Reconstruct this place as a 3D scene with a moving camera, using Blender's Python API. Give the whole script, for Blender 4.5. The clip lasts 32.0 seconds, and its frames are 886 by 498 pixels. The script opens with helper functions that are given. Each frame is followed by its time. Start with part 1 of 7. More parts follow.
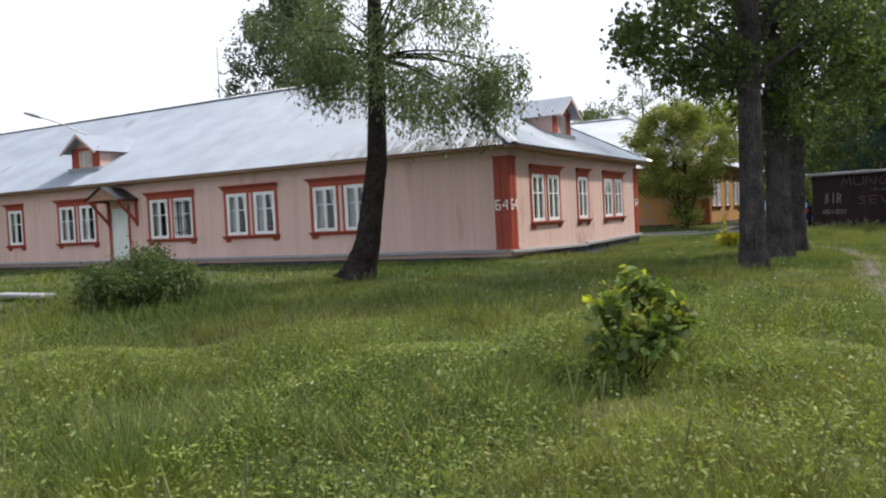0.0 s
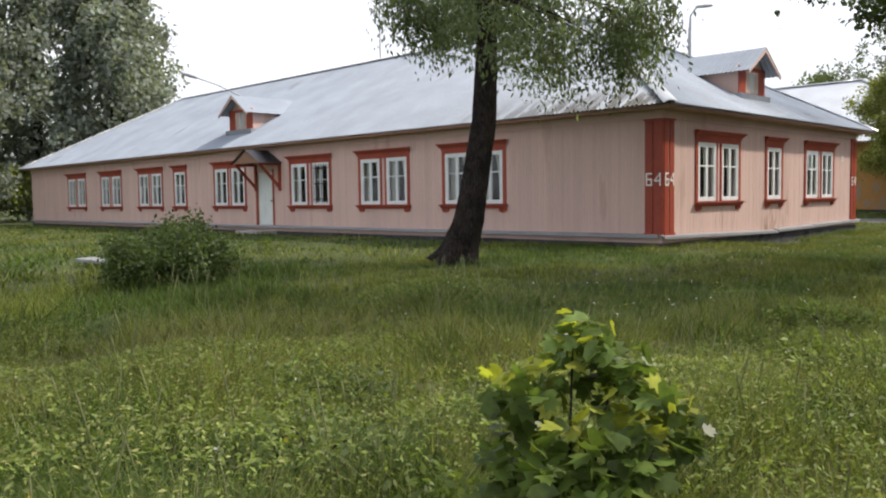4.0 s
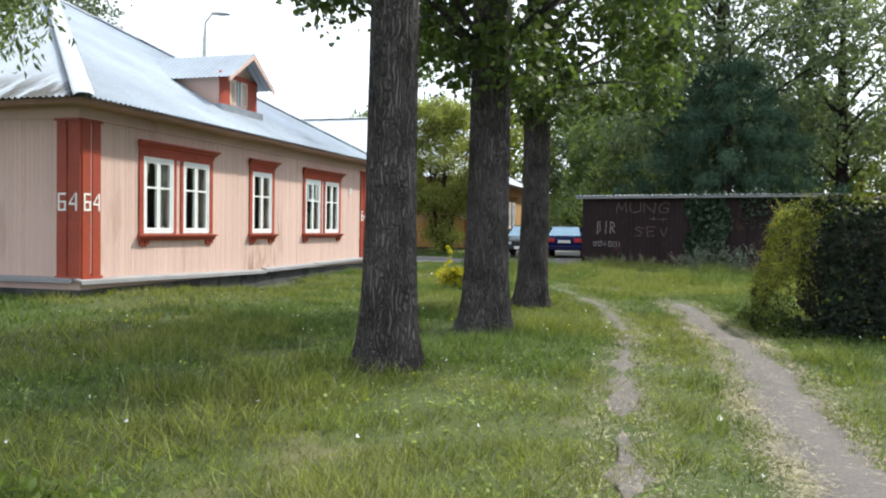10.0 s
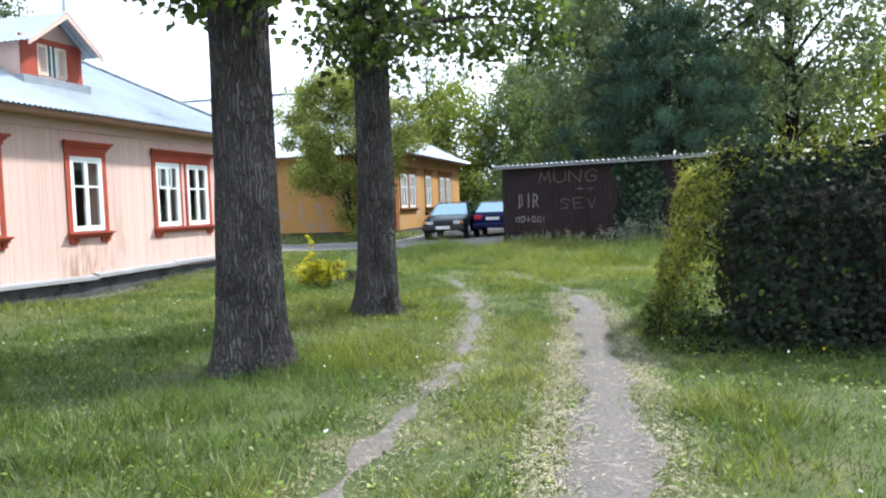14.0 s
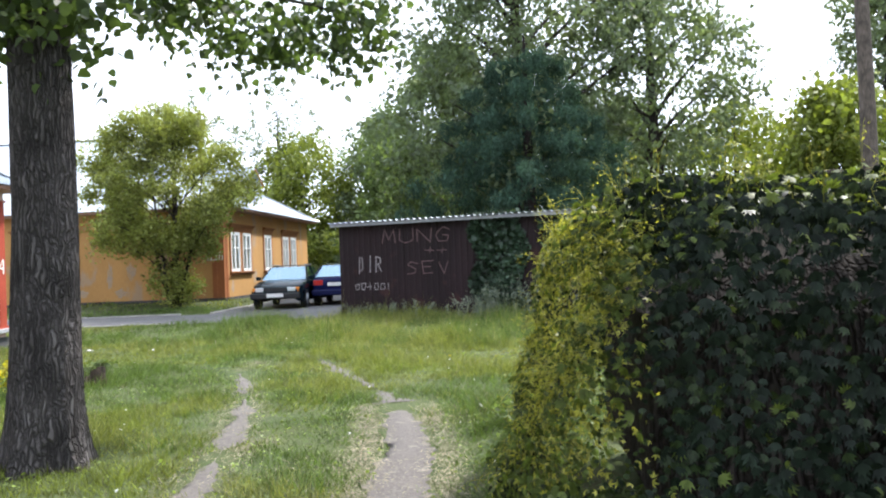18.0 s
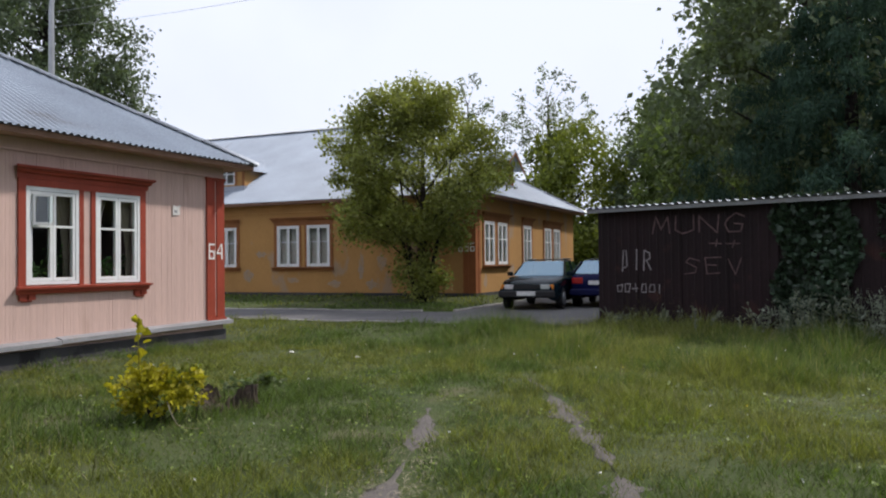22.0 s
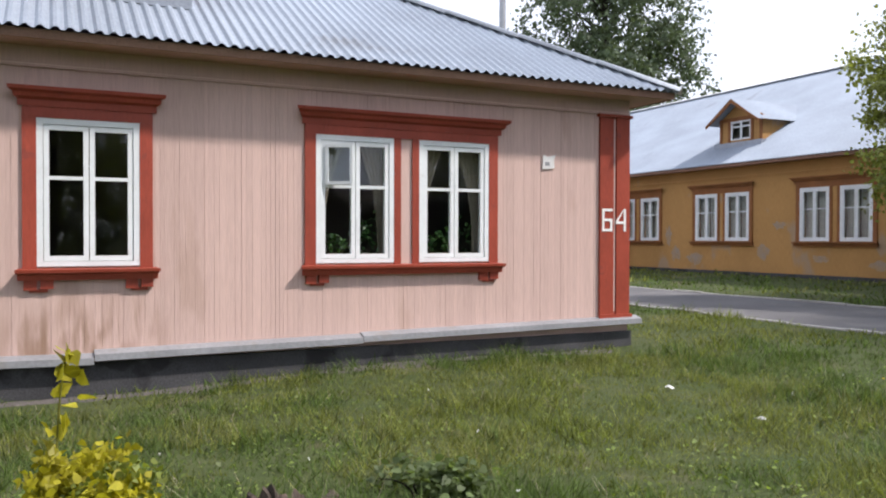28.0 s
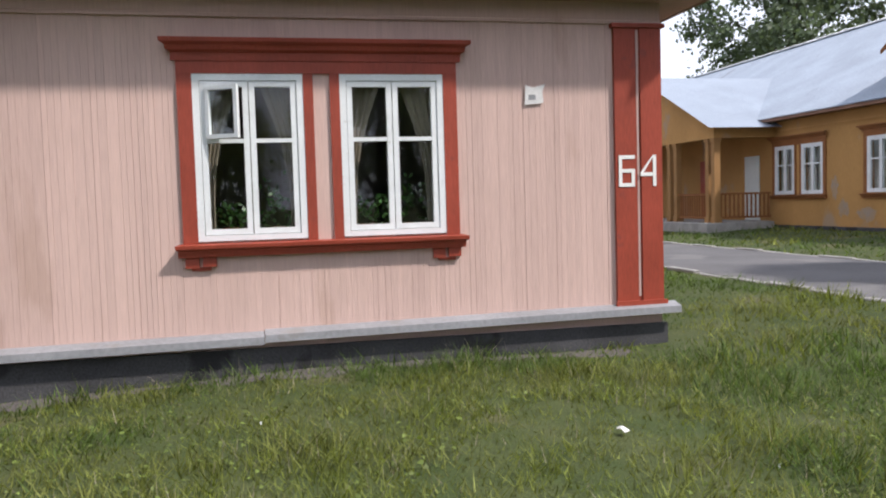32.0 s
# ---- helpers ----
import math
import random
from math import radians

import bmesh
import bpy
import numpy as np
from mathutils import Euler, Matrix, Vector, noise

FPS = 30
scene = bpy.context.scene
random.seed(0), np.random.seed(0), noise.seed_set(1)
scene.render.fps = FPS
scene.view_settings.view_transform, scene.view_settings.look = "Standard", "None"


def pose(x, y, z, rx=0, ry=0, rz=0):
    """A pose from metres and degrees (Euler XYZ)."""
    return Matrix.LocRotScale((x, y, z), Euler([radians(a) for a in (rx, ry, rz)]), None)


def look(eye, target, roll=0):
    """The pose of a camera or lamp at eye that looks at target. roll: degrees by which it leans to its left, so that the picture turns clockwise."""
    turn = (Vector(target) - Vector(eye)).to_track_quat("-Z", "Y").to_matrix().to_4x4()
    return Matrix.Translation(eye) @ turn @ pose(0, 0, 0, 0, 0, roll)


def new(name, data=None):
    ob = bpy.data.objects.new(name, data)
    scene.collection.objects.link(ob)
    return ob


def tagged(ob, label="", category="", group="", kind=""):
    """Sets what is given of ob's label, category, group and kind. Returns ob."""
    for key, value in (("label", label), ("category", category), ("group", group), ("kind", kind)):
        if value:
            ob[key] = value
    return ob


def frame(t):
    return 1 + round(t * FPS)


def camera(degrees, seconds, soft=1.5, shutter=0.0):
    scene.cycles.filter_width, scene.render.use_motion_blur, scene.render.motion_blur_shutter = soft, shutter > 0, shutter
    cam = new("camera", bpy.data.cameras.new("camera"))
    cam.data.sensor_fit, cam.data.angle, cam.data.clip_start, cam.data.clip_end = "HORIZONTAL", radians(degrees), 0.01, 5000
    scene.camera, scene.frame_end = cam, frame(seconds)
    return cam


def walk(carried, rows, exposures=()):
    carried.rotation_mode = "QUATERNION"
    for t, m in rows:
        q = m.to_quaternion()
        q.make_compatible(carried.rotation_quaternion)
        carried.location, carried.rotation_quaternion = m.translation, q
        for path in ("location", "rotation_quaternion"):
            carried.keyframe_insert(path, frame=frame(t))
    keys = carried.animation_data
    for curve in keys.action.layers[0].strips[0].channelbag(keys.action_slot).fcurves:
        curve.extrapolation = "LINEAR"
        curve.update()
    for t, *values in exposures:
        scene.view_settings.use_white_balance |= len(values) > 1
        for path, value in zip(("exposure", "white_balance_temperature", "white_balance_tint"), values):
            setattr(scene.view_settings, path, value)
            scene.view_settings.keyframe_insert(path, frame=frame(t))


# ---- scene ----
cam = camera(57.1, 32.0, soft=2.1)
EXPOSURES = [(0, 0.15, 6450, 13), (3, 0.05, 6750, 13), (6, 0.4, 6550, 14), (9, 0.5, 6450, 9), (11, 1.0, 6100, 6), (14, 1.15, 5850, 8), (17, 1.15, 5900, 9), (18, 1.25, 6050, 11), (19, 1.1, 6050, 10), (20, 0.7, 6150, 11), (21, -0.1, 6300, 14), (22, -0.15, 6250, 15), (23, 0.15, 6250, 15), (24, -0.05, 6250, 16), (25, 0.2, 6200, 16), (28, 0.3, 6200, 16), (29, 0.15, 6250, 17), (32, 0.25, 6200, 16)]
PATH = [
    (0, (10.136, -21.877, 1.39), (9.147, -20.14, 1.319), -2.8),
    (0.5, (10.19, -21.354, 1.388), (9.108, -19.674, 1.312), -0.3),
    (1, (10.167, -20.73, 1.388), (8.999, -19.109, 1.313), -0.9),
    (1.5, (10.177, -20.177, 1.421), (8.896, -18.642, 1.374), -4.9),
    (2, (10.248, -19.694, 1.44), (8.914, -18.207, 1.342), -2.9),
    (2.5, (10.173, -19.087, 1.418), (8.794, -17.642, 1.317), -2.7),
    (3, (10.165, -18.549, 1.38), (8.749, -17.145, 1.219), -1.4),
    (3.5, (10.093, -17.997, 1.413), (8.694, -16.574, 1.286), -1.3),
    (5.5, (9.809, -16.326, 1.299), (8.361, -14.954, 1.154), 1.0),
    (6, (9.773, -15.844, 1.297), (8.457, -14.339, 1.265), 2.0),
    (6.5, (9.732, -15.324, 1.32), (8.44, -13.797, 1.285), 1.7),
    (7, (9.713, -14.846, 1.328), (8.561, -13.215, 1.21), 2.1),
    (7.5, (9.663, -14.218, 1.346), (8.635, -12.503, 1.276), 0.8),
    (8, (9.699, -13.739, 1.351), (8.69, -12.015, 1.247), 0.3),
    (8.5, (9.763, -13.233, 1.329), (8.904, -11.427, 1.321), 0.5),
    (9, (9.821, -12.772, 1.35), (9.096, -10.908, 1.333), -0.2),
    (9.5, (9.843, -12.276, 1.381), (9.198, -10.385, 1.297), 1.7),
    (10, (10.018, -11.768, 1.379), (9.454, -9.85, 1.329), 0.8),
    (10.5, (10.398, -11.412, 1.394), (9.846, -9.496, 1.244), 1.7),
    (11, (10.525, -10.936, 1.419), (10.184, -8.967, 1.325), 2.3),
    (11.5, (10.615, -10.396, 1.415), (10.073, -8.473, 1.322), 1.0),
    (12, (10.733, -9.928, 1.416), (10.36, -7.97, 1.246), 1.1),
    (12.5, (10.861, -9.41, 1.37), (10.461, -7.459, 1.189), -0.9),
    (13, (10.959, -8.975, 1.384), (10.51, -7.037, 1.178), 0.3),
    (13.5, (11.02, -8.449, 1.41), (10.665, -6.485, 1.27), -3.2),
    (14, (11.029, -7.959, 1.424), (10.537, -6.024, 1.32), -2.2),
    (14.5, (11.062, -7.569, 1.482), (10.592, -5.628, 1.598), -2.2),
    (16.5, (11.067, -5.631, 1.454), (10.495, -3.72, 1.587), -2.8),
    (17, (11.078, -4.992, 1.427), (10.63, -3.045, 1.521), -1.4),
    (17.5, (11.106, -4.324, 1.437), (10.873, -2.339, 1.512), -1.9),
    (18, (11.155, -3.758, 1.49), (10.982, -1.766, 1.522), -2.2),
    (18.5, (11.07, -3.31, 1.493), (10.958, -1.314, 1.561), -2.8),
    (19, (11.05, -2.823, 1.466), (10.822, -0.837, 1.538), -1.5),
    (19.5, (10.946, -2.374, 1.471), (10.686, -0.395, 1.589), -1.2),
    (20, (10.924, -1.786, 1.467), (10.494, 0.164, 1.584), -1.2),
    (20.5, (10.865, -1.37, 1.44), (10.098, 0.47, 1.591), -0.3),
    (21, (10.782, -0.793, 1.462), (9.997, 1.042, 1.582), -3.0),
    (21.5, (10.764, -0.25, 1.458), (9.935, 1.569, 1.536), -1.8),
    (22, (10.722, 0.195, 1.446), (9.897, 2.017, 1.485), -0.6),
    (22.5, (10.571, 0.726, 1.425), (9.593, 2.47, 1.474), -0.1),
    (23, (10.441, 1.157, 1.432), (9.268, 2.777, 1.374), -1.0),
    (23.5, (10.3, 1.589, 1.46), (8.891, 3.007, 1.461), -1.6),
    (24, (10.352, 2.052, 1.418), (8.827, 3.346, 1.457), 1.5),
    (24.5, (10.217, 2.543, 1.401), (8.619, 3.744, 1.433), 0.1),
    (25, (10.086, 3.087, 1.457), (8.462, 4.254, 1.42), -1.7),
    (25.5, (9.931, 3.563, 1.513), (8.289, 4.703, 1.443), -1.0),
    (27.5, (9.305, 5.505, 1.4), (7.523, 6.414, 1.38), 0.6),
    (28, (9.116, 5.95, 1.499), (7.315, 6.818, 1.473), 0.1),
    (28.5, (8.859, 6.423, 1.487), (7.051, 7.277, 1.516), -2.0),
    (29, (8.752, 6.849, 1.484), (6.898, 7.6, 1.472), 2.2),
    (29.5, (8.553, 7.268, 1.445), (6.71, 8.044, 1.468), 1.6),
    (30, (8.365, 7.728, 1.45), (6.508, 8.47, 1.453), 0.1),
    (30.5, (8.21, 8.116, 1.496), (6.305, 8.722, 1.436), 1.5),
    (31, (7.989, 8.487, 1.51), (6.042, 8.941, 1.448), 0.4),
    (31.5, (7.848, 8.919, 1.488), (5.894, 9.336, 1.398), -0.3),
    (32, (7.589, 9.318, 1.493), (5.636, 9.735, 1.38), -1.7),
]
walk(cam, [(t, look(eye, to, roll)) for t, eye, to, roll in PATH], EXPOSURES)


# ---- light ----
SUN_DIR = Vector((0.52, 0.68, 1.0)).normalized()
world = bpy.data.worlds.new("sky")
scene.world = world
world.use_nodes = True
wn, wl = world.node_tree.nodes, world.node_tree.links
wn.clear()
sky = wn.new("ShaderNodeTexSky")
sky.sky_type, sky.sun_disc = "NISHITA", False
sky.sun_elevation = math.asin(SUN_DIR.z)
sky.sun_rotation = math.atan2(SUN_DIR.x, SUN_DIR.y)
sky.air_density, sky.dust_density, sky.ozone_density = 1.0, 6.0, 1.0
cloud = wn.new("ShaderNodeTexNoise")
cloud.inputs["Scale"].default_value, cloud.inputs["Detail"].default_value = 2.2, 6.0
cramp = wn.new("ShaderNodeValToRGB")
cramp.color_ramp.elements[0].position, cramp.color_ramp.elements[1].position = 0.30, 0.52
cramp.color_ramp.elements[0].color = (0.88, 0.88, 0.88, 1)
cmix = wn.new("ShaderNodeMixRGB")
cmix.inputs["Color2"].default_value = (13.5, 14.35, 15.7, 1)
wtc = wn.new("ShaderNodeTexCoord")
bg = wn.new("ShaderNodeBackground")
bg.inputs["Strength"].default_value = 0.075
wo = wn.new("ShaderNodeOutputWorld")
wl.new(wtc.outputs["Generated"], cloud.inputs["Vector"])
wl.new(cloud.outputs["Fac"], cramp.inputs["Fac"])
wl.new(cramp.outputs["Color"], cmix.inputs["Fac"])
wl.new(sky.outputs["Color"], cmix.inputs["Color1"])
wl.new(cmix.outputs["Color"], bg.inputs["Color"])
wl.new(bg.outputs["Background"], wo.inputs["Surface"])
sun = new("sun", bpy.data.lights.new("sun", "SUN"))
sun.data.energy, sun.data.angle, sun.data.color = 4.4, radians(3.0), (1.0, 0.93, 0.82)
sun.matrix_world = look(SUN_DIR * 50, (0, 0, 0))
tagged(sun, "hazy daylight sun", "light", kind="structure")


# ---- materials ----
def mat(name, col, rough=0.7, metal=0.0, var=0.15, scale=3.0, fine=60.0, bump=0.15, col2=None, spec=0.3, per=0.0, stretch=(1, 1, 1), fine_stretch=(1, 1, 1), wear=None, transl=0.0):
    """Paint, wood, stone, leaf: a base colour with a broad and a fine variation, relief and a little difference from piece to piece."""
    m = bpy.data.materials.new(name)
    m.use_nodes = True
    n, l = m.node_tree.nodes, m.node_tree.links
    b = n["Principled BSDF"]
    b.inputs["Roughness"].default_value, b.inputs["Metallic"].default_value = rough, metal
    b.inputs["Specular IOR Level"].default_value = spec
    tc = n.new("ShaderNodeTexCoord")

    def tex(sc, st, detail=5.0):
        mp = n.new("ShaderNodeMapping")
        mp.inputs["Scale"].default_value = st
        t = n.new("ShaderNodeTexNoise")
        t.inputs["Scale"].default_value, t.inputs["Detail"].default_value = sc, detail
        src = n.new("ShaderNodeNewGeometry")
        l.new(src.outputs["Position"], mp.inputs["Vector"])
        l.new(mp.outputs["Vector"], t.inputs["Vector"])
        return t.outputs["Fac"]

    broad, grain = tex(scale, stretch), tex(fine, fine_stretch)

    def ramp(src, a, b_):
        r = n.new("ShaderNodeMapRange")
        r.inputs["From Min"].default_value, r.inputs["From Max"].default_value = 0.3, 0.7
        r.inputs["To Min"].default_value, r.inputs["To Max"].default_value = a, b_
        l.new(src, r.inputs["Value"])
        return r.outputs["Result"]

    mix = n.new("ShaderNodeMixRGB")
    mix.inputs["Color1"].default_value = (*col, 1)
    mix.inputs["Color2"].default_value = (*(col2 or [c * (1 - 1.6 * var) for c in col]), 1)
    l.new(ramp(broad, 0, 1), mix.inputs["Fac"])
    hsv = n.new("ShaderNodeHueSaturation")
    l.new(mix.outputs["Color"], hsv.inputs["Color"])
    val = n.new("ShaderNodeMath")
    val.operation = "MULTIPLY"
    l.new(ramp(grain, 1 - var, 1 + var), val.inputs[0])
    val.inputs[1].default_value = 1.0
    if per:
        oi = n.new("ShaderNodeObjectInfo")
        ge = n.new("ShaderNodeNewGeometry")
        add = n.new("ShaderNodeMath")
        add.operation = "ADD"
        l.new(oi.outputs["Random"], add.inputs[0])
        l.new(ge.outputs["Random Per Island"], add.inputs[1])
        fr = n.new("ShaderNodeMath")
        fr.operation = "FRACT"
        l.new(add.outputs[0], fr.inputs[0])
        mr = n.new("ShaderNodeMapRange")
        mr.inputs["To Min"].default_value, mr.inputs["To Max"].default_value = 1 - per, 1 + per
        l.new(fr.outputs[0], mr.inputs["Value"])
        l.new(mr.outputs["Result"], val.inputs[1])
    l.new(val.outputs[0], hsv.inputs["Value"])
    out = hsv.outputs["Color"]
    if wear:
        wmix = n.new("ShaderNodeMixRGB")
        wmix.inputs["Color2"].default_value = (*wear[0], 1)
        wr = n.new("ShaderNodeMapRange")
        wr.inputs["From Min"].default_value, wr.inputs["From Max"].default_value = wear[2], wear[2] + 0.06
        wr.inputs["To Max"].default_value = wear[3] if len(wear) > 3 else 1.0
        l.new(tex(wear[1], wear[4] if len(wear) > 4 else (1, 1, 1), 8.0), wr.inputs["Value"])
        l.new(wr.outputs["Result"], wmix.inputs["Fac"])
        l.new(out, wmix.inputs["Color1"])
        out = wmix.outputs["Color"]
    l.new(out, b.inputs["Base Color"])
    if bump:
        bp = n.new("ShaderNodeBump")
        bp.inputs["Strength"].default_value, bp.inputs["Distance"].default_value = bump, 0.02
        l.new(grain, bp.inputs["Height"])
        l.new(bp.outputs["Normal"], b.inputs["Normal"])
    if transl:
        tr = n.new("ShaderNodeBsdfTranslucent")
        g2 = n.new("ShaderNodeMixRGB")
        g2.blend_type = "MULTIPLY"
        g2.inputs["Fac"].default_value = 1.0
        g2.inputs["Color2"].default_value = (1.35, 1.4, 0.65, 1)
        l.new(out, g2.inputs["Color1"])
        l.new(g2.outputs["Color"], tr.inputs["Color"])
        ms = n.new("ShaderNodeMixShader")
        ms.inputs["Fac"].default_value = transl
        l.new(b.outputs["BSDF"], ms.inputs[1])
        l.new(tr.outputs["BSDF"], ms.inputs[2])
        l.new(ms.outputs["Shader"], n["Material Output"].inputs["Surface"])
    return m


def glass_mat(name, tint=(0.9, 0.95, 0.95), f0=0.05, sheen=(1, 1, 1)):
    m = bpy.data.materials.new(name)
    m.use_nodes = True
    n, l = m.node_tree.nodes, m.node_tree.links
    n.remove(n["Principled BSDF"])
    tr, gl, lw, ms = n.new("ShaderNodeBsdfTransparent"), n.new("ShaderNodeBsdfGlossy"), n.new("ShaderNodeLayerWeight"), n.new("ShaderNodeMixShader")
    tr.inputs["Color"].default_value = (*tint, 1)
    gl.inputs["Roughness"].default_value = 0.02
    gl.inputs["Color"].default_value = (*sheen, 1)
    lw.inputs["Blend"].default_value = 0.5
    pw, mr = n.new("ShaderNodeMath"), n.new("ShaderNodeMapRange")
    pw.operation = "POWER"
    pw.inputs[1].default_value = 5.0
    mr.inputs["To Min"].default_value = f0
    l.new(lw.outputs["Facing"], pw.inputs[0])
    l.new(pw.outputs[0], mr.inputs["Value"])
    l.new(mr.outputs["Result"], ms.inputs["Fac"])
    l.new(tr.outputs["BSDF"], ms.inputs[1])
    l.new(gl.outputs["BSDF"], ms.inputs[2])
    l.new(ms.outputs["Shader"], n["Material Output"].inputs["Surface"])
    return m


PINK = mat("pink_paint", (0.60, 0.428, 0.378), 0.75, var=0.07, scale=0.9, fine=90, bump=0.12, per=0.05, stretch=(1, 1, 0.3), fine_stretch=(1, 1, 0.06), wear=((0.36, 0.24, 0.18), 1.6, 0.62, 0.35, (1, 1, 0.3)))
PINK_TRIM = mat("pink_trim_paint", (0.50, 0.32, 0.27), 0.7, var=0.08, scale=1.2, fine=50)
SHUTTER = mat("cream_shutter_paint", (0.66, 0.52, 0.44), 0.6, var=0.08, scale=3, fine=50)
RED = mat("red_brown_paint", (0.33, 0.062, 0.036), 0.5, var=0.14, scale=2.0, fine=70, bump=0.1, per=0.06, fine_stretch=(1, 1, 0.15), wear=((0.20, 0.05, 0.04), 5.0, 0.63, 0.6))
WHITE = mat("white_window_paint", (0.74, 0.77, 0.78), 0.5, var=0.06, scale=4, fine=80, bump=0.08, wear=((0.45, 0.43, 0.40), 14, 0.68, 0.5))
NUMBER = mat("white_number_paint", (0.80, 0.80, 0.78), 0.6, var=0.05)
DRIP = mat("grey_drip_board", (0.27, 0.275, 0.29), 0.5, var=0.12, scale=2.0, fine=25, bump=0.2, wear=((0.22, 0.21, 0.20), 3.0, 0.6, 0.6))
PLINTH = mat("dark_plinth_render", (0.075, 0.075, 0.08), 0.9, var=0.25, scale=1.6, fine=50, bump=0.3, wear=((0.02, 0.02, 0.022), 1.8, 0.55, 0.8))
ROOF = mat("grey_corrugated_sheet", (0.32, 0.365, 0.43), 0.55, metal=0.15, var=0.12, scale=0.7, fine=30, bump=0.05, spec=0.35, wear=((0.16, 0.16, 0.16), 0.9, 0.66, 0.5, (1, 0.4, 0.4)))
ROOFCAP = mat("ridge_sheet_metal", (0.52, 0.55, 0.58), 0.35, metal=0.4, var=0.12, scale=2, fine=30, bump=0.05)
CANOPY = mat("dark_canopy_sheet", (0.035, 0.035, 0.042), 0.3, metal=0.2, var=0.2, scale=2, fine=30, bump=0.05, spec=0.5)
FLASH = mat("zinc_flashing", (0.34, 0.37, 0.42), 0.4, metal=0.5, var=0.15, scale=2, fine=30, bump=0.05)
SOFFIT = mat("brown_eave_board", (0.28, 0.16, 0.11), 0.7, var=0.15)
YELLOW = mat("ochre_paint", (0.44, 0.245, 0.085), 0.85, var=0.12, scale=0.8, fine=60, bump=0.12, stretch=(1, 1, 0.5), fine_stretch=(1, 1, 0.1), wear=((0.30, 0.25, 0.20), 1.1, 0.60, 0.6, (1, 1, 0.6)))
YTRIM = mat("ochre_brown_trim", (0.26, 0.105, 0.035), 0.7, var=0.15, scale=2)
YCORN = mat("orange_brown_paint", (0.30, 0.105, 0.035), 0.7, var=0.15, scale=2)
YPOST = mat("ochre_post_paint", (0.34, 0.185, 0.07), 0.7, var=0.15, scale=2)
GLASS = glass_mat("window_glass")
ROOM = mat("dark_room_plaster", (0.20, 0.18, 0.15), 0.9, var=0.1)
CURTAIN = mat("pale_curtain", (0.58, 0.58, 0.55), 0.9, var=0.12, scale=6, fine=40, bump=0.1, transl=0.3)
CURTAIN_D = mat("brown_curtain", (0.24, 0.20, 0.15), 0.9, var=0.12, scale=6, fine=40, bump=0.1)
DOORW = mat("pale_door_paint", (0.66, 0.70, 0.68), 0.5, var=0.08, scale=2)
SOIL = mat("dry_soil", (0.115, 0.102, 0.094), 0.95, var=0.25, scale=3.0, fine=40, bump=0.5, col2=(0.098, 0.088, 0.084), wear=((0.20, 0.18, 0.155), 7.0, 0.60, 0.6))
TURF = mat("turf", (0.038, 0.058, 0.014), 0.95, var=0.35, scale=1.6, fine=45, bump=0.8, col2=(0.066, 0.078, 0.026), wear=((0.12, 0.105, 0.06), 0.8, 0.60, 0.55))
ASPHALT = mat("worn_asphalt", (0.125, 0.122, 0.125), 0.9, var=0.15, scale=0.7, fine=120, bump=0.3, wear=((0.18, 0.175, 0.17), 0.8, 0.6, 0.5))
KERB = mat("concrete_kerb", (0.36, 0.35, 0.33), 0.9, var=0.2, scale=3, fine=60, bump=0.3)


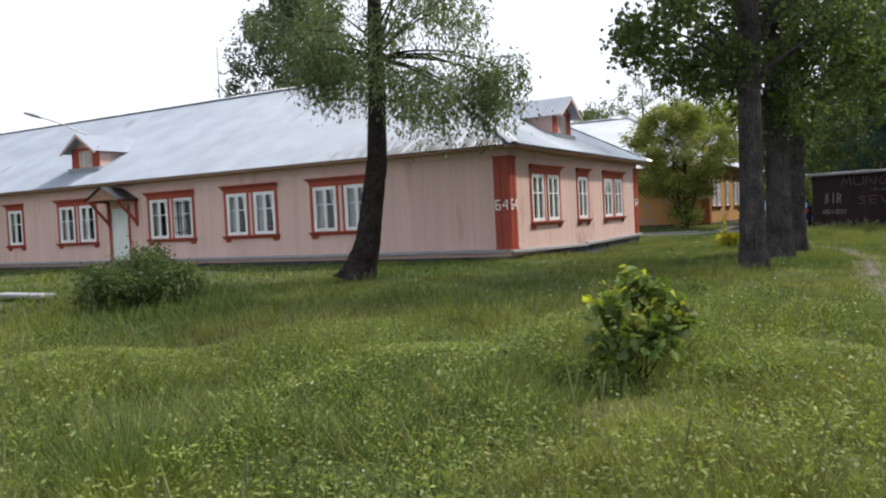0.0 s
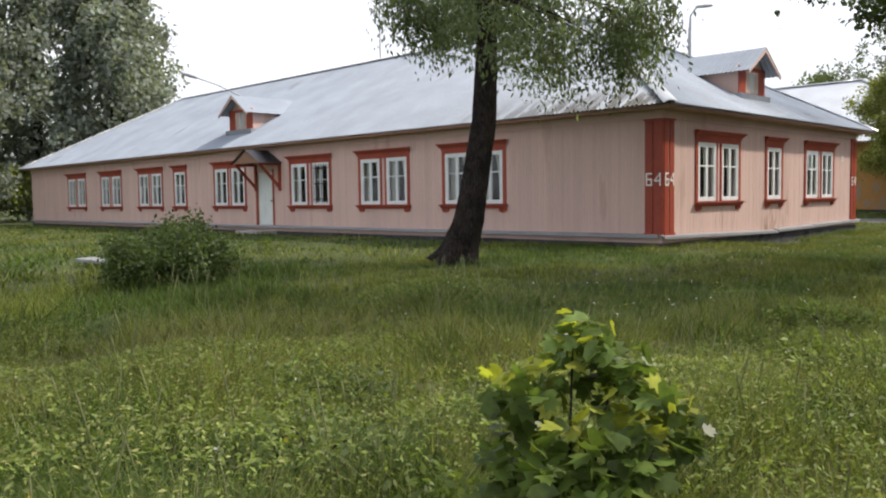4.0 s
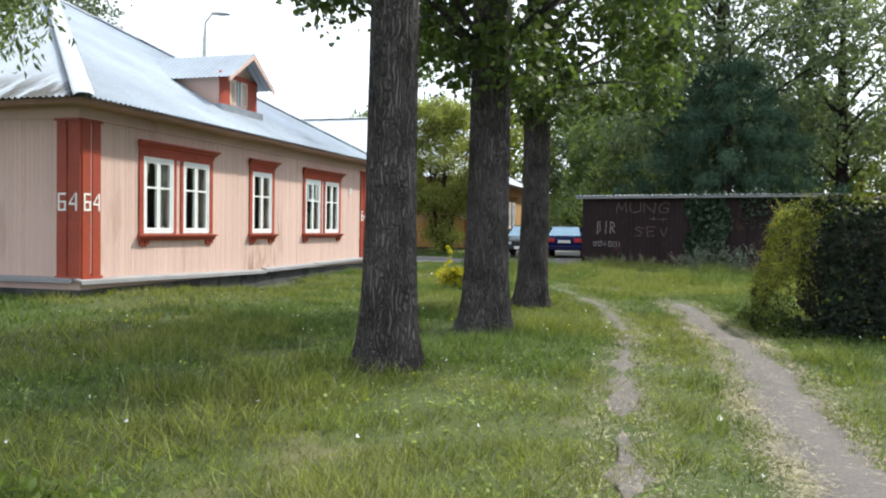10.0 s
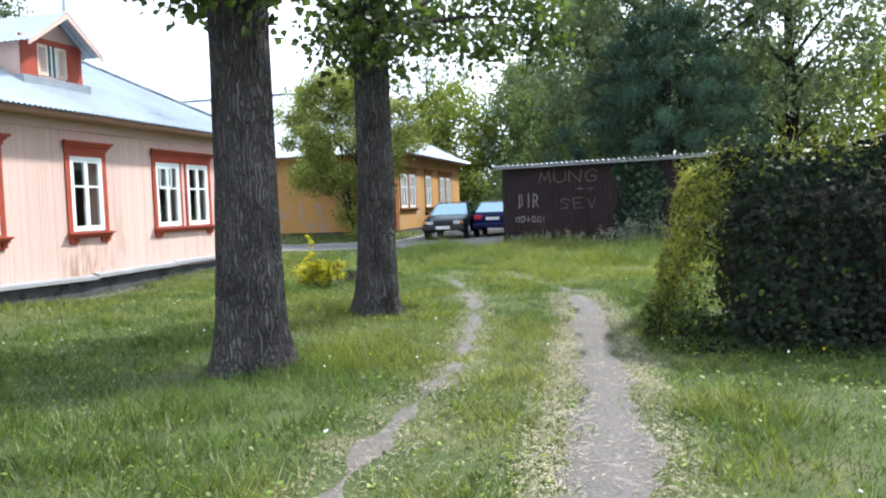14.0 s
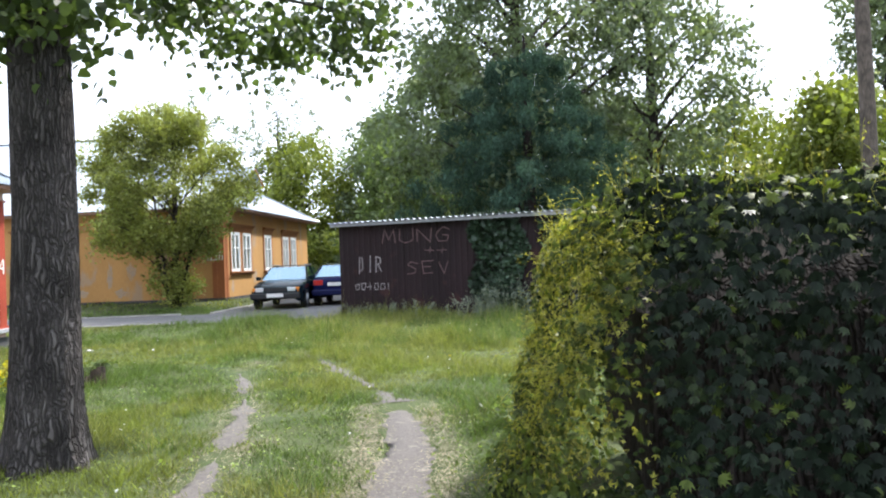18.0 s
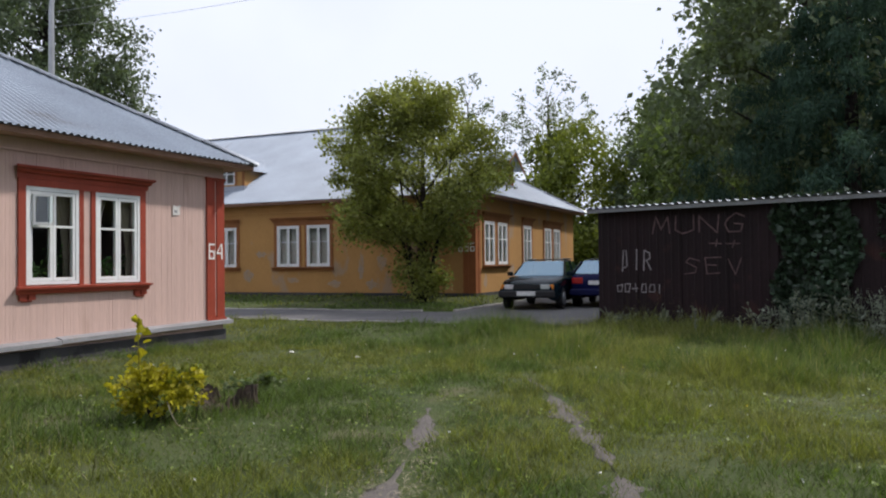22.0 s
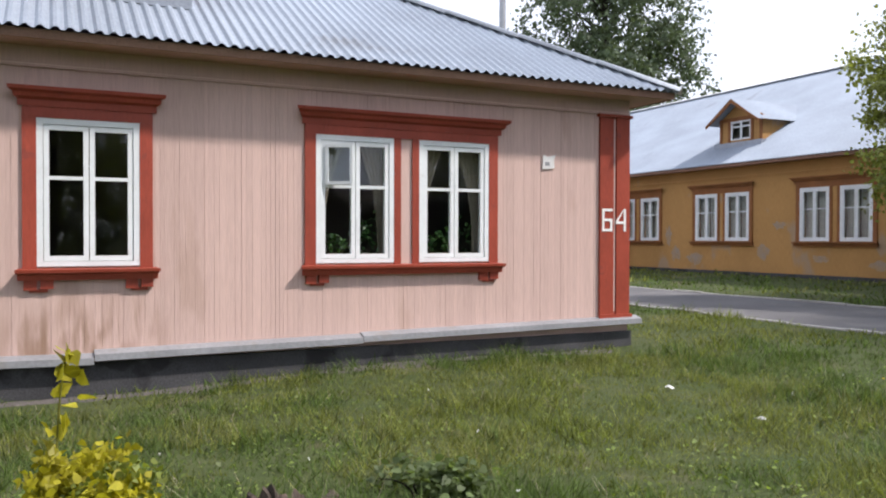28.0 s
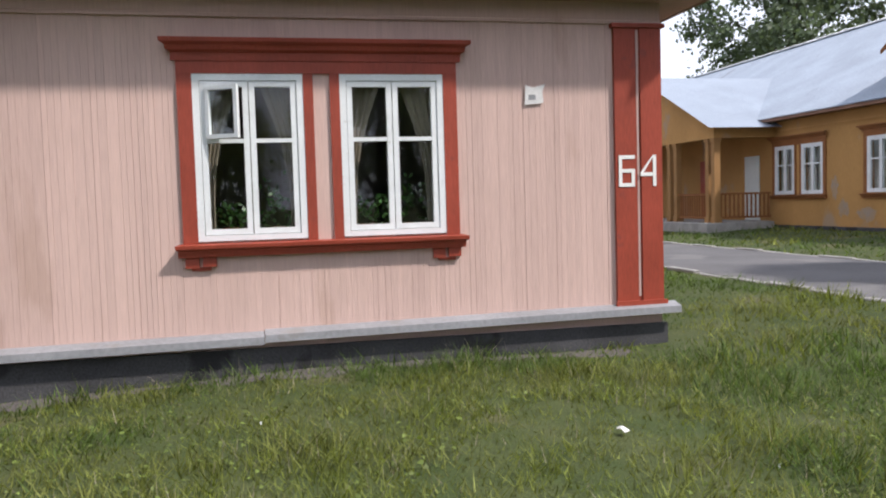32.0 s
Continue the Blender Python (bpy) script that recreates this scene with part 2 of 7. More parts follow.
def bark_mat(name, ridge, crack, scale=15.0):
    """Furrowed bark: long plates between deep dark cracks."""
    m = bpy.data.materials.new(name)
    m.use_nodes = True
    n, l = m.node_tree.nodes, m.node_tree.links
    b = n["Principled BSDF"]
    b.inputs["Roughness"].default_value, b.inputs["Specular IOR Level"].default_value = 0.95, 0.1
    g = n.new("ShaderNodeNewGeometry")
    mp = n.new("ShaderNodeMapping")
    mp.inputs["Scale"].default_value = (1, 1, 0.075)
    l.new(g.outputs["Position"], mp.inputs["Vector"])
    w = n.new("ShaderNodeTexNoise")
    w.inputs["Scale"].default_value, w.inputs["Detail"].default_value = 6.0, 4.0
    l.new(g.outputs["Position"], w.inputs["Vector"])
    add = n.new("ShaderNodeMixRGB")
    add.blend_type = "ADD"
    add.inputs["Fac"].default_value = 0.09
    l.new(mp.outputs["Vector"], add.inputs["Color1"])
    l.new(w.outputs["Color"], add.inputs["Color2"])
    v = n.new("ShaderNodeTexVoronoi")
    v.feature = "DISTANCE_TO_EDGE"
    v.inputs["Scale"].default_value = scale
    l.new(add.outputs["Color"], v.inputs["Vector"])
    r = n.new("ShaderNodeValToRGB")
    r.color_ramp.elements[0].position, r.color_ramp.elements[1].position = 0.0, 0.24
    r.color_ramp.elements[0].color, r.color_ramp.elements[1].color = (*crack, 1), (*ridge, 1)
    l.new(v.outputs["Distance"], r.inputs["Fac"])
    f = n.new("ShaderNodeTexNoise")
    f.inputs["Scale"].default_value, f.inputs["Detail"].default_value = 3.0, 8.0
    l.new(g.outputs["Position"], f.inputs["Vector"])
    mr = n.new("ShaderNodeMapRange")
    mr.inputs["From Min"].default_value, mr.inputs["From Max"].default_value = 0.3, 0.7
    mr.inputs["To Min"].default_value, mr.inputs["To Max"].default_value = 0.6, 1.35
    l.new(f.outputs["Fac"], mr.inputs["Value"])
    h = n.new("ShaderNodeHueSaturation")
    l.new(r.outputs["Color"], h.inputs["Color"])
    l.new(mr.outputs["Result"], h.inputs["Value"])
    l.new(h.outputs["Color"], b.inputs["Base Color"])
    bp = n.new("ShaderNodeBump")
    bp.inputs["Strength"].default_value, bp.inputs["Distance"].default_value = 1.0, 0.05
    sm = n.new("ShaderNodeMapRange")
    sm.inputs["From Max"].default_value = 0.3
    l.new(v.outputs["Distance"], sm.inputs["Value"])
    l.new(sm.outputs["Result"], bp.inputs["Height"])
    l.new(bp.outputs["Normal"], b.inputs["Normal"])
    return m


BARK = bark_mat("grey_brown_bark", (0.122, 0.110, 0.107), (0.056, 0.050, 0.049), 33.0)
BARK_D = bark_mat("dark_bark", (0.060, 0.050, 0.045), (0.024, 0.019, 0.017), 28.0)
LEAF_P = mat("poplar_leaf", (0.085, 0.125, 0.044), 0.5, var=0.3, scale=0.8, fine=8, bump=0, per=0.4, spec=0.35, transl=0.45)
LEAF_W = mat("fine_grey_green_leaf", (0.14, 0.18, 0.105), 0.55, var=0.3, scale=0.8, fine=8, bump=0, per=0.35, transl=0.42)
LEAF_L = mat("locust_leaf", (0.150, 0.196, 0.104), 0.55, var=0.3, scale=0.8, fine=8, bump=0, per=0.35, transl=0.42)
LEAF_I = mat("wall_creeper_leaf", (0.050, 0.090, 0.052), 0.4, var=0.3, scale=0.9, fine=8, bump=0, per=0.35, spec=0.4, transl=0.2)
# Paler than real needles: distance haze is put into the foliage colour.
LEAF_F = mat("hazed_pine_foliage", (0.30, 0.34, 0.30), 0.6, var=0.3, scale=0.4, fine=4, bump=0, per=0.35, transl=0.35)
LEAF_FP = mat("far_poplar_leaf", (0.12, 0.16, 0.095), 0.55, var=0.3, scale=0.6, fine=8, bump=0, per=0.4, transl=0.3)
LEAF_M = mat("maple_leaf", (0.26, 0.29, 0.078), 0.55, var=0.3, scale=0.6, fine=8, bump=0, per=0.35, transl=0.4)
LEAF_S = mat("spruce_needle", (0.062, 0.112, 0.080), 0.8, var=0.3, scale=0.7, fine=8, bump=0, per=0.25, spec=0.1, transl=0.25)
LEAF_B = mat("wood_leaf", (0.135, 0.185, 0.072), 0.55, var=0.35, scale=0.25, fine=5, bump=0, per=0.35, transl=0.45)
LEAF_Y = mat("yellow_green_leaf", (0.20, 0.24, 0.045), 0.5, var=0.3, scale=0.4, fine=8, bump=0, per=0.35, transl=0.4)
# Below real leaf tones: the long face's shade is put into these two colours.
LEAF_H = mat("shade_toned_creeper_leaf", (0.014, 0.022, 0.014), 0.45, var=0.3, scale=0.9, fine=8, bump=0, per=0.55, spec=0.1, transl=0.08)
LEAF_H2 = mat("mid_shade_toned_creeper_leaf", (0.030, 0.046, 0.018), 0.45, var=0.3, scale=0.9, fine=8, bump=0, per=0.5, spec=0.22, transl=0.25)
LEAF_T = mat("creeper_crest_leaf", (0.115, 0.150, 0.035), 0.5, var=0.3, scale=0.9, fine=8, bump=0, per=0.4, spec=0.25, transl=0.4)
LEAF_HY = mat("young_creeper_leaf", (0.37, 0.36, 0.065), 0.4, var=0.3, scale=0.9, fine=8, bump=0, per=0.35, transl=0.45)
GRASS_B = mat("cool_grass_blades", (0.074, 0.116, 0.024), 0.6, var=0.45, scale=1.2, fine=6, bump=0, per=0.55, spec=0.15, col2=(0.085, 0.125, 0.038), transl=0.35)
GRASS = mat("grass_blades", (0.122, 0.152, 0.028), 0.6, var=0.45, scale=0.9, fine=6, bump=0, per=0.55, spec=0.15, col2=(0.165, 0.175, 0.058), transl=0.38)
GRASS_D = mat("dry_straw", (0.34, 0.305, 0.215), 0.85, var=0.25, scale=1.0, fine=8, bump=0, per=0.35, spec=0.1)
MAROON = mat("maroon_sheet_metal", (0.018, 0.0075, 0.0095), 0.75, var=0.3, scale=1.0, fine=30, bump=0.1, stretch=(1, 1, 0.4), wear=((0.05, 0.019, 0.015), 1.6, 0.62, 0.6))
GRASS_P = mat("pale_tall_grass", (0.33, 0.335, 0.14), 0.8, var=0.25, scale=1.0, fine=8, bump=0, per=0.3, spec=0.1, transl=0.35)
LEAF_K = mat("herb_leaf", (0.215, 0.285, 0.070), 0.5, var=0.35, scale=1.5, fine=8, bump=0, per=0.35, transl=0.4)
AMBER_F = mat("dandelion_yellow", (0.70, 0.55, 0.03), 0.6, var=0.1, bump=0)
GRAFF = mat("faded_white_paint", (0.28, 0.25, 0.26), 0.8, var=0.3, scale=6, fine=40)
GRAFF_D = mat("faded_dull_paint", (0.135, 0.085, 0.085), 0.8, var=0.3, scale=6, fine=40)
IRON = mat("dark_iron", (0.03, 0.03, 0.032), 0.5, metal=0.6, var=0.2)
STEEL = mat("galvanised_steel", (0.38, 0.39, 0.40), 0.4, metal=0.7, var=0.15)
WOODG = mat("weathered_wood", (0.125, 0.10, 0.085), 0.9, var=0.35, scale=6, fine=30, bump=0.6, fine_stretch=(1.5, 1.5, 0.3))
PAPER = mat("pale_paper", (0.68, 0.67, 0.66), 0.7, var=0.1, scale=9, fine=60)
CAR_G = mat("dark_green_car_paint", (0.004, 0.012, 0.018), 0.25, var=0.05, bump=0, spec=0.08)
CAR_B = mat("dark_blue_car_paint", (0.008, 0.010, 0.05), 0.25, var=0.05, bump=0, spec=0.08)
RUBBER = mat("tyre_rubber", (0.015, 0.015, 0.016), 0.9, var=0.2)
RIM = mat("alloy_rim", (0.42, 0.43, 0.45), 0.35, metal=0.8, var=0.05, bump=0)
# The sky's blue reflection is put into the gloss colour, with reflectance raised.
CARGLASS = glass_mat("car_glass", (0.18, 0.32, 0.42), 0.34, (0.62, 0.84, 1.0))
PLASTIC = mat("black_plastic", (0.02, 0.02, 0.021), 0.6, var=0.1, bump=0)
LAMPGLASS = mat("headlight_glass", (0.55, 0.58, 0.60), 0.1, metal=0.3, var=0.05, bump=0, spec=0.8)
AMBER = mat("amber_lens", (0.65, 0.22, 0.03), 0.25, var=0.05, bump=0)
REDLENS = mat("red_lens", (0.35, 0.01, 0.01), 0.2, var=0.05, bump=0)


# ---- mesh helpers ----
def add_box(bm, a, b, f=None):
    """A box between two corners, seen through the frame f(u, v, z)."""
    (x0, y0, z0), (x1, y1, z1) = a, b
    f = f or (lambda x, y, z: (x, y, z))
    v = [bm.verts.new(f(x, y, z)) for x in (x0, x1) for y in (y0, y1) for z in (z0, z1)]
    for q in ((0, 1, 3, 2), (4, 6, 7, 5), (0, 4, 5, 1), (2, 3, 7, 6), (0, 2, 6, 4), (1, 5, 7, 3)):
        bm.faces.new([v[i] for i in q])


def prism(bm, pts, v0, v1, f):
    """An upright outline of (u, z) points, drawn out from v0 to v1."""
    a = [bm.verts.new(f(u, v0, z)) for u, z in pts]
    b = [bm.verts.new(f(u, v1, z)) for u, z in pts]
    bm.faces.new(a)
    bm.faces.new(b[::-1])
    for i in range(len(pts)):
        j = (i + 1) % len(pts)
        bm.faces.new((a[i], b[i], b[j], a[j]))


def profile(bm, pts, u0, u1, f, grow=0.0):
    """A moulding: an outline of (v, z) points run along u; grow splays its ends outwards with v."""
    a = [bm.verts.new(f(u0 - grow * v, v, z)) for v, z in pts]
    b = [bm.verts.new(f(u1 + grow * v, v, z)) for v, z in pts]
    bm.faces.new(a)
    bm.faces.new(b[::-1])
    for i in range(len(pts)):
        j = (i + 1) % len(pts)
        bm.faces.new((a[i], b[i], b[j], a[j]))


def finish(name, bm, material, smooth=False, bevel=0.0):
    if bevel:
        bmesh.ops.bevel(bm, geom=bm.edges[:], offset=bevel, segments=1, affect="EDGES", clamp_overlap=True)
    bmesh.ops.recalc_face_normals(bm, faces=bm.faces[:])
    me = bpy.data.meshes.new(name)
    bm.to_mesh(me)
    bm.free()
    me.materials.append(material)
    if smooth:
        me.polygons.foreach_set("use_smooth", [True] * len(me.polygons))
    return me


def part(name, bm, material, parent=None, label="", smooth=False, bevel=0.0):
    ob = new(name, finish(name, bm, material, smooth, bevel))
    ob.parent = parent
    if label:
        ob["label"] = label
    return ob


def arrays(name, verts, faces, material, parent=None, smooth=False):
    """A mesh from numpy arrays; faces all have the same count of corners."""
    verts, faces = np.asarray(verts, dtype=np.float32), np.asarray(faces, dtype=np.int32)
    me = bpy.data.meshes.new(name)
    k = faces.shape[1]
    me.vertices.add(len(verts))
    me.vertices.foreach_set("co", verts.ravel())
    me.loops.add(faces.size)
    me.loops.foreach_set("vertex_index", faces.ravel())
    me.polygons.add(len(faces))
    me.polygons.foreach_set("loop_start", np.arange(0, faces.size, k, dtype=np.int32))
    me.polygons.foreach_set("loop_total", np.full(len(faces), k, dtype=np.int32))
    if smooth:
        me.polygons.foreach_set("use_smooth", np.ones(len(faces), dtype=bool))
    me.update(calc_edges=True)
    me.materials.append(material)
    ob = new(name, me)
    ob.parent = parent
    return ob


def empty(name, at=(0, 0, 0)):
    ob = new(name)
    ob.location = at
    return ob


def tube_arrays(path, radii, sides=10, rough=0.0, seed=0, flare=None, furrow=0.0):
    """Rings round a line of points."""
    rng = np.random.default_rng(seed)
    path, radii = np.asarray(path, float), np.asarray(radii, float)
    tang = np.gradient(path, axis=0)
    tang /= np.linalg.norm(tang, axis=1)[:, None]
    ref = np.array([1.0, 0.13, 0.07])
    V, ang = [], np.linspace(0, 2 * np.pi, sides, endpoint=False)
    lobes = rng.uniform(0, 2 * np.pi, 3)
    for i, (p, t, r) in enumerate(zip(path, tang, radii)):
        a = np.cross(t, ref)
        a /= np.linalg.norm(a)
        b = np.cross(t, a)
        k = 1 + rough * (np.sin(3 * ang + lobes[0]) * 0.5 + np.sin(5 * ang + lobes[1]) * 0.3 + 0.35 * rng.standard_normal(sides))
        if furrow:
            k = k + furrow * (np.abs(np.sin(8 * ang + 0.9 * np.sin(p[2] * 2.1 + 3 * ang) + 0.5 * np.sin(p[2] * 5.3))) ** 0.6 - 0.6)
        if flare is not None:
            k = k + flare[i] * (0.5 + 0.5 * np.sin(5 * ang + lobes[2]))
        V.append(p + (r * k)[:, None] * (np.cos(ang)[:, None] * a + np.sin(ang)[:, None] * b))
    n = len(path)
    idx = np.arange(n * sides).reshape(n, sides)
    nxt = np.roll(idx, -1, axis=1)
    F = np.stack([idx[:-1], nxt[:-1], nxt[1:], idx[1:]], -1).reshape(-1, 4)
    return np.concatenate(V), F


def tube(name, path, radii, material, parent=None, sides=10, rough=0.0, seed=0, flare=None, smooth=True, furrow=0.0):
    v, f = tube_arrays(path, radii, sides, rough, seed, flare, furrow)
    return arrays(name, v, f, material, parent, smooth)


def sstep(a, b, v):
    t = np.clip((np.asarray(v, float) - a) / (b - a), 0, 1)
    return t * t * (3 - 2 * t)


def ground_z(x, y):
    """The lie of the land."""
    x, y = np.asarray(x, float), np.asarray(y, float)
    z = -0.17 * sstep(-8, -15, y)
    z = z + 0.10 * sstep(-7, -1, y) * sstep(4, 0, x) * sstep(5, 1, y)
    z = z - 0.09 * np.exp(-((x - 0.5) ** 2 + (y - 6.5) ** 2) / 12)
    z = z + 0.12 * np.exp(-((x - 7.5) ** 2 + (y + 4) ** 2) / 9)
    z = z + 0.16 * sstep(12.5, 16.2, y)
    z = z + 0.10 * sstep(20.3, 21.3, y) * sstep(2.2, 0.8, x) + 0.14 * sstep(21.5, 24.6, y) * sstep(2.4, 0.9, x)
    z = z + 0.04 * np.sin(x * 0.9 + 1.3) * np.sin(y * 0.8) * sstep(14, 10, y)
    return z


def gz(x, y):
    return float(ground_z(x, y))


# ---- ground ----
xs = np.concatenate([np.arange(-900, -60, 60), np.arange(-60, -16, 2.0), np.arange(-16, 20, 0.5), np.arange(20, 60, 2.0), np.arange(60, 901, 60)])
ys = np.concatenate([np.arange(-900, -60, 60), np.arange(-60, -26, 2.0), np.arange(-26, 30, 0.5), np.arange(30, 60, 2.0), np.arange(60, 901, 60)])
GX, GY = np.meshgrid(xs, ys)
GI = np.arange(GX.size).reshape(GX.shape)
ground = arrays("ground", np.stack([GX, GY, ground_z(GX, GY)], -1).reshape(-1, 3), np.stack([GI[:-1, :-1], GI[:-1, 1:], GI[1:, 1:], GI[1:, :-1]], -1).reshape(-1, 4), TURF, smooth=True)
tagged(ground, "uneven grassy ground of the yard", "ground", kind="structure")


def strip(name, mid, widths, material, lift=0.012, wob=0.25, seed=1, step=0.08, cols=7, patchy=0.0):
    """A band laid on the ground along a line, with ragged edges."""
    rng = np.random.default_rng(seed)
    mid, widths = np.asarray(mid, float), np.asarray(widths, float)
    d = np.concatenate([[0], np.cumsum(np.linalg.norm(np.diff(mid, axis=0), axis=1))])
    s = np.arange(0, d[-1], step)
    p = np.stack([np.interp(s, d, mid[:, 0]), np.interp(s, d, mid[:, 1])], -1)
    k = max(3, int(0.8 / step)) | 1
    pad = np.pad(p, ((k, k), (0, 0)), mode="edge")
    p = np.stack([np.convolve(pad[:, i], np.ones(2 * k + 1) / (2 * k + 1), "valid") for i in (0, 1)], -1)
    w = np.interp(s, d, widths)
    if patchy:
        w = w * np.clip(1 + patchy * (np.sin(s * 2.1 + 1) + np.sin(s * 3.7) + 0.8 * np.sin(s * 7.3 + 2)), 0.02, 1.8)
    t = np.gradient(p, axis=0)
    t /= np.linalg.norm(t, axis=1)[:, None] + 1e-9
    nrm = np.stack([t[:, 1], -t[:, 0]], -1)
    V = []
    for c in np.linspace(-1, 1, cols):
        jit = 1 + wob * abs(c) * (0.75 * np.convolve(rng.standard_normal(len(s) + 6), np.ones(7) / 2.65, "valid") + 0.5 * rng.standard_normal(len(s)))
        q = p + nrm * (c * w / 2 * jit)[:, None]
        V.append(np.column_stack([q, ground_z(q[:, 0], q[:, 1]) + lift * (1 - 0.75 * abs(c))]))
    V = np.stack(V, 1)
    I = np.arange(V.shape[0] * cols).reshape(-1, cols)
    F = np.stack([I[:-1, :-1], I[:-1, 1:], I[1:, 1:], I[1:, :-1]], -1).reshape(-1, 4)
    return arrays(name, V.reshape(-1, 3), F, material, smooth=True)


RUT_R = [(11.9, -26), (11.6, -20), (11.3, -13), (11.0, -7), (10.85, -5.2), (10.8, -3.6), (10.6, -1), (10.45, 0.5), (10.2, 3.0), (9.9, 4.6)]
RUT_R2 = [(9.9, 4.6), (9.4, 6.0), (8.85, 7.2), (8.2, 8.6), (7.4, 10.0)]
RUT_L = [(10.3, -14), (9.9, -9), (9.6, -5.6), (9.5, -4.1), (9.4, -1.4), (9.0, 1.3), (8.6, 3.3), (8.2, 4.8), (7.5, 6.9), (7.05, 7.9)]
track = tagged(strip("dirt_track", RUT_R, [0.66, 0.66, 0.64, 0.54, 0.46, 0.42, 0.40, 0.40, 0.38, 0.16], SOIL, 0.02, 0.30, 3), "worn grey dirt wheel rut through the grass", "path", kind="structure")
tagged(strip("dirt_track", RUT_R2, [0.2, 0.12, 0.2, 0.12, 0.06], SOIL, 0.012, 0.4, 4, patchy=0.5), "thin patchy dirt rut in the grass", "path", kind="structure")
tagged(strip("dirt_track", RUT_L, [0.12, 0.12, 0.12, 0.13, 0.14, 0.14, 0.15, 0.13, 0.10, 0.05], SOIL, 0.008, 0.35, 5, patchy=0.62), "narrow pale dirt rut in the grass", "path", kind="structure")

tagged(strip("bare_earth", [(0.16, 0.4), (0.2, 5), (0.17, 9), (0.2, 13)], [0.2, 0.28, 0.3, 0.24], SOIL, 0.012, 0.3, 7, patchy=0.3), "strip of bare earth at the foot of the wall", "path", kind="structure")
# road and parking apron
bm = bmesh.new()


def sheet(bm, x0, x1, y0, y1, lift, nx=40, ny=10):
    vs = [[bm.verts.new((x, y, gz(x, y) + lift)) for x in np.linspace(x0, x1, nx)] for y in np.linspace(y0, y1, ny)]
    for j in range(ny - 1):
        for i in range(nx - 1):
            bm.faces.new((vs[j][i], vs[j][i + 1], vs[j + 1][i + 1], vs[j + 1][i]))


sheet(bm, -70, 6.4, 16.5, 20.2, 0.02, 80, 8)
road = tagged(part("road", bm, ASPHALT, smooth=True), "narrow worn grey asphalt yard road", "road", kind="structure")
bm = bmesh.new()
sheet(bm, 1.9, 6.4, 20.2, 44, 0.02, 10, 20)
sheet(bm, 6.4, 20, 18.6, 44, 0.016, 10, 20)
apron = tagged(part("pavement", bm, ASPHALT, smooth=True), "worn grey asphalt parking apron", "pavement", kind="structure")
rng = random.Random(5)
kerb_me = None
for k, (x0, y0, dx, dy, n) in enumerate(((-40, 16.42, 1, 0, 45), (-40, 20.28, 1, 0, 41), (1.82, 20.6, 0, 1, 16))):
    for i in range(n):
        bm = bmesh.new()
        L = 0.97
        x, y = x0 + dx * i, y0 + dy * i
        if kerb_me is None:
            add_box(bm, (0, -0.06, -0.12), (L, 0.06, 0.05))
            kerb_me = finish("kerb_stone", bm, KERB, bevel=0.012)
        else:
            bm.free()
        ob = new("kerb_stone", kerb_me)
        ob.parent = road
        ob.location = (x, y, gz(x, y) + rng.uniform(-0.03, 0.012))
        ob.rotation_euler = (rng.uniform(-0.05, 0.05), rng.uniform(-0.015, 0.015), (math.pi / 2 if dy else 0) + rng.uniform(-0.015, 0.015))


# ---- houses ----
def wall_panel(bm, u0, u1, z0, z1, holes, f, t=0.3):
    """One wall from u0 to u1 with real openings (a, b, bottom, top), reveals included."""
    us = sorted({u0, u1, *[h[0] for h in holes], *[h[1] for h in holes]})
    zs = sorted({z0, z1, *[h[2] for h in holes], *[h[3] for h in holes]})
    solid = lambda i, j: 0 <= i < len(us) - 1 and 0 <= j < len(zs) - 1 and not any(h[0] <= us[i] < h[1] and h[2] <= zs[j] < h[3] for h in holes)
    made = {}

    def vert(i, j, k):
        if (i, j, k) not in made:
            made[i, j, k] = bm.verts.new(f(us[i], -t * k, zs[j]))
        return made[i, j, k]
    for i in range(len(us) - 1):
        for j in range(len(zs) - 1):
            if not solid(i, j):
                continue
            for k in (0, 1):
                bm.faces.new([vert(i, j, k), vert(i + 1, j, k), vert(i + 1, j + 1, k), vert(i, j + 1, k)])
            for di, dj, p, q in ((-1, 0, (i, j), (i, j + 1)), (1, 0, (i + 1, j), (i + 1, j + 1)), (0, -1, (i, j), (i + 1, j)), (0, 1, (i, j + 1), (i + 1, j + 1))):
                if not solid(i + di, j + dj):
                    bm.faces.new([vert(*p, 0), vert(*q, 0), vert(*q, 1), vert(*p, 1)])


CW, GAP = 0.97, 0.33        # casement width, pier between the two of a double window


def casements(kind, c):
    return [c - GAP / 2 - CW / 2, c + GAP / 2 + CW / 2] if kind == 2 else [c]


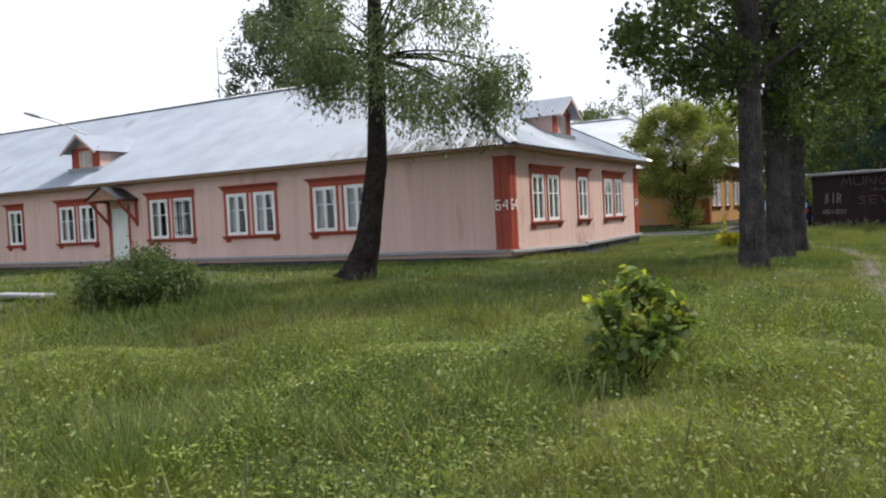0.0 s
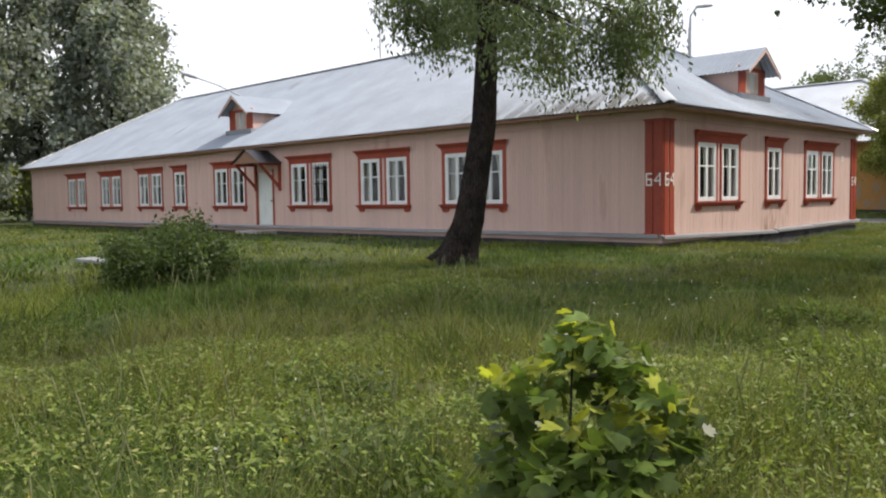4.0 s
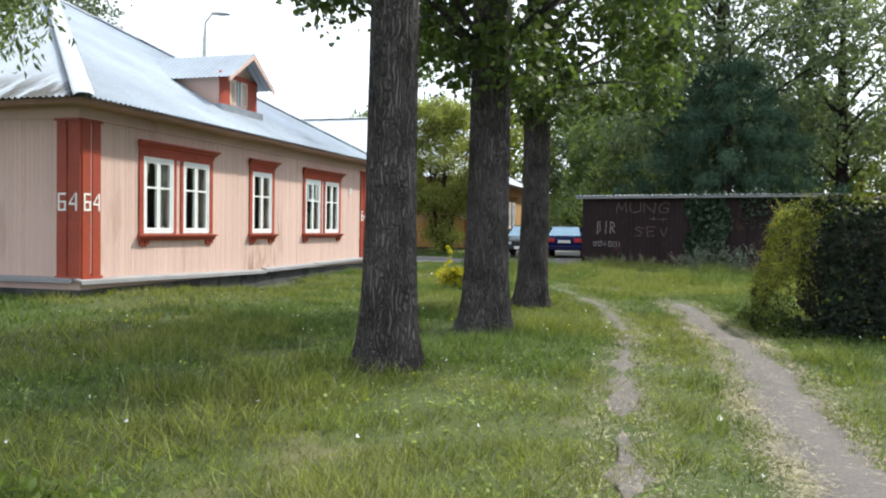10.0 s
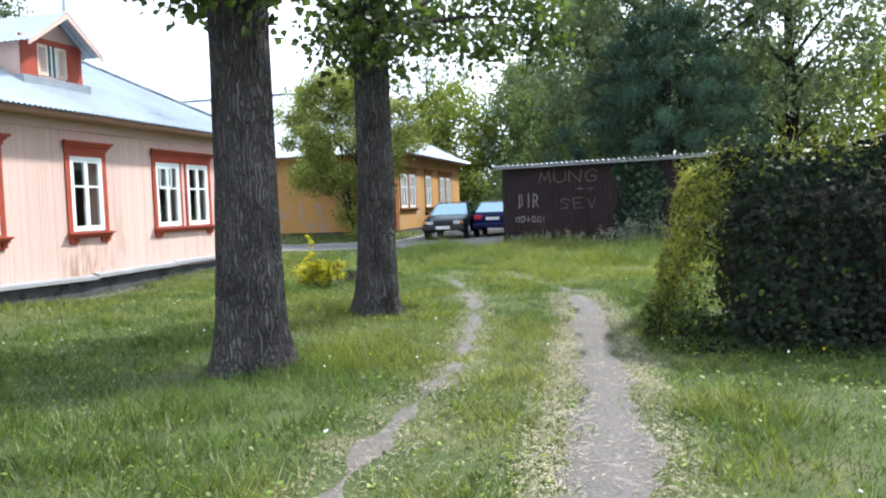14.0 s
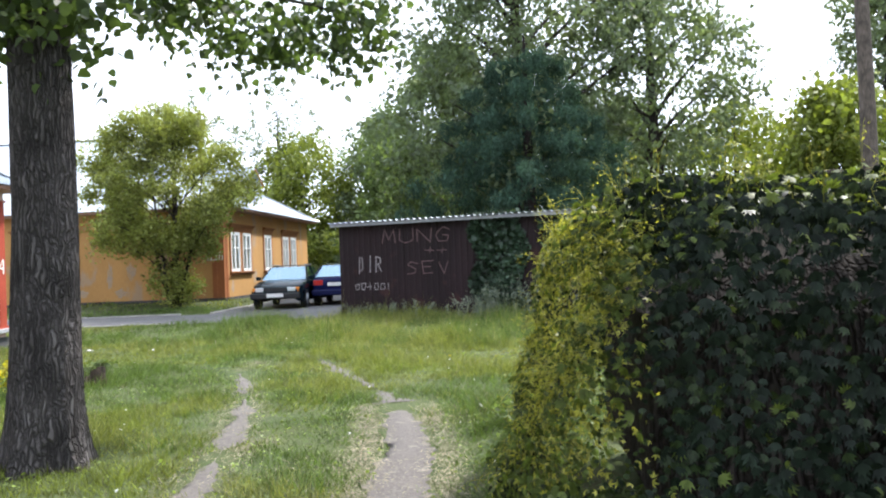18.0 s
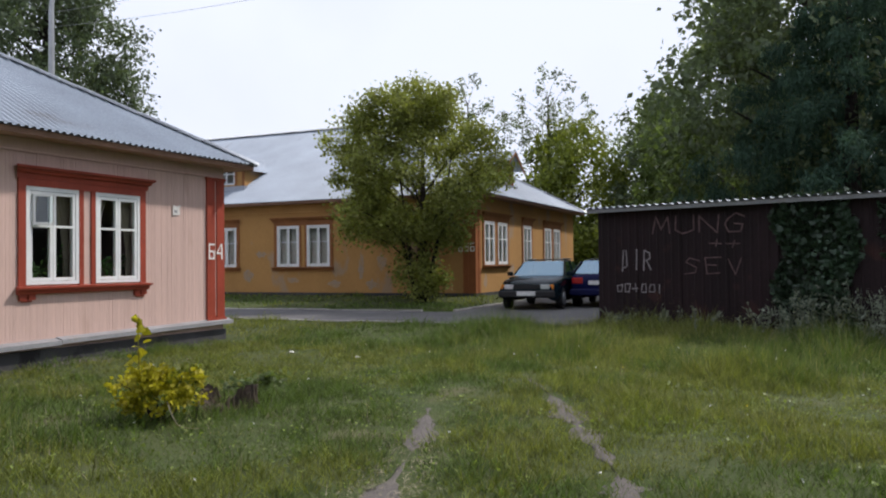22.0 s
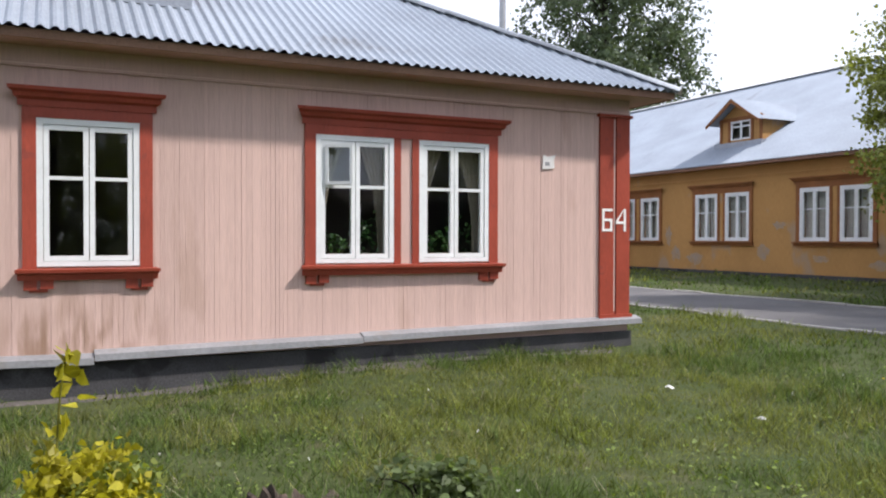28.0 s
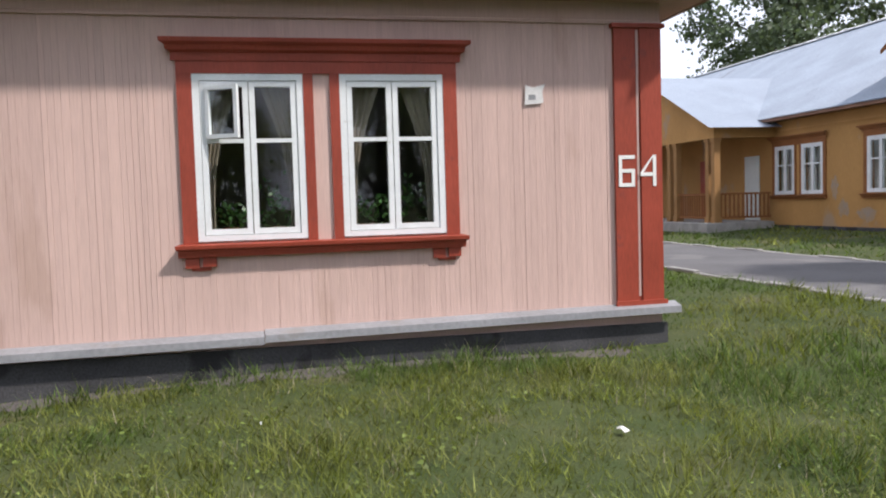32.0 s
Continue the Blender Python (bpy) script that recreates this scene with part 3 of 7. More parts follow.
def window(parent, f, c, kind, z0, z1, trim, infill, style, curtain=None, open_vent=False, bars=False, simple=False):
    """A window with its painted casing, cornice, sill and brackets; white casements with four panes each."""
    half = (GAP / 2 + CW) if kind == 2 else CW / 2
    e = 0.13
    bm = bmesh.new()
    add_box(bm, (c - half - e, 0, z1), (c + half + e, 0.038, z1 + 0.11), f)
    win = part("window", bm, trim, parent)
    boards = [sorted((c + k * half, c + k * (half + e))) for k in (-1, 1)]
    if kind == 2:
        boards += [sorted((c + k * GAP / 2, c + k * (GAP / 2 - 0.09))) for k in (-1, 1)]
    for a, b in boards:
        bm = bmesh.new()
        add_box(bm, (a, 0, z0 - 0.02), (b, 0.035, z1), f)
        part("casing_board", bm, trim, win)
    zt = z1 + 0.11
    bm = bmesh.new()
    k = 1.0
    profile(bm, [(0, zt), (0.05, zt), (0.055, zt + 0.07), (0.10, zt + 0.09), (0.11, zt + 0.13), (0.16, zt + 0.15), (0.165, zt + 0.185), (0, zt + 0.20)], c - half - e, c + half + e, f, 0.75)
    part("cornice", bm, trim, win)
    bm = bmesh.new()
    profile(bm, [(0, z0 - 0.14), (0.07, z0 - 0.14), (0.08, z0 - 0.08), (0.13, z0 - 0.06), (0.135, z0 - 0.03), (0, z0 - 0.018)], c - half - e - 0.02, c + half + e + 0.02, f, 0.35)
    part("sill", bm, trim, win)
    if style == "pink":
        for s in (-1, 1):
            u = c + s * (half + e - 0.14)
            bm = bmesh.new()
            add_box(bm, (u - 0.13, 0, z0 - 0.235), (u - 0.01, 0.05, z0 - 0.14), f)
            add_box(bm, (u + 0.02, 0, z0 - 0.225), (u + 0.14, 0.055, z0 - 0.14), f)
            add_box(bm, (u - 0.08, 0, z0 - 0.26), (u + 0.09, 0.03, z0 - 0.23), f)
            part("bracket", bm, trim, win)
    if kind == 2 and infill:
        bm = bmesh.new()
        add_box(bm, (c - GAP / 2 + 0.09, 0, z0 - 0.02), (c + GAP / 2 - 0.09, 0.012, z1), f)
        part("pier_board", bm, infill, win)
    for n, m in enumerate(casements(kind, c)):
        u0, u1 = m - CW / 2, m + CW / 2
        bm = bmesh.new()
        add_box(bm, (u0, -0.08, z0), (u0 + 0.06, 0.03, z1), f)
        add_box(bm, (u1 - 0.06, -0.08, z0), (u1, 0.03, z1), f)
        add_box(bm, (u0 + 0.06, -0.08, z1 - 0.06), (u1 - 0.06, 0.03, z1), f)
        add_box(bm, (u0 + 0.06, -0.08, z0), (u1 - 0.06, 0.032, z0 + 0.05), f)
        part("window_frame", bm, WHITE, win)
        zm = z1 - 0.06 - 0.36 * (z1 - z0)
        for side in (0, 1):
            a = u0 + 0.065 if side == 0 else m + 0.004
            b = m - 0.004 if side == 0 else u1 - 0.065
            bm = bmesh.new()
            w = 0.05
            lo, hi = z0 + 0.055, z1 - 0.065
            for q in ((a, a + w), (b - w, b)):
                add_box(bm, (q[0], -0.035, lo), (q[1], 0.02, hi), f)
            add_box(bm, (a + w, -0.035, hi - w), (b - w, 0.02, hi), f)
            add_box(bm, (a + w, -0.035, lo), (b - w, 0.02, lo + w), f)
            add_box(bm, (a + w, -0.035, zm - 0.018), (b - w, 0.018, zm + 0.018), f)
            sash = part("sash", bm, WHITE, win)
            for p, q in ((lo + w, zm - 0.018), (zm + 0.018, hi - w)):
                bm = bmesh.new()
                ventpane = open_vent and n == 0 and side == 0 and p > zm
                if ventpane:
                    th = radians(28)
                    g = lambda u, v, z: f(a + w + (u - a - w) * math.cos(th) - v * math.sin(th), 0.03 + v * math.cos(th) + (u - a - w) * math.sin(th), z)
                    add_box(bm, (a + w, -0.006, p), (b - w, 0.0, q), g)
                    pane = part("pane", bm, GLASS, win)
                    bm = bmesh.new()
                    for r in ((a + w, a + w + 0.035), (b - w - 0.035, b - w)):
                        add_box(bm, (r[0], -0.02, p), (r[1], 0.02, q), g)
                    for r in ((p, p + 0.035), (q - 0.035, q)):
                        add_box(bm, (a + w + 0.035, -0.02, r[0]), (b - w - 0.035, 0.02, r[1]), g)
                    part("vent_leaf", bm, WHITE, win, "small vent leaf standing ajar")
                else:
                    vs = [bm.verts.new(f(u, -0.008, z)) for u, z in ((a + w, p), (b - w, p), (b - w, q), (a + w, q))]
                    bm.faces.new(vs)
                    pane = part("pane", bm, GLASS, win)
                pane.visible_shadow = False
        if bars and n == 1:
            bm = bmesh.new()
            for k in range(6):
                u = u0 + 0.1 + k * (CW - 0.2) / 5
                add_box(bm, (u - 0.008, 0.05, z0 + 0.05), (u + 0.008, 0.066, z1 - 0.05), f)
            for z in (z0 + 0.2, (z0 + z1) / 2, z1 - 0.2):
                add_box(bm, (u0 + 0.05, 0.046, z - 0.012), (u1 - 0.05, 0.05, z + 0.012), f)
            part("window_grille", bm, IRON, win, "dark iron window grille")
        if curtain:
            for s in ((-1, 1) if curtain != "single" else (1,)):
                drape(win, f, m, s, z0, z1, CURTAIN_D if curtain == "dark" else CURTAIN, curtain)
    return win


def drape(win, f, m, s, z0, z1, material, style):
    """Half a pair of curtains, gathered in folds."""
    rows, cols = 8, 17
    top, low = z1 + 0.05, z0 - 0.15
    bm, vs = bmesh.new(), []
    for j in range(rows):
        t = j / (rows - 1)
        z = top + (low - top) * t
        outer = m + s * (CW / 2 - 0.02)
        inner = m + s * (0.02 if style == "sheer" else 0.04 + 0.30 * (math.sin(min(t * 1.4, 1) * math.pi / 2)) * (0.55 if style == "white" else 1.0))
        vs.append([bm.verts.new(f(outer + (inner - outer) * i / (cols - 1), -0.17 - 0.022 * math.sin(i * 1.9 + j * 0.2) - 0.01 * math.sin(i * 0.7), z)) for i in range(cols)])
    for j in range(rows - 1):
        for i in range(cols - 1):
            bm.faces.new((vs[j][i], vs[j][i + 1], vs[j + 1][i + 1], vs[j + 1][i]))
    part("curtain", bm, material, win, smooth=True)


def corrugated(bm, corner_a, corner_b, top_a, top_b, amp=0.022, pitch=0.13, over=0.0):
    """A corrugated slope between the eave a-b and the upper edge top_a-top_b; waves run along the eave."""
    A, B, TA, TB = map(np.array, (corner_a, corner_b, top_a, top_b))
    L = np.linalg.norm(B - A)
    e = (B - A) / L
    up = np.cross(e, (TA + TB) / 2 - (A + B) / 2)
    up /= np.linalg.norm(up)
    if up[2] < 0:
        up = -up
    n = int(L / pitch * 4)
    ta, tb = (TA - A) @ e, (TB - A) @ e
    rise = (TA - A) - ((TA - A) @ e) * e
    rows = []
    for i in range(n + 1):
        u = L * i / n
        k = 1.0
        if u < ta:
            k = u / ta
        elif u > tb:
            k = (L - u) / (L - tb)
        w = up * (amp * math.cos(2 * math.pi * u / pitch))
        rows.append((bm.verts.new(A + e * u + w), bm.verts.new(A + e * u + rise * max(k, 0.002) + w)))
    for a, b in zip(rows, rows[1:]):
        bm.faces.new((a[0], b[0], b[1], a[1]))


def dormer(parent, f, c, z0, w, h, gable, depth, wallmat, trim, slope, zeave, shutters=True, ov=0.22):
    """A gabled dormer: f(u, v, z) with v out of the house, its face at v = 0."""
    hw = w / 2
    bm = bmesh.new()
    # front with a hole for the window, gable above, and the cheeks
    wall_panel(bm, c - hw, c + hw, z0, z0 + h, [(c - 0.42, c + 0.42, z0 + 0.18, z0 + h - 0.06)], f, 0.08)
    prism(bm, [(c - hw, z0 + h), (c + hw, z0 + h), (c, z0 + h + gable)], -0.08, 0, f)
    for s in (-1, 1):
        a = c + s * hw
        b = a - s * 0.06
        pts = [(0, z0), (0, z0 + h), (-depth, z0 + h)]
        va = [bm.verts.new(f(a, v - 0.08, z)) for v, z in pts]
        vb = [bm.verts.new(f(b, v - 0.08, z)) for v, z in pts]
        bm.faces.new(va)
        bm.faces.new(vb[::-1])
        for i in range(3):
            j = (i + 1) % 3
            bm.faces.new((va[i], vb[i], vb[j], va[j]))
    d = part("dormer", bm, wallmat, parent)
    bm = bmesh.new()
    ez, pk = z0 + h - gable / hw * ov, z0 + h + gable + 0.03
    de, dl = max(0.2, (ez - z0) / slope + 0.05), (pk - z0) / slope + 0.1
    for s in (-1, 1):
        rows = []
        n = int((0.45 + dl) / 0.13 * 4)
        for i in range(n + 1):
            v = 0.45 - (0.45 + dl) * i / n
            k = min(0.998, max(0.0, (-v - de) / (dl - de)))
            w = 0.014 * math.cos(2 * math.pi * v / 0.13)
            rows.append((bm.verts.new(f(c + s * (hw + ov) * (1 - k), v, ez + (pk - ez) * k + w)), bm.verts.new(f(c, v, pk + w))))
        for p, q in zip(rows, rows[1:]):
            bm.faces.new((p[0], q[0], q[1], p[1]))
    part("dormer_roof", bm, ROOF, d)
    pk = z0 + h + gable
    for s in (-1, 1):
        bm = bmesh.new()
        prism(bm, [(c, pk), (c + s * (hw + ov), ez), (c + s * (hw + ov), ez - 0.10), (c, pk - 0.12)], 0.40, 0.44, f)
        part("bargeboard", bm, PINK if trim is RED else trim, d)
    for s in (-1, 1):
        for (p, q), (v0, v1), zl in (((c + s * 0.42, c + s * (hw - 0.10 if trim is RED else 0.52)), (0, 0.022 if trim is RED else 0.03), 0.1), ((c + s * (hw - 0.10), c + s * (hw + 0.01)), (0.002, 0.026), 0.06)):
            bm = bmesh.new()
            add_box(bm, (min(p, q), v0, z0 + zl), (max(p, q), v1, z0 + h - 0.06), f)
            part("dormer_board", bm, trim, d)
    bm = bmesh.new()
    add_box(bm, (c - hw - 0.02, 0, z0 + h - 0.06), (c + hw + 0.02, 0.04, z0 + h + 0.05), f)
    part("dormer_lintel", bm, trim, d)
    bm = bmesh.new()
    add_box(bm, (c - hw - 0.10, -0.05, z0 - 0.08), (c + hw + 0.10, 0.16, z0 + 0.10), f)
    part("flashing", bm, FLASH, d)
    if shutters:
        for s in (-1, 1):
            bm = bmesh.new()
            a, b = sorted((c + s * 0.15, c + s * 0.42))
            for q in ((a, a + 0.04), (b - 0.04, b)):
                add_box(bm, (q[0], -0.02, z0 + 0.18), (q[1], 0.02, z0 + h - 0.06), f)
            for q in (z0 + 0.18, z0 + h - 0.1):
                add_box(bm, (a + 0.04, -0.02, q), (b - 0.04, 0.02, q + 0.04), f)
            sh = part("shutter", bm, SHUTTER if trim is RED else YELLOW, d)
            z = z0 + 0.23
            while z < z0 + h - 0.12:
                bm = bmesh.new()
                add_box(bm, (a + 0.04, -0.012, z), (b - 0.04, 0.012, z + 0.028), f)
                part("louvre", bm, SHUTTER if trim is RED else YELLOW, d)
                z += 0.05
        bm = bmesh.new()
        add_box(bm, (c - 0.15, -0.03, z0 + 0.18), (c - 0.11, 0.01, z0 + h - 0.06), f)
        add_box(bm, (c + 0.11, -0.03, z0 + 0.18), (c + 0.15, 0.01, z0 + h - 0.06), f)
        add_box(bm, (c - 0.02, -0.03, z0 + 0.18), (c + 0.02, 0.01, z0 + h - 0.06), f)
        part("dormer_sash", bm, WHITE, d)
    else:
        bm = bmesh.new()
        for q in ((-0.42, -0.36), (-0.03, 0.03), (0.36, 0.42)):
            add_box(bm, (c + q[0], -0.03, z0 + 0.18), (c + q[1], 0.01, z0 + h - 0.06), f)
        for z in (z0 + 0.18, z0 + h - 0.12, (2 * z0 + h + 0.3) / 2):
            add_box(bm, (c - 0.36, -0.028, z), (c + 0.36, 0.008, z + 0.05), f)
        part("dormer_sash", bm, WHITE, d)
    bm = bmesh.new()
    vs = [bm.verts.new(f(u, -0.04, z)) for u, z in ((c - 0.42, z0 + 0.18), (c + 0.42, z0 + 0.18), (c + 0.42, z0 + h - 0.06), (c - 0.42, z0 + h - 0.06))]
    bm.faces.new(vs)
    part("pane", bm, GLASS, d)
    bm = bmesh.new()
    add_box(bm, (c - hw + 0.07, -0.6, z0 + 0.02), (c + hw - 0.07, -0.5, z0 + h), f)
    part("dormer_lining", bm, ROOM, d)
    return d


def hip_roof(parent, x0, x1, y0, y1, ze, slope, ov=0.5):
    """Four corrugated slopes, with ridge and hip caps and boxed eaves."""
    X0, X1, Y0, Y1 = x0 - ov, x1 + ov, y0 - ov, y1 + ov
    half = (Y1 - Y0) / 2
    zr = ze + half * slope
    ym = (Y0 + Y1) / 2
    RA, RB = (X0 + half, ym, zr), (X1 - half, ym, zr)
    c = {"sw": (X0, Y0, ze), "se": (X1, Y0, ze), "ne": (X1, Y1, ze), "nw": (X0, Y1, ze)}
    for a, b, ta, tb in (("se", "ne", RB, RB), ("sw", "se", RA, RB), ("ne", "nw", RB, RA), ("nw", "sw", RA, RA)):
        bm = bmesh.new()
        corrugated(bm, c[a], c[b], ta, tb)
        part("roof_slope", bm, ROOF, parent)
    caps = [(c["se"], RB), (c["ne"], RB), (c["sw"], RA), (c["nw"], RA), (RA, RB)]
    for a, b in caps:
        a, b = Vector(a), Vector(b)
        n = max(2, int((b - a).length / 1.2))
        bm = bmesh.new()
        d = (b - a).normalized()
        side = d.cross(Vector((0, 0, 1))).normalized()
        upv = side.cross(d).normalized()
        rings = []
        for i in range(n + 1):
            for lift in ((0.010, 0.0) if 0 < i < n else (0.0,)):
                r = a.lerp(b, i / n) + d * (0.01 if lift else 0.0)
                rings.append([bm.verts.new(r + side * (0.17 * math.cos(t)) + upv * (0.075 * math.sin(t) - 0.02 + lift)) for t in np.linspace(0, math.pi, 7)])
        for ra, rb in zip(rings, rings[1:]):
            for k in range(6):
                bm.faces.new((ra[k], ra[k + 1], rb[k + 1], rb[k]))
        part("ridge_cap", bm, ROOFCAP, parent, smooth=True)
    for q0, q1 in (((X0 + 0.06, Y0 + 0.06), (X1 - 0.06, Y0 + 0.09)), ((X0 + 0.06, Y1 - 0.09), (X1 - 0.06, Y1 - 0.06)), ((X0 + 0.06, Y0 + 0.09), (X0 + 0.09, Y1 - 0.09)), ((X1 - 0.09, Y0 + 0.09), (X1 - 0.06, Y1 - 0.09))):
        bm = bmesh.new()
        add_box(bm, (*q0, ze - 0.10), (*q1, ze - 0.012))
        part("fascia", bm, SOFFIT, parent)
    for q0, q1 in (((X0 + 0.09, Y0 + 0.09), (X1 - 0.09, y0)), ((X0 + 0.09, y1), (X1 - 0.09, Y1 - 0.09)), ((X0 + 0.09, y0), (x0, y1)), ((x1, y0), (X1 - 0.09, y1))):
        bm = bmesh.new()
        add_box(bm, (*q0, ze - 0.09), (*q1, ze - 0.06))
        part("soffit", bm, SOFFIT if parent.name.startswith("yellow") else PINK_TRIM, parent)
    return zr


def digit(bm, ch, u, z, w, h, s, f, v=0.055):
    """Numerals laid out of painted strips."""
    def bar(a, b, c, d):
        add_box(bm, (u + a, v, z + b), (u + c, v + 0.006, z + d), f)
    if ch == "6":
        bar(0, 0, s, h), bar(s, h - s, w, h), bar(s, 0, w, s), bar(s, h * 0.45, w, h * 0.45 + s), bar(w - s, s, w, h * 0.45)
    elif ch == "4":
        bar(w - s - 0.02, 0, w - 0.02, h), bar(0, h * 0.33, w - s - 0.02, h * 0.33 + s)
        prism(bm, [(u, z + h * 0.33 + s), (u + s, z + h * 0.33 + s), (u + w - s - 0.02, z + h - s * 0.6), (u + w - s - 0.02, z + h)], v, v + 0.006, f)
    elif ch == "5":
        bar(0, h * 0.5, s, h), bar(s, h - s, w, h), bar(0, 0, w - s, s), bar(s, h * 0.5, w, h * 0.5 + s), bar(w - s, 0, w, h * 0.5)
    elif ch == "B":
        bar(0, 0, s, h), bar(s, h - s, w, h), bar(s, 0, w, s), bar(s, h * 0.5, w, h * 0.5 + s), bar(w - s, s, w, h * 0.5)


def house_shell(name, x0, x1, y0, y1, zb, zt, plinth_z0, wallmat, holes_e, holes_s, eframe, sframe, drip=True):
    """Walls with their openings, plinth, floor, ceiling and back walls."""
    root = empty(name, (x1, y0, 0))
    root.matrix_world = Matrix.Identity(4)
    bm = bmesh.new()
    wall_panel(bm, 0, y1 - y0, zb, zt, holes_e, eframe)
    we = part("wall", bm, wallmat, root)
    bm = bmesh.new()
    wall_panel(bm, -(x1 - x0), -0.3, zb, zt, holes_s, sframe)
    ws = part("wall", bm, wallmat, root)
    for a, b in (((x0, y0 + 0.3, zb), (x0 + 0.3, y1, zt)), ((x0 + 0.3, y1 - 0.3, zb), (x1 - 0.3, y1, zt))):
        bm = bmesh.new()
        add_box(bm, a, b)
        part("wall", bm, wallmat, root)
    bm = bmesh.new()
    add_box(bm, (x0 + 0.3, y0 + 0.3, zb), (x1 - 0.3, y1 - 0.3, zb + 0.05))
    part("floor", bm, ROOM, root)
    bm = bmesh.new()
    add_box(bm, (x0 + 0.3, y0 + 0.3, zt - 0.05), (x1 - 0.3, y1 - 0.3, zt))
    part("ceiling", bm, ROOM, root)
    bm = bmesh.new()
    add_box(bm, (x1 - 4.2, y0 + 0.3, zb + 0.05), (x1 - 4.1, y1 - 0.3, zt - 0.05))
    add_box(bm, (x0 + 0.3, y0 + 4.1, zb + 0.05), (x1 - 4.2, y0 + 4.2, zt - 0.05))
    for q in np.arange(x0 + 4.5, x1 - 5, 4.3):
        add_box(bm, (q, y0 + 0.3, zb + 0.05), (q + 0.1, y0 + 4.1, zt - 0.05))
    for q in (y0 + 4.9, y0 + 8.0):
        add_box(bm, (x1 - 4.1, q, zb + 0.05), (x1 - 0.3, q + 0.1, zt - 0.05))
    part("partition", bm, ROOM, root)
    bm = bmesh.new()
    add_box(bm, (x0 - 0.04, y0 - 0.04, plinth_z0), (x1 + 0.04, y1 + 0.04, zb))
    part("plinth", bm, PLINTH, root)
    return root, we, ws


# pink house: frames that look at its faces from outside
def PE(u, v, z): return (v, u, z)          # east face, u to the north
def PS(u, v, z): return (u, -v, z)         # south face, u to the east


ZB, ZT = 0.22, 3.42
W0, W1 = 1.21, 2.70
E_WINS = [(2.82, 2), (6.31, 1), (9.84, 2)]
S_WINS = [(-6.13, 2), (-10.1, 2), (-14.12, 2), (-19.62, 2), (-23.8, 1), (-26.7, 2), (-31.05, 2), (-35.45, 2)]
DOOR_U, CAN_U = -17.05, -16.8


def holes(wins, z0, z1):
    return [(m - CW / 2, m + CW / 2, z0, z1) for c, k in wins for m in casements(k, c)]


pink, pe, ps = house_shell("pink_house", -42.4, 0.0, 0.0, 13.2, ZB, ZT, -0.6, PINK, holes(E_WINS, W0, W1), holes(S_WINS, W0, W1) + [(DOOR_U - 0.52, DOOR_U + 0.52, 0.42, 2.47)], PE, PS)
tagged(pink, "long single-storey house clad in pink-painted vertical boards with red-brown trim", "house")
for (c, k), cur, vent in zip(E_WINS, ("white", None, "dark"), (False, False, True)):
    window(pink, PE, c, k, W0, W1, RED, PINK, "pink", cur, vent)
for i, (c, k) in enumerate(S_WINS):
    window(pink, PS, c, k, W0, W1, RED, PINK, "pink", "white", bars=(i == 2))


def stain(m, colour, x, y, z, noise_scale, stretch, cut):
    """Lays a dark patchy stain into a material; x, y, z: for each axis the place where it is gone and where it is full."""
    n, l = m.node_tree.nodes, m.node_tree.links
    b = n["Principled BSDF"]
    src = b.inputs["Base Color"].links[0].from_socket
    g, sep, noi, mp = n.new("ShaderNodeNewGeometry"), n.new("ShaderNodeSeparateXYZ"), n.new("ShaderNodeTexNoise"), n.new("ShaderNodeMapping")
    mp.inputs["Scale"].default_value = stretch
    noi.inputs["Scale"].default_value, noi.inputs["Detail"].default_value = noise_scale, 9.0
    l.new(g.outputs["Position"], sep.inputs["Vector"])
    l.new(g.outputs["Position"], mp.inputs["Vector"])
    l.new(mp.outputs["Vector"], noi.inputs["Vector"])

    def band(sock, a, b_):
        r = n.new("ShaderNodeMapRange")
        r.interpolation_type = "SMOOTHSTEP"
        r.inputs["From Min"].default_value, r.inputs["From Max"].default_value = a, b_
        l.new(sock, r.inputs["Value"])
        return r.outputs["Result"]
    mask = band(noi.outputs["Fac"], *cut)
    for axis, spans in zip("XYZ", (x, y, z)):
        for a, b_ in spans:
            k = n.new("ShaderNodeMath")
            k.operation = "MULTIPLY"
            l.new(mask, k.inputs[0])
            l.new(band(sep.outputs[axis], a, b_), k.inputs[1])
            mask = k.outputs[0]
    mx = n.new("ShaderNodeMixRGB")
    mx.inputs["Color2"].default_value = (*colour, 1)
    l.new(mask, mx.inputs["Fac"])
    l.new(src, mx.inputs["Color1"])
    l.new(mx.outputs["Color"], b.inputs["Base Color"])
    return m


ROOF_STAINED = ROOF.copy()
ROOF_STAINED.name = "stained_corrugated_sheet"
stain(ROOF_STAINED, (0.05, 0.05, 0.052), ((-8.0, -1.5),), (), ((4.35, 3.6),), 1.6, (1.8, 0.5, 0.5), (0.38, 0.56))
# damp brown run-off under the single east window
stain(PINK, (0.30, 0.19, 0.135), ((-0.2, -0.1),), ((5.2, 5.9), (7.3, 6.6)), ((1.05, 0.45),), 5.0, (1, 1.4, 0.25), (0.42, 0.66))
pink_ridge = hip_roof(pink, -42.4, 0.0, 0.0, 13.2, 3.50, 0.57)
for ob in pink.children:
    if ob.name.startswith("roof_slope") and min(v.co.y for v in ob.data.vertices) < -0.4 and max(v.co.x for v in ob.data.vertices) > 0 and min(v.co.x for v in ob.data.vertices) < -40:
        ob.data.materials[0] = ROOF_STAINED
dormer(pink, lambda u, v, z: PE(u, v - 0.75, z), 6.45, 4.2, 1.75, 0.86, 0.58, 1.5, PINK, RED, 0.57, 3.5)
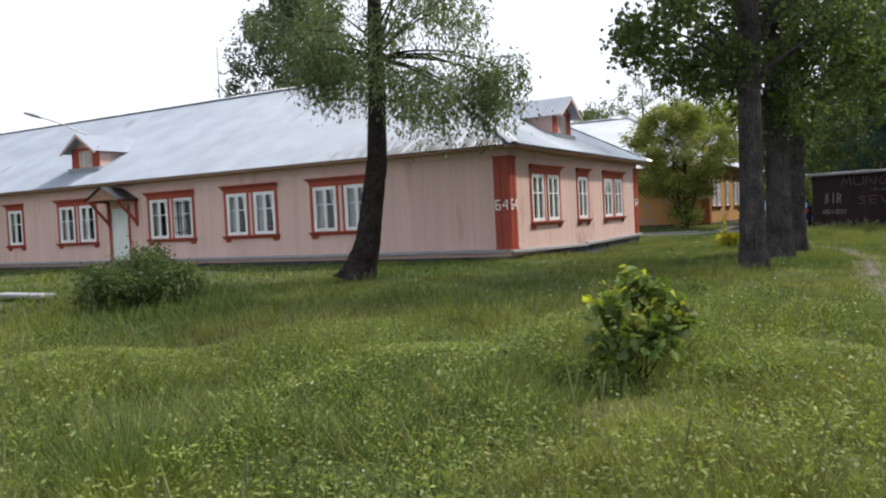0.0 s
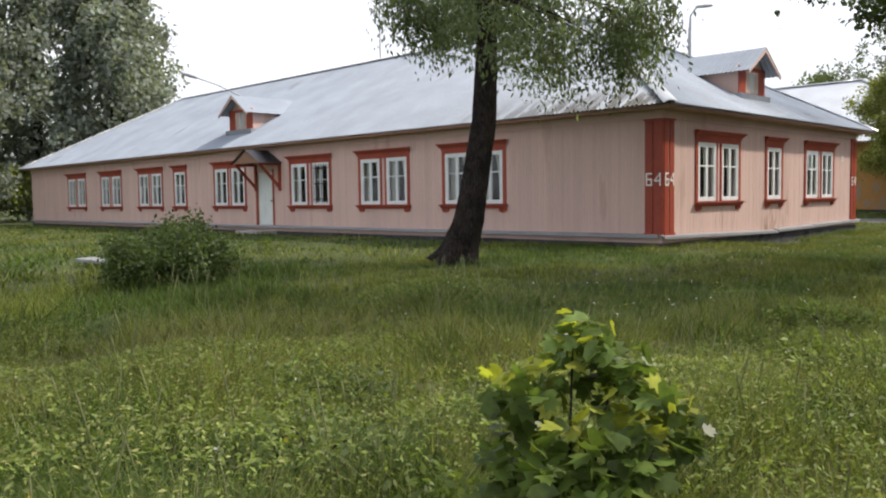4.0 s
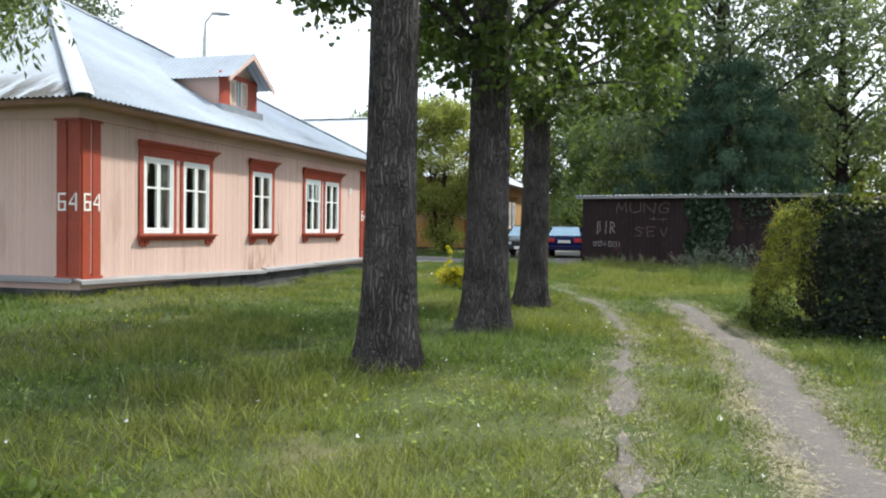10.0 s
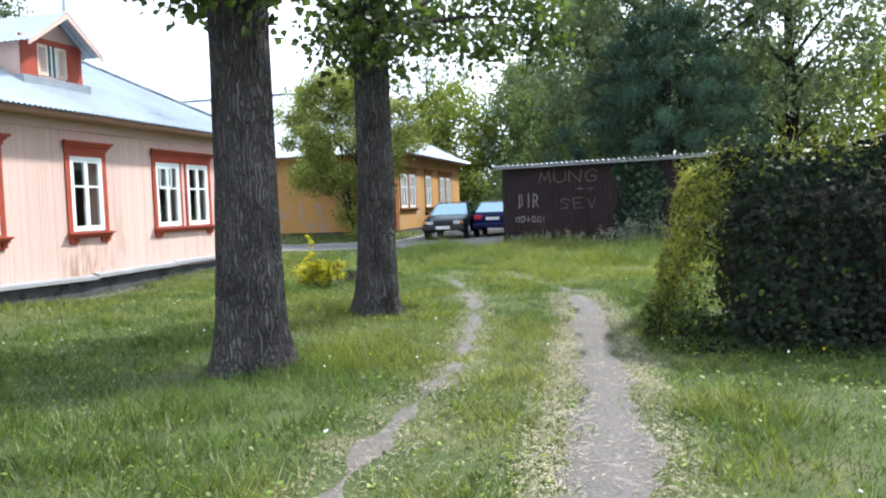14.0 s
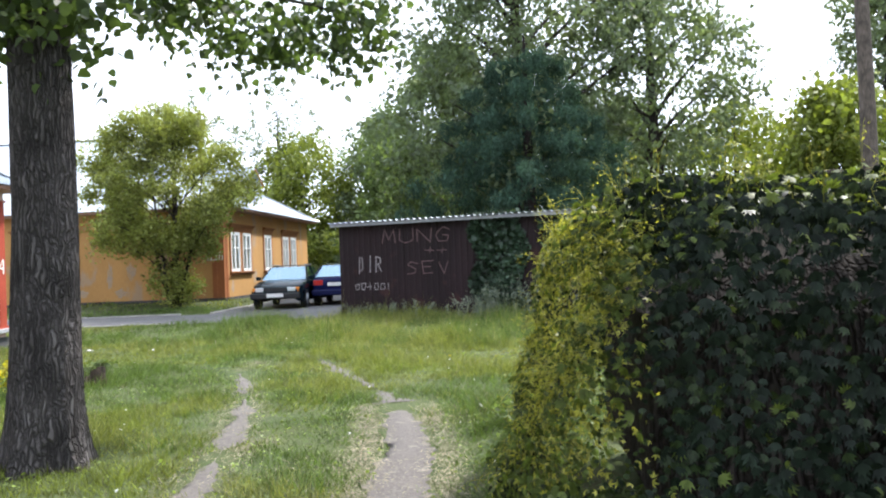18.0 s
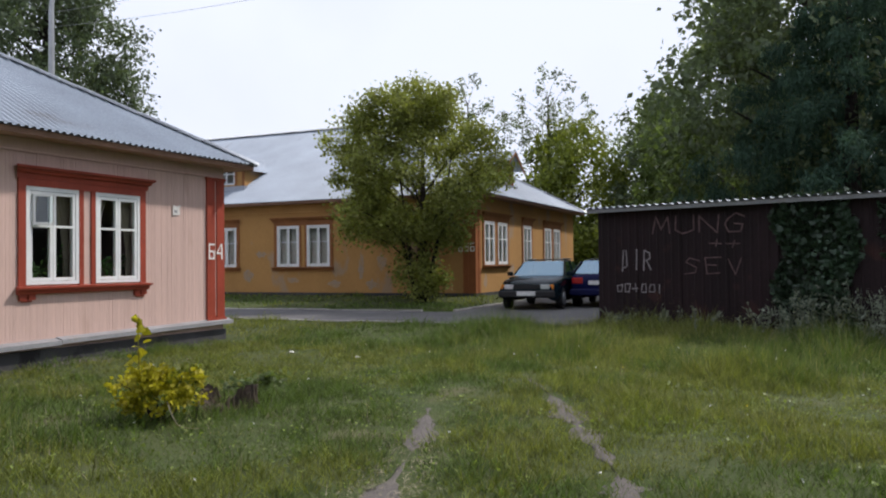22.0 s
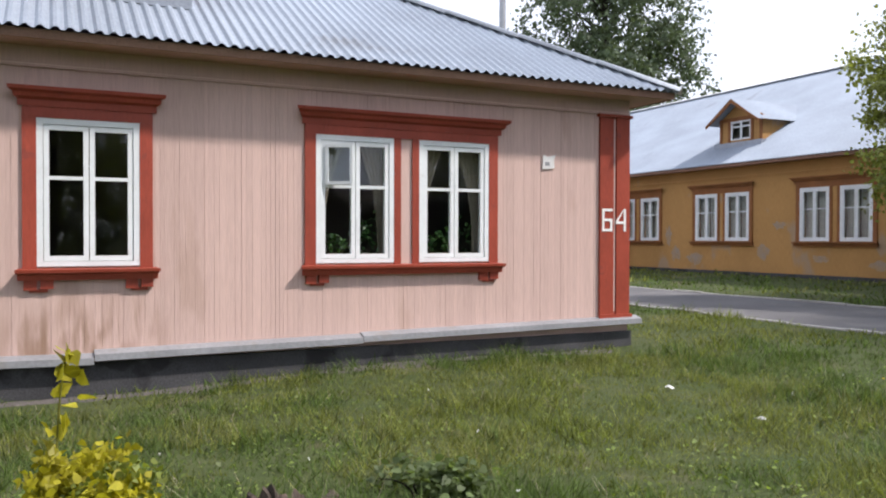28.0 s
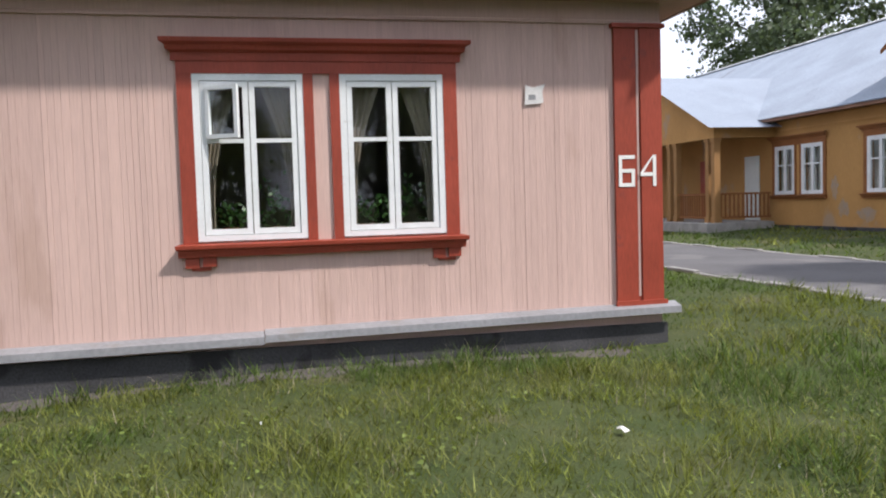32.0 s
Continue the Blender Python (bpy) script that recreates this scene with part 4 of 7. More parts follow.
dormer(pink, lambda u, v, z: PS(u, v - 0.75, z), -19.85, 4.22, 1.75, 0.88, 0.60, 1.5, PINK, RED, 0.57, 3.5)

# pot plants on the sill inside the last east window
POT = mat("clay_pot", (0.22, 0.075, 0.04), 0.8, var=0.15)
PLANT = mat("house_plant_leaf", (0.075, 0.17, 0.05), 0.4, var=0.3, scale=6, fine=20, bump=0, per=0.4, transl=0.3)
for k, (u, h) in enumerate(((8.98, 0.20), (9.42, 0.42), (10.25, 0.22), (10.62, 0.34))):
    pr = np.random.default_rng(640 + k)
    plant = tagged(empty("pot_plant", (-0.24, u, W0 - 0.02)), "leafy green pot plant on the sill behind the window", "pot plant")
    bm = bmesh.new()
    bmesh.ops.create_cone(bm, cap_ends=True, segments=16, radius1=0.055, radius2=0.075, depth=0.13, matrix=pose(0, 0, 0.065))
    part("pot", bm, POT, plant)
    q = pr.normal(0, 1, (110, 3)) * np.array([0.05, 0.10, h * 0.33]) + np.array([0, 0, 0.13 + h * 0.5])
    q[:, 2] = np.maximum(q[:, 2], 0.10)
    d = pr.normal(0, 1, (len(q), 3))
    d /= np.linalg.norm(d, axis=1)[:, None]
    sd = np.cross(d, pr.normal(0, 1, (len(q), 3)))
    sd /= np.linalg.norm(sd, axis=1)[:, None]
    arrays("foliage", np.stack([q, q + d * 0.035 + sd * 0.018, q + d * 0.07, q + d * 0.035 - sd * 0.018], 1).reshape(-1, 3), np.arange(len(q) * 4).reshape(-1, 4), PLANT, plant)
bm = bmesh.new()
add_box(bm, (8.6, -0.36, W0 - 0.06), (11.08, -0.12, W0 - 0.02), PE)
part("inner_sill", bm, WHITE, pink)

# frieze board and drip board
for f, a, b in ((PE, 0.0, 13.2), (PS, -42.4, 0.0)):
    bm = bmesh.new()
    add_box(bm, (a, 0, 3.20), (b, 0.028, ZT - 0.012), f)
    profile(bm, [(0.028, 3.20), (0.045, 3.20), (0.045, 3.225), (0.028, 3.235)], a, b, f)
    part("frieze_board", bm, PINK, pink)
for f, pieces in ((PE, ((-0.14, 2.3, 0.38, 0.345), (2.3, 6.35, 0.34, 0.265), (6.35, 9.25, 0.30, 0.325), (9.25, 13.34, 0.34, 0.385))), (PS, ((-42.5, -26.0, 0.40, 0.40), (-26.0, -15.0, 0.40, 0.40), (-15, -7, 0.40, 0.39), (-7, -0.06, 0.395, 0.40)))):
    for a, b, z, zz in pieces:
        bm = bmesh.new()
        vs = []
        for u, q in ((a, z), (b - 0.006, zz)):
            vs.append([bm.verts.new(f(u, v, q + dz)) for v, dz in ((0.0, 0.05), (0.15, 0.012), (0.155, -0.055), (0.14, -0.055), (0.135, -0.012), (0.0, 0.0))])
        bm.faces.new(vs[0])
        bm.faces.new(vs[1][::-1])
        for i in range(6):
            j = (i + 1) % 6
            bm.faces.new((vs[0][i], vs[1][i], vs[1][j], vs[0][j]))
        part("drip_board", bm, DRIP, pink, "grey sheet-metal drip board over the plinth")

# corner pilasters with the house number
for f, a, b, text, inner in ((PE, 0.0, 0.46, "64", 1), (PE, 12.70, 13.2, "64", 0), (PS, -0.46, 0.0, "64", 0)):
    bm = bmesh.new()
    o = 0.028 if f is PS else 0.0
    mid = (a + b) / 2
    add_box(bm, (mid - 0.025, 0, 0.44), (mid + 0.025, 0.025, 3.16), f)
    p = part("pilaster", bm, RED, pink, "red-brown corner pilaster with white house number")
    for u0, u1 in ((a, mid - 0.025), (mid + 0.025, b + o)):
        bm = bmesh.new()
        add_box(bm, (u0, 0, 0.44), (u1, 0.045, 3.16), f)
        part("pilaster_board", bm, RED, p)
    bm = bmesh.new()
    add_box(bm, (a - 0.03, 0, 3.16), (b + 0.03, 0.075, 3.20), f)
    part("pilaster_cap", bm, RED, p)
    bm = bmesh.new()
    add_box(bm, (a - 0.02, 0.046, 0.40), (b + 0.03, 0.07, 0.46), f)
    part("pilaster_base", bm, RED, p)
    bm = bmesh.new()
    if f is PE:
        add_box(bm, (mid - 0.012, 0.025, 0.5), (mid + 0.012, 0.03, 3.14), f)
        part("pilaster_bead", bm, PINK, p)
    for ch, u, w in (("6", a + 0.03, 0.17), ("4", a + 0.26, 0.19)):
        bm = bmesh.new()
        digit(bm, ch, u, 1.60, w, 0.31, 0.035, f, 0.047)
        part("numeral", bm, NUMBER, p, "white painted numeral")

# south entrance: door, canopy, lamp, step
bm = bmesh.new()
add_box(bm, (DOOR_U - 0.52, -0.10, 0.42), (DOOR_U + 0.52, -0.05, 2.47), PS)
door = part("door", bm, DOORW, pink, "pale painted panelled front door, closed")
for z0, z1 in ((0.6, 1.2), (1.35, 2.3)):
    for s in (-1, 1):
        bm = bmesh.new()
        a, b = sorted((DOOR_U + s * 0.08, DOOR_U + s * 0.42))
        add_box(bm, (a, -0.052, z0), (b, -0.035, z1), PS)
        part("door_panel", bm, DOORW, door)
bm = bmesh.new()
add_box(bm, (DOOR_U + 0.38, -0.05, 1.35), (DOOR_U + 0.46, 0.02, 1.39), PS)
part("door_handle", bm, IRON, door)
bm = bmesh.new()
for s in (-1, 1):
    a, b = sorted((DOOR_U + s * 0.52, DOOR_U + s * 0.64))
    add_box(bm, (a, 0, 0.42), (b, 0.03, 2.58), PS)
part("door_casing", bm, RED, pink)
bm = bmesh.new()
for s in (-1, 1):
    corrugated(bm, PS(CAN_U + s * 0.98, 1.05, 2.78), PS(CAN_U + s * 0.98, 0.0, 2.78), PS(CAN_U, 1.05, 3.30), PS(CAN_U, 0.0, 3.30), 0.01)
can = part("door_canopy", bm, CANOPY, pink, "small gabled dark sheet-metal canopy on timber brackets")
bm = bmesh.new()
prism(bm, [(CAN_U - 0.9, 2.78), (CAN_U + 0.9, 2.78), (CAN_U, 3.25)], 0.93, 0.97, PS)
part("gable_board", bm, SOFFIT, can)
for s in (-1, 1):
    bm = bmesh.new()
    u = CAN_U + s * 0.82
    add_box(bm, (u - 0.05, 0.0, 1.75), (u + 0.05, 0.10, 2.78), PS)
    add_box(bm, (u - 0.05, 0.10, 2.70), (u + 0.05, 0.95, 2.78), PS)
    a = [(0.10, 1.85), (0.10, 1.98), (0.82, 2.70), (0.92, 2.70)]
    va = [bm.verts.new(PS(u - 0.045, v, z)) for v, z in a]
    vb = [bm.verts.new(PS(u + 0.045, v, z)) for v, z in a]
    bm.faces.new(va), bm.faces.new(vb[::-1])
    for k in range(4):
        bm.faces.new((va[k], vb[k], vb[(k + 1) % 4], va[(k + 1) % 4]))
    part("canopy_bracket", bm, RED, can)
bm = bmesh.new()
add_box(bm, (DOOR_U - 0.8, 0.0, -0.2), (DOOR_U + 0.8, 0.9, 0.24), PS)
part("door_step", bm, KERB, pink, bevel=0.02)

# notice on the east wall
bm = bmesh.new()
prism(bm, [(11.78, 2.41), (11.97, 2.43), (11.96, 2.54), (11.99, 2.61), (11.87, 2.58), (11.79, 2.60)], 0.024, 0.028, PE)
notice = part("paper_notice", bm, PAPER)
bm = bmesh.new()
add_box(bm, (11.82, 0.028, 2.46), (11.89, 0.030, 2.51), PE)
part("printed_bar", bm, DRIP, notice)
tagged(notice, "torn pale paper notice on the pink boards", "notice")

# yellow house
YX, YY, YD = 0.65, 25.0, 12.1


def YE(u, v, z): return (YX + v, YY + u, z)
def YS(u, v, z): return (YX + u, YY - v, z)


YZ0, YZ1 = 1.44, 2.93
YE_WINS = [(1.92, 2), (5.35, 1), (8.7, 2)]
YS_WINS = [(-6.72, 2), (-10.84, 2), (-14.88, 2), (-29.0, 2), (-33.0, 2)]
yel, ye, ysw = house_shell("yellow_house", YX - 38, YX, YY, YY + YD, 0.50, 3.72, -0.3, YELLOW, holes(YE_WINS, YZ0, YZ1), holes(YS_WINS, YZ0, YZ1), YE, YS)
tagged(yel, "long single-storey ochre-yellow wooden house under a grey metal hip roof", "house")
for c, k in YE_WINS:
    window(yel, YE, c, k, YZ0, YZ1, YTRIM, YELLOW, "yellow", "white")
for c, k in YS_WINS:
    window(yel, YS, c, k, YZ0, YZ1, YTRIM, YELLOW, "yellow", "sheer")
hip_roof(yel, YX - 38, YX, YY, YY + YD, 3.80, 0.57)
dormer(yel, lambda u, v, z: YS(u, v - 0.75, z), -10.8, 4.48, 1.75, 0.85, 0.58, 1.5, YELLOW, YTRIM, 0.57, 3.80, False)
dormer(yel, lambda u, v, z: YE(u, v - 0.75, z), 5.05, 4.42, 1.75, 0.85, 0.55, 1.5, YELLOW, YTRIM, 0.57, 3.80, False)

# corner boards and number of the yellow house
for f, a, b in ((YS, -0.42, 0.0), (YE, 0.0, 0.42)):
    bm = bmesh.new()
    m = (a + b) / 2
    add_box(bm, (a, 0, 0.5), (m - 0.03, 0.03, 3.55), f)
    add_box(bm, (m + 0.03, 0, 0.5), (b + (0.03 if f is YS else 0), 0.03, 3.55), f)
    add_box(bm, (m - 0.03, 0, 0.5), (m + 0.03, 0.015, 3.55), f)
    p = part("corner_board", bm, YCORN, yel, "orange-brown painted corner board")
    if f is YS:
        for k, ch in enumerate("65B"):
            bm = bmesh.new()
            digit(bm, ch, -0.58 + 0.21 * k, 1.88, 0.15, 0.28, 0.03, f, 0.034)
            part("numeral", bm, NUMBER, p, "pale painted numeral")
for f, a, b in ((YS, -38.0, 0.0), (YE, 0.0, YD)):
    bm = bmesh.new()
    profile(bm, [(0, 3.36), (0.035, 3.36), (0.04, 3.42), (0, 3.43)], a, b, f)
    part("string_moulding", bm, YELLOW, yel)

# veranda of the yellow house
PX0, PX1, PV, PZ = -25.0, -16.0, 2.2, 0.62
ver = empty("veranda")
ver.matrix_world = Matrix.Identity(4)
tagged(ver, "gabled ochre wooden veranda with posts and railing on the yellow house", "veranda")
pm, pslope, pe_z = (PX0 + PX1) / 2, 0.46, 3.80
bm = bmesh.new()
add_box(bm, (PX0, 0.05, 0.0), (PX1, PV + 0.2, PZ), YS)
part("floor_slab", bm, KERB, ver, bevel=0.02)
for u in (PX0 + 0.15, PX0 + 0.5, PX0 + 3.0, PX1 - 3.0, PX1 - 2.55, PX1 - 0.5, PX1 - 0.15):
    bm = bmesh.new()
    add_box(bm, (u - 0.1, PV - 0.3, PZ), (u + 0.1, PV - 0.1, 3.25), YS)
    add_box(bm, (u - 0.13, PV - 0.33, PZ), (u + 0.13, PV - 0.07, PZ + 0.18), YS)
    add_box(bm, (u - 0.13, PV - 0.33, 3.13), (u + 0.13, PV - 0.07, 3.25), YS)
    part("post", bm, YPOST, ver)
bm = bmesh.new()
add_box(bm, (PX0, PV - 0.34, 3.25), (PX1, PV - 0.06, 3.62), YS)
part("beam", bm, YELLOW, ver)
bm = bmesh.new()
add_box(bm, (PX1 - 0.3, 0.02, 3.25), (PX1, PV - 0.34, 3.62), YS)
add_box(bm, (PX0, 0.02, 3.25), (PX0 + 0.3, PV - 0.34, 3.62), YS)
part("side_beam", bm, YELLOW, ver)
bm = bmesh.new()
hw = (PX1 - PX0) / 2
prism(bm, [(PX0, 3.62), (PX1, 3.62), (pm, 3.62 + hw * pslope)], PV - 0.25, PV - 0.1, YS)
part("gable", bm, YELLOW, ver)
bm = bmesh.new()
pk = 3.70 + hw * pslope
for s in (-1, 1):
    rows = []
    for i in range(161):
        v = PV + 0.3 - (PV + 0.3 + 4.6) * i / 160
        e0 = max(0.0, min(0.997, (-v - 0.1) / 4.4))
        w = 0.012 * math.cos(2 * math.pi * v / 0.13)
        eu, ez = pm + s * (hw + 0.35), 3.70 - 0.35 * pslope
        rows.append((bm.verts.new(YS(eu + (pm - eu) * e0, v, ez + (pk - ez) * e0 + w)), bm.verts.new(YS(pm, v, pk + w))))
    for p, q in zip(rows, rows[1:]):
        bm.faces.new((p[0], q[0], q[1], p[1]))
part("roof", bm, ROOF, ver)
for a, b, side in ((PX1 - 2.45, PX1 - 0.6, 0), (PX0 + 0.6, PX0 + 2.9, 0)):
    bm = bmesh.new()
    add_box(bm, (a, PV - 0.23, PZ + 0.86), (b, PV - 0.16, PZ + 0.93), YS)
    add_box(bm, (a, PV - 0.23, PZ + 0.12), (b, PV - 0.16, PZ + 0.18), YS)
    rail = part("railing", bm, YTRIM, ver)
    u = a + 0.08
    while u < b:
        bm = bmesh.new()
        add_box(bm, (u, PV - 0.215, PZ + 0.18), (u + 0.05, PV - 0.175, PZ + 0.86), YS)
        part("baluster", bm, YTRIM, rail)
        u += 0.15
bm = bmesh.new()
for z in (0.12, 0.86):
    add_box(bm, (PX1 - 0.19, 0.1, PZ + z), (PX1 - 0.12, PV - 0.34, PZ + z + 0.06), YS)
rail = part("railing", bm, YTRIM, ver)
for k in range(12):
    bm = bmesh.new()
    add_box(bm, (PX1 - 0.18, 0.15 + k * 0.15, PZ + 0.18), (PX1 - 0.13, 0.19 + k * 0.15, PZ + 0.86), YS)
    part("baluster", bm, YTRIM, rail)
for u, m, w in ((PX1 - 1.25, DOORW, 0.8), (PX1 - 4.0, RED, 1.0)):
    bm = bmesh.new()
    add_box(bm, (u - w / 2, 0, PZ), (u + w / 2, 0.05, PZ + 2.1), YS)
    d = part("door", bm, m, ver, bevel=0.01)
    bm = bmesh.new()
    for z in (PZ + 0.2, PZ + 1.15):
        add_box(bm, (u - w / 2 + 0.14, 0.05, z), (u + w / 2 - 0.14, 0.065, z + 0.8), YS)
    part("door_panel", bm, m, d)

# grey smears of painted-over graffiti on the ochre wall
SMEAR = mat("grey_cover_paint", (0.30, 0.25, 0.21), 0.9, var=0.25, scale=5, fine=40, bump=0.2, col2=(0.37, 0.24, 0.12))
r = random.Random(31)
for f, u, z, w, h in ((YS, -4.3, 1.45, 0.16, 0.5), (YS, -3.5, 1.55, 0.2, 0.35), (YS, -3.9, 0.8, 0.25, 0.2), (YS, -8.6, 1.9, 0.3, 0.14), (YS, -9.2, 1.1, 0.3, 0.25), (YS, -12.0, 0.85, 0.45, 0.22), (YS, -12.9, 1.0, 0.25, 0.3), (YS, -13.3, 1.6, 0.2, 0.35), (YS, -7.2, 0.95, 0.3, 0.12), (YS, -5.4, 0.8, 0.3, 0.16), (YE, 3.6, 1.2, 0.3, 0.3), (YE, 0.9, 0.9, 0.2, 0.25)):
    bm = bmesh.new()
    bm.faces.new([bm.verts.new(f(u + w * math.cos(a) * r.uniform(0.5, 1.15), 0.004, z + h * math.sin(a) * r.uniform(0.45, 1.15))) for a in np.linspace(0, 2 * math.pi, 25)[:-1]])
    part("worn_patch", bm, SMEAR, yel, "grey patch of painted-over graffiti on the ochre wall")


# ---- trees ----
SHAPES = {
    "diamond": [(0, 0), (0.45, 0.5), (1, 0), (0.45, -0.5)],
    "heart": [(0, 0), (0.12, 0.42), (0.42, 0.5), (1, 0), (0.42, -0.5), (0.12, -0.42)],
    "lobed": [(0, 0), (0.05, 0.35), (0.35, 0.55), (0.42, 0.28), (0.78, 0.38), (0.72, 0.14), (1.0, 0.0), (0.72, -0.14), (0.78, -0.38), (0.42, -0.28), (0.35, -0.55), (0.05, -0.35)],
}


def leaf_mesh(name, pts, size, material, parent, seed=0, droop=0.3, aspect=0.62, jitter=0.35, flat=0.0, shape="diamond", fan=1, face=None, outward=None, spread=1.25):
    """Many small folded leaves at the given points; fan: leaflets spread like fingers; face: the way the blades lean."""
    rng = np.random.default_rng(seed)
    p = np.asarray(pts, float)
    n = len(p)
    s = size * (1 + jitter * rng.uniform(-1, 1, n))
    d = rng.standard_normal((n, 3))
    d[:, 2] = d[:, 2] * (1 - flat) - droop * 2
    if face is not None:
        d += np.asarray(face)
    d /= np.linalg.norm(d, axis=1)[:, None]
    q = rng.standard_normal((n, 3)) * (1 - 0.6 * flat)
    if flat:
        q[:, 2] += 2.5 * flat
    if outward is not None:
        q = q * 0.55 + np.asarray(outward, float) * 1.6
    side = np.cross(d, q)
    side /= np.linalg.norm(side, axis=1)[:, None] + 1e-9
    nrm = np.cross(side, d)
    if fan > 1:
        angs = np.linspace(-spread, spread, fan)
        P, D, S, N, Z = [], [], [], [], []
        for a in angs:
            P.append(p), D.append(d * math.cos(a) + side * math.sin(a)), S.append(side * math.cos(a) - d * math.sin(a)), N.append(nrm), Z.append(s * (1 - 0.22 * abs(a)))
        p, d, side, nrm, s = map(np.concatenate, (P, D, S, N, Z))
        n = len(p)
    out = SHAPES[shape]
    s = s[:, None]
    V = np.stack([p + d * s * a + side * s * (b * aspect) + nrm * s * (0.16 * abs(b) - 0.10 * a * a) for a, b in out], 1).reshape(-1, 3)
    return arrays(name, V, np.arange(n * len(out)).reshape(n, len(out)), material, parent)


def clump_points(clumps, per, twigs, spread, rng, hang=0.0):
    """Leaf points: twigs inside each ellipsoid, leaves round each twig, some in hanging strands."""
    out = []
    for (c, r) in clumps:
        c, r = np.array(c, float), np.array(r, float)
        t = rng.standard_normal((twigs, 3))
        t /= np.linalg.norm(t, axis=1)[:, None]
        t = c + t * r * (rng.uniform(0.15, 1.0, (twigs, 1)) ** 0.45)
        k = rng.integers(0, twigs, per)
        p = t[k] + rng.standard_normal((per, 3)) * spread
        if hang:
            p[:, 2] -= rng.uniform(0, 1, per) ** 1.5 * hang
        out.append(p)
    return np.concatenate(out)


def limb_path(a, b, rng, sag=0.15, n=7):
    a, b = np.array(a, float), np.array(b, float)
    t = np.linspace(0, 1, n)[:, None]
    mid = (a + b) / 2 + np.array([0, 0, np.linalg.norm(b - a) * sag]) + rng.standard_normal(3) * 0.15
    return (1 - t) ** 2 * a + 2 * t * (1 - t) * mid + t * t * b


def tree(name, label, base, trunk, radii, clumps, leaf, leafmat, bark, per=700, twigs=40, spread=0.16, droop=0.3, hang=0.0, seed=0, sides=14, flare=0.0, aspect=0.62, category="tree", limbs=True, rough=0.06, shape="diamond", limb_low=0.2, flat=0.0, furrow=0.0, rings=22, limb_r=0.11):
    """A tree: tapered trunk along a line, limbs to each clump of the crown, and its leaves."""
    rng = np.random.default_rng(seed)
    bx, by = base
    b0 = np.array([bx, by, gz(bx, by) - 0.05])
    root = empty(name, b0)
    path = np.array(trunk, float)
    t = np.linspace(0, 1, rings)
    tt = np.linspace(0, 1, len(path))
    pp = np.stack([np.interp(t ** 1.5, tt, path[:, i]) for i in range(3)], -1)
    rr = np.interp(t ** 1.5, tt, radii)
    fl = flare * np.exp(-pp[:, 2] / 0.28) if flare else None
    if flare:
        rr = rr * (1 + 0.5 * flare * np.exp(-pp[:, 2] / 0.35))
    tube("trunk", pp, rr, bark, root, sides, rough, seed, fl, furrow=furrow)
    cl = [(np.array(c, float), np.array(r if np.ndim(r) else (r, r, r), float)) for c, r in clumps]
    if limbs:
        for c, r in cl:
            za = min(max(c[2] - 0.6 * np.linalg.norm(c[:2]) - 0.4, limb_low * path[-1][2]), path[-1][2] * 0.97)
            a = np.array([np.interp(za, path[:, 2], path[:, i]) for i in range(3)])
            ra = np.interp(za, path[:, 2], radii)
            lp = limb_path(a, c, rng)
            tube("limb", lp, np.linspace(min(ra * 0.45, limb_r * min(1, 0.35 + r[0] * 0.5)), 0.012, len(lp)), bark, root, 6, 0.05, seed)
    pts = clump_points(cl, per, twigs, spread, rng, hang)
    leaf_mesh("crown", pts, leaf, leafmat, root, seed, droop, aspect, flat=flat, shape=shape)
    tagged(root, label, category)
    return root


def crown_clumps(z0, z1, rx, n, rng, r=(0.9, 1.5), shape=1.0, cx=0.0, cy=0.0):
    """Ellipsoids spread through a crown that is widest at a third of its height."""
    out = []
    for i in range(n):
        t = (i + 0.5) / n
        z = z0 + (z1 - z0) * t
        w = rx * max(0.12, math.sin(math.pi * min(1, (0.18 + 0.82 * t) ** shape)) ** 0.7)
        a = i * 2.4 + rng.uniform(-0.5, 0.5)
        d = w * rng.uniform(0.35, 0.9)
        q = rng.uniform(*r)
        out.append(((cx + math.cos(a) * d, cy + math.sin(a) * d, z), (q, q, q * 0.75)))
    return out


R = random.Random(11)
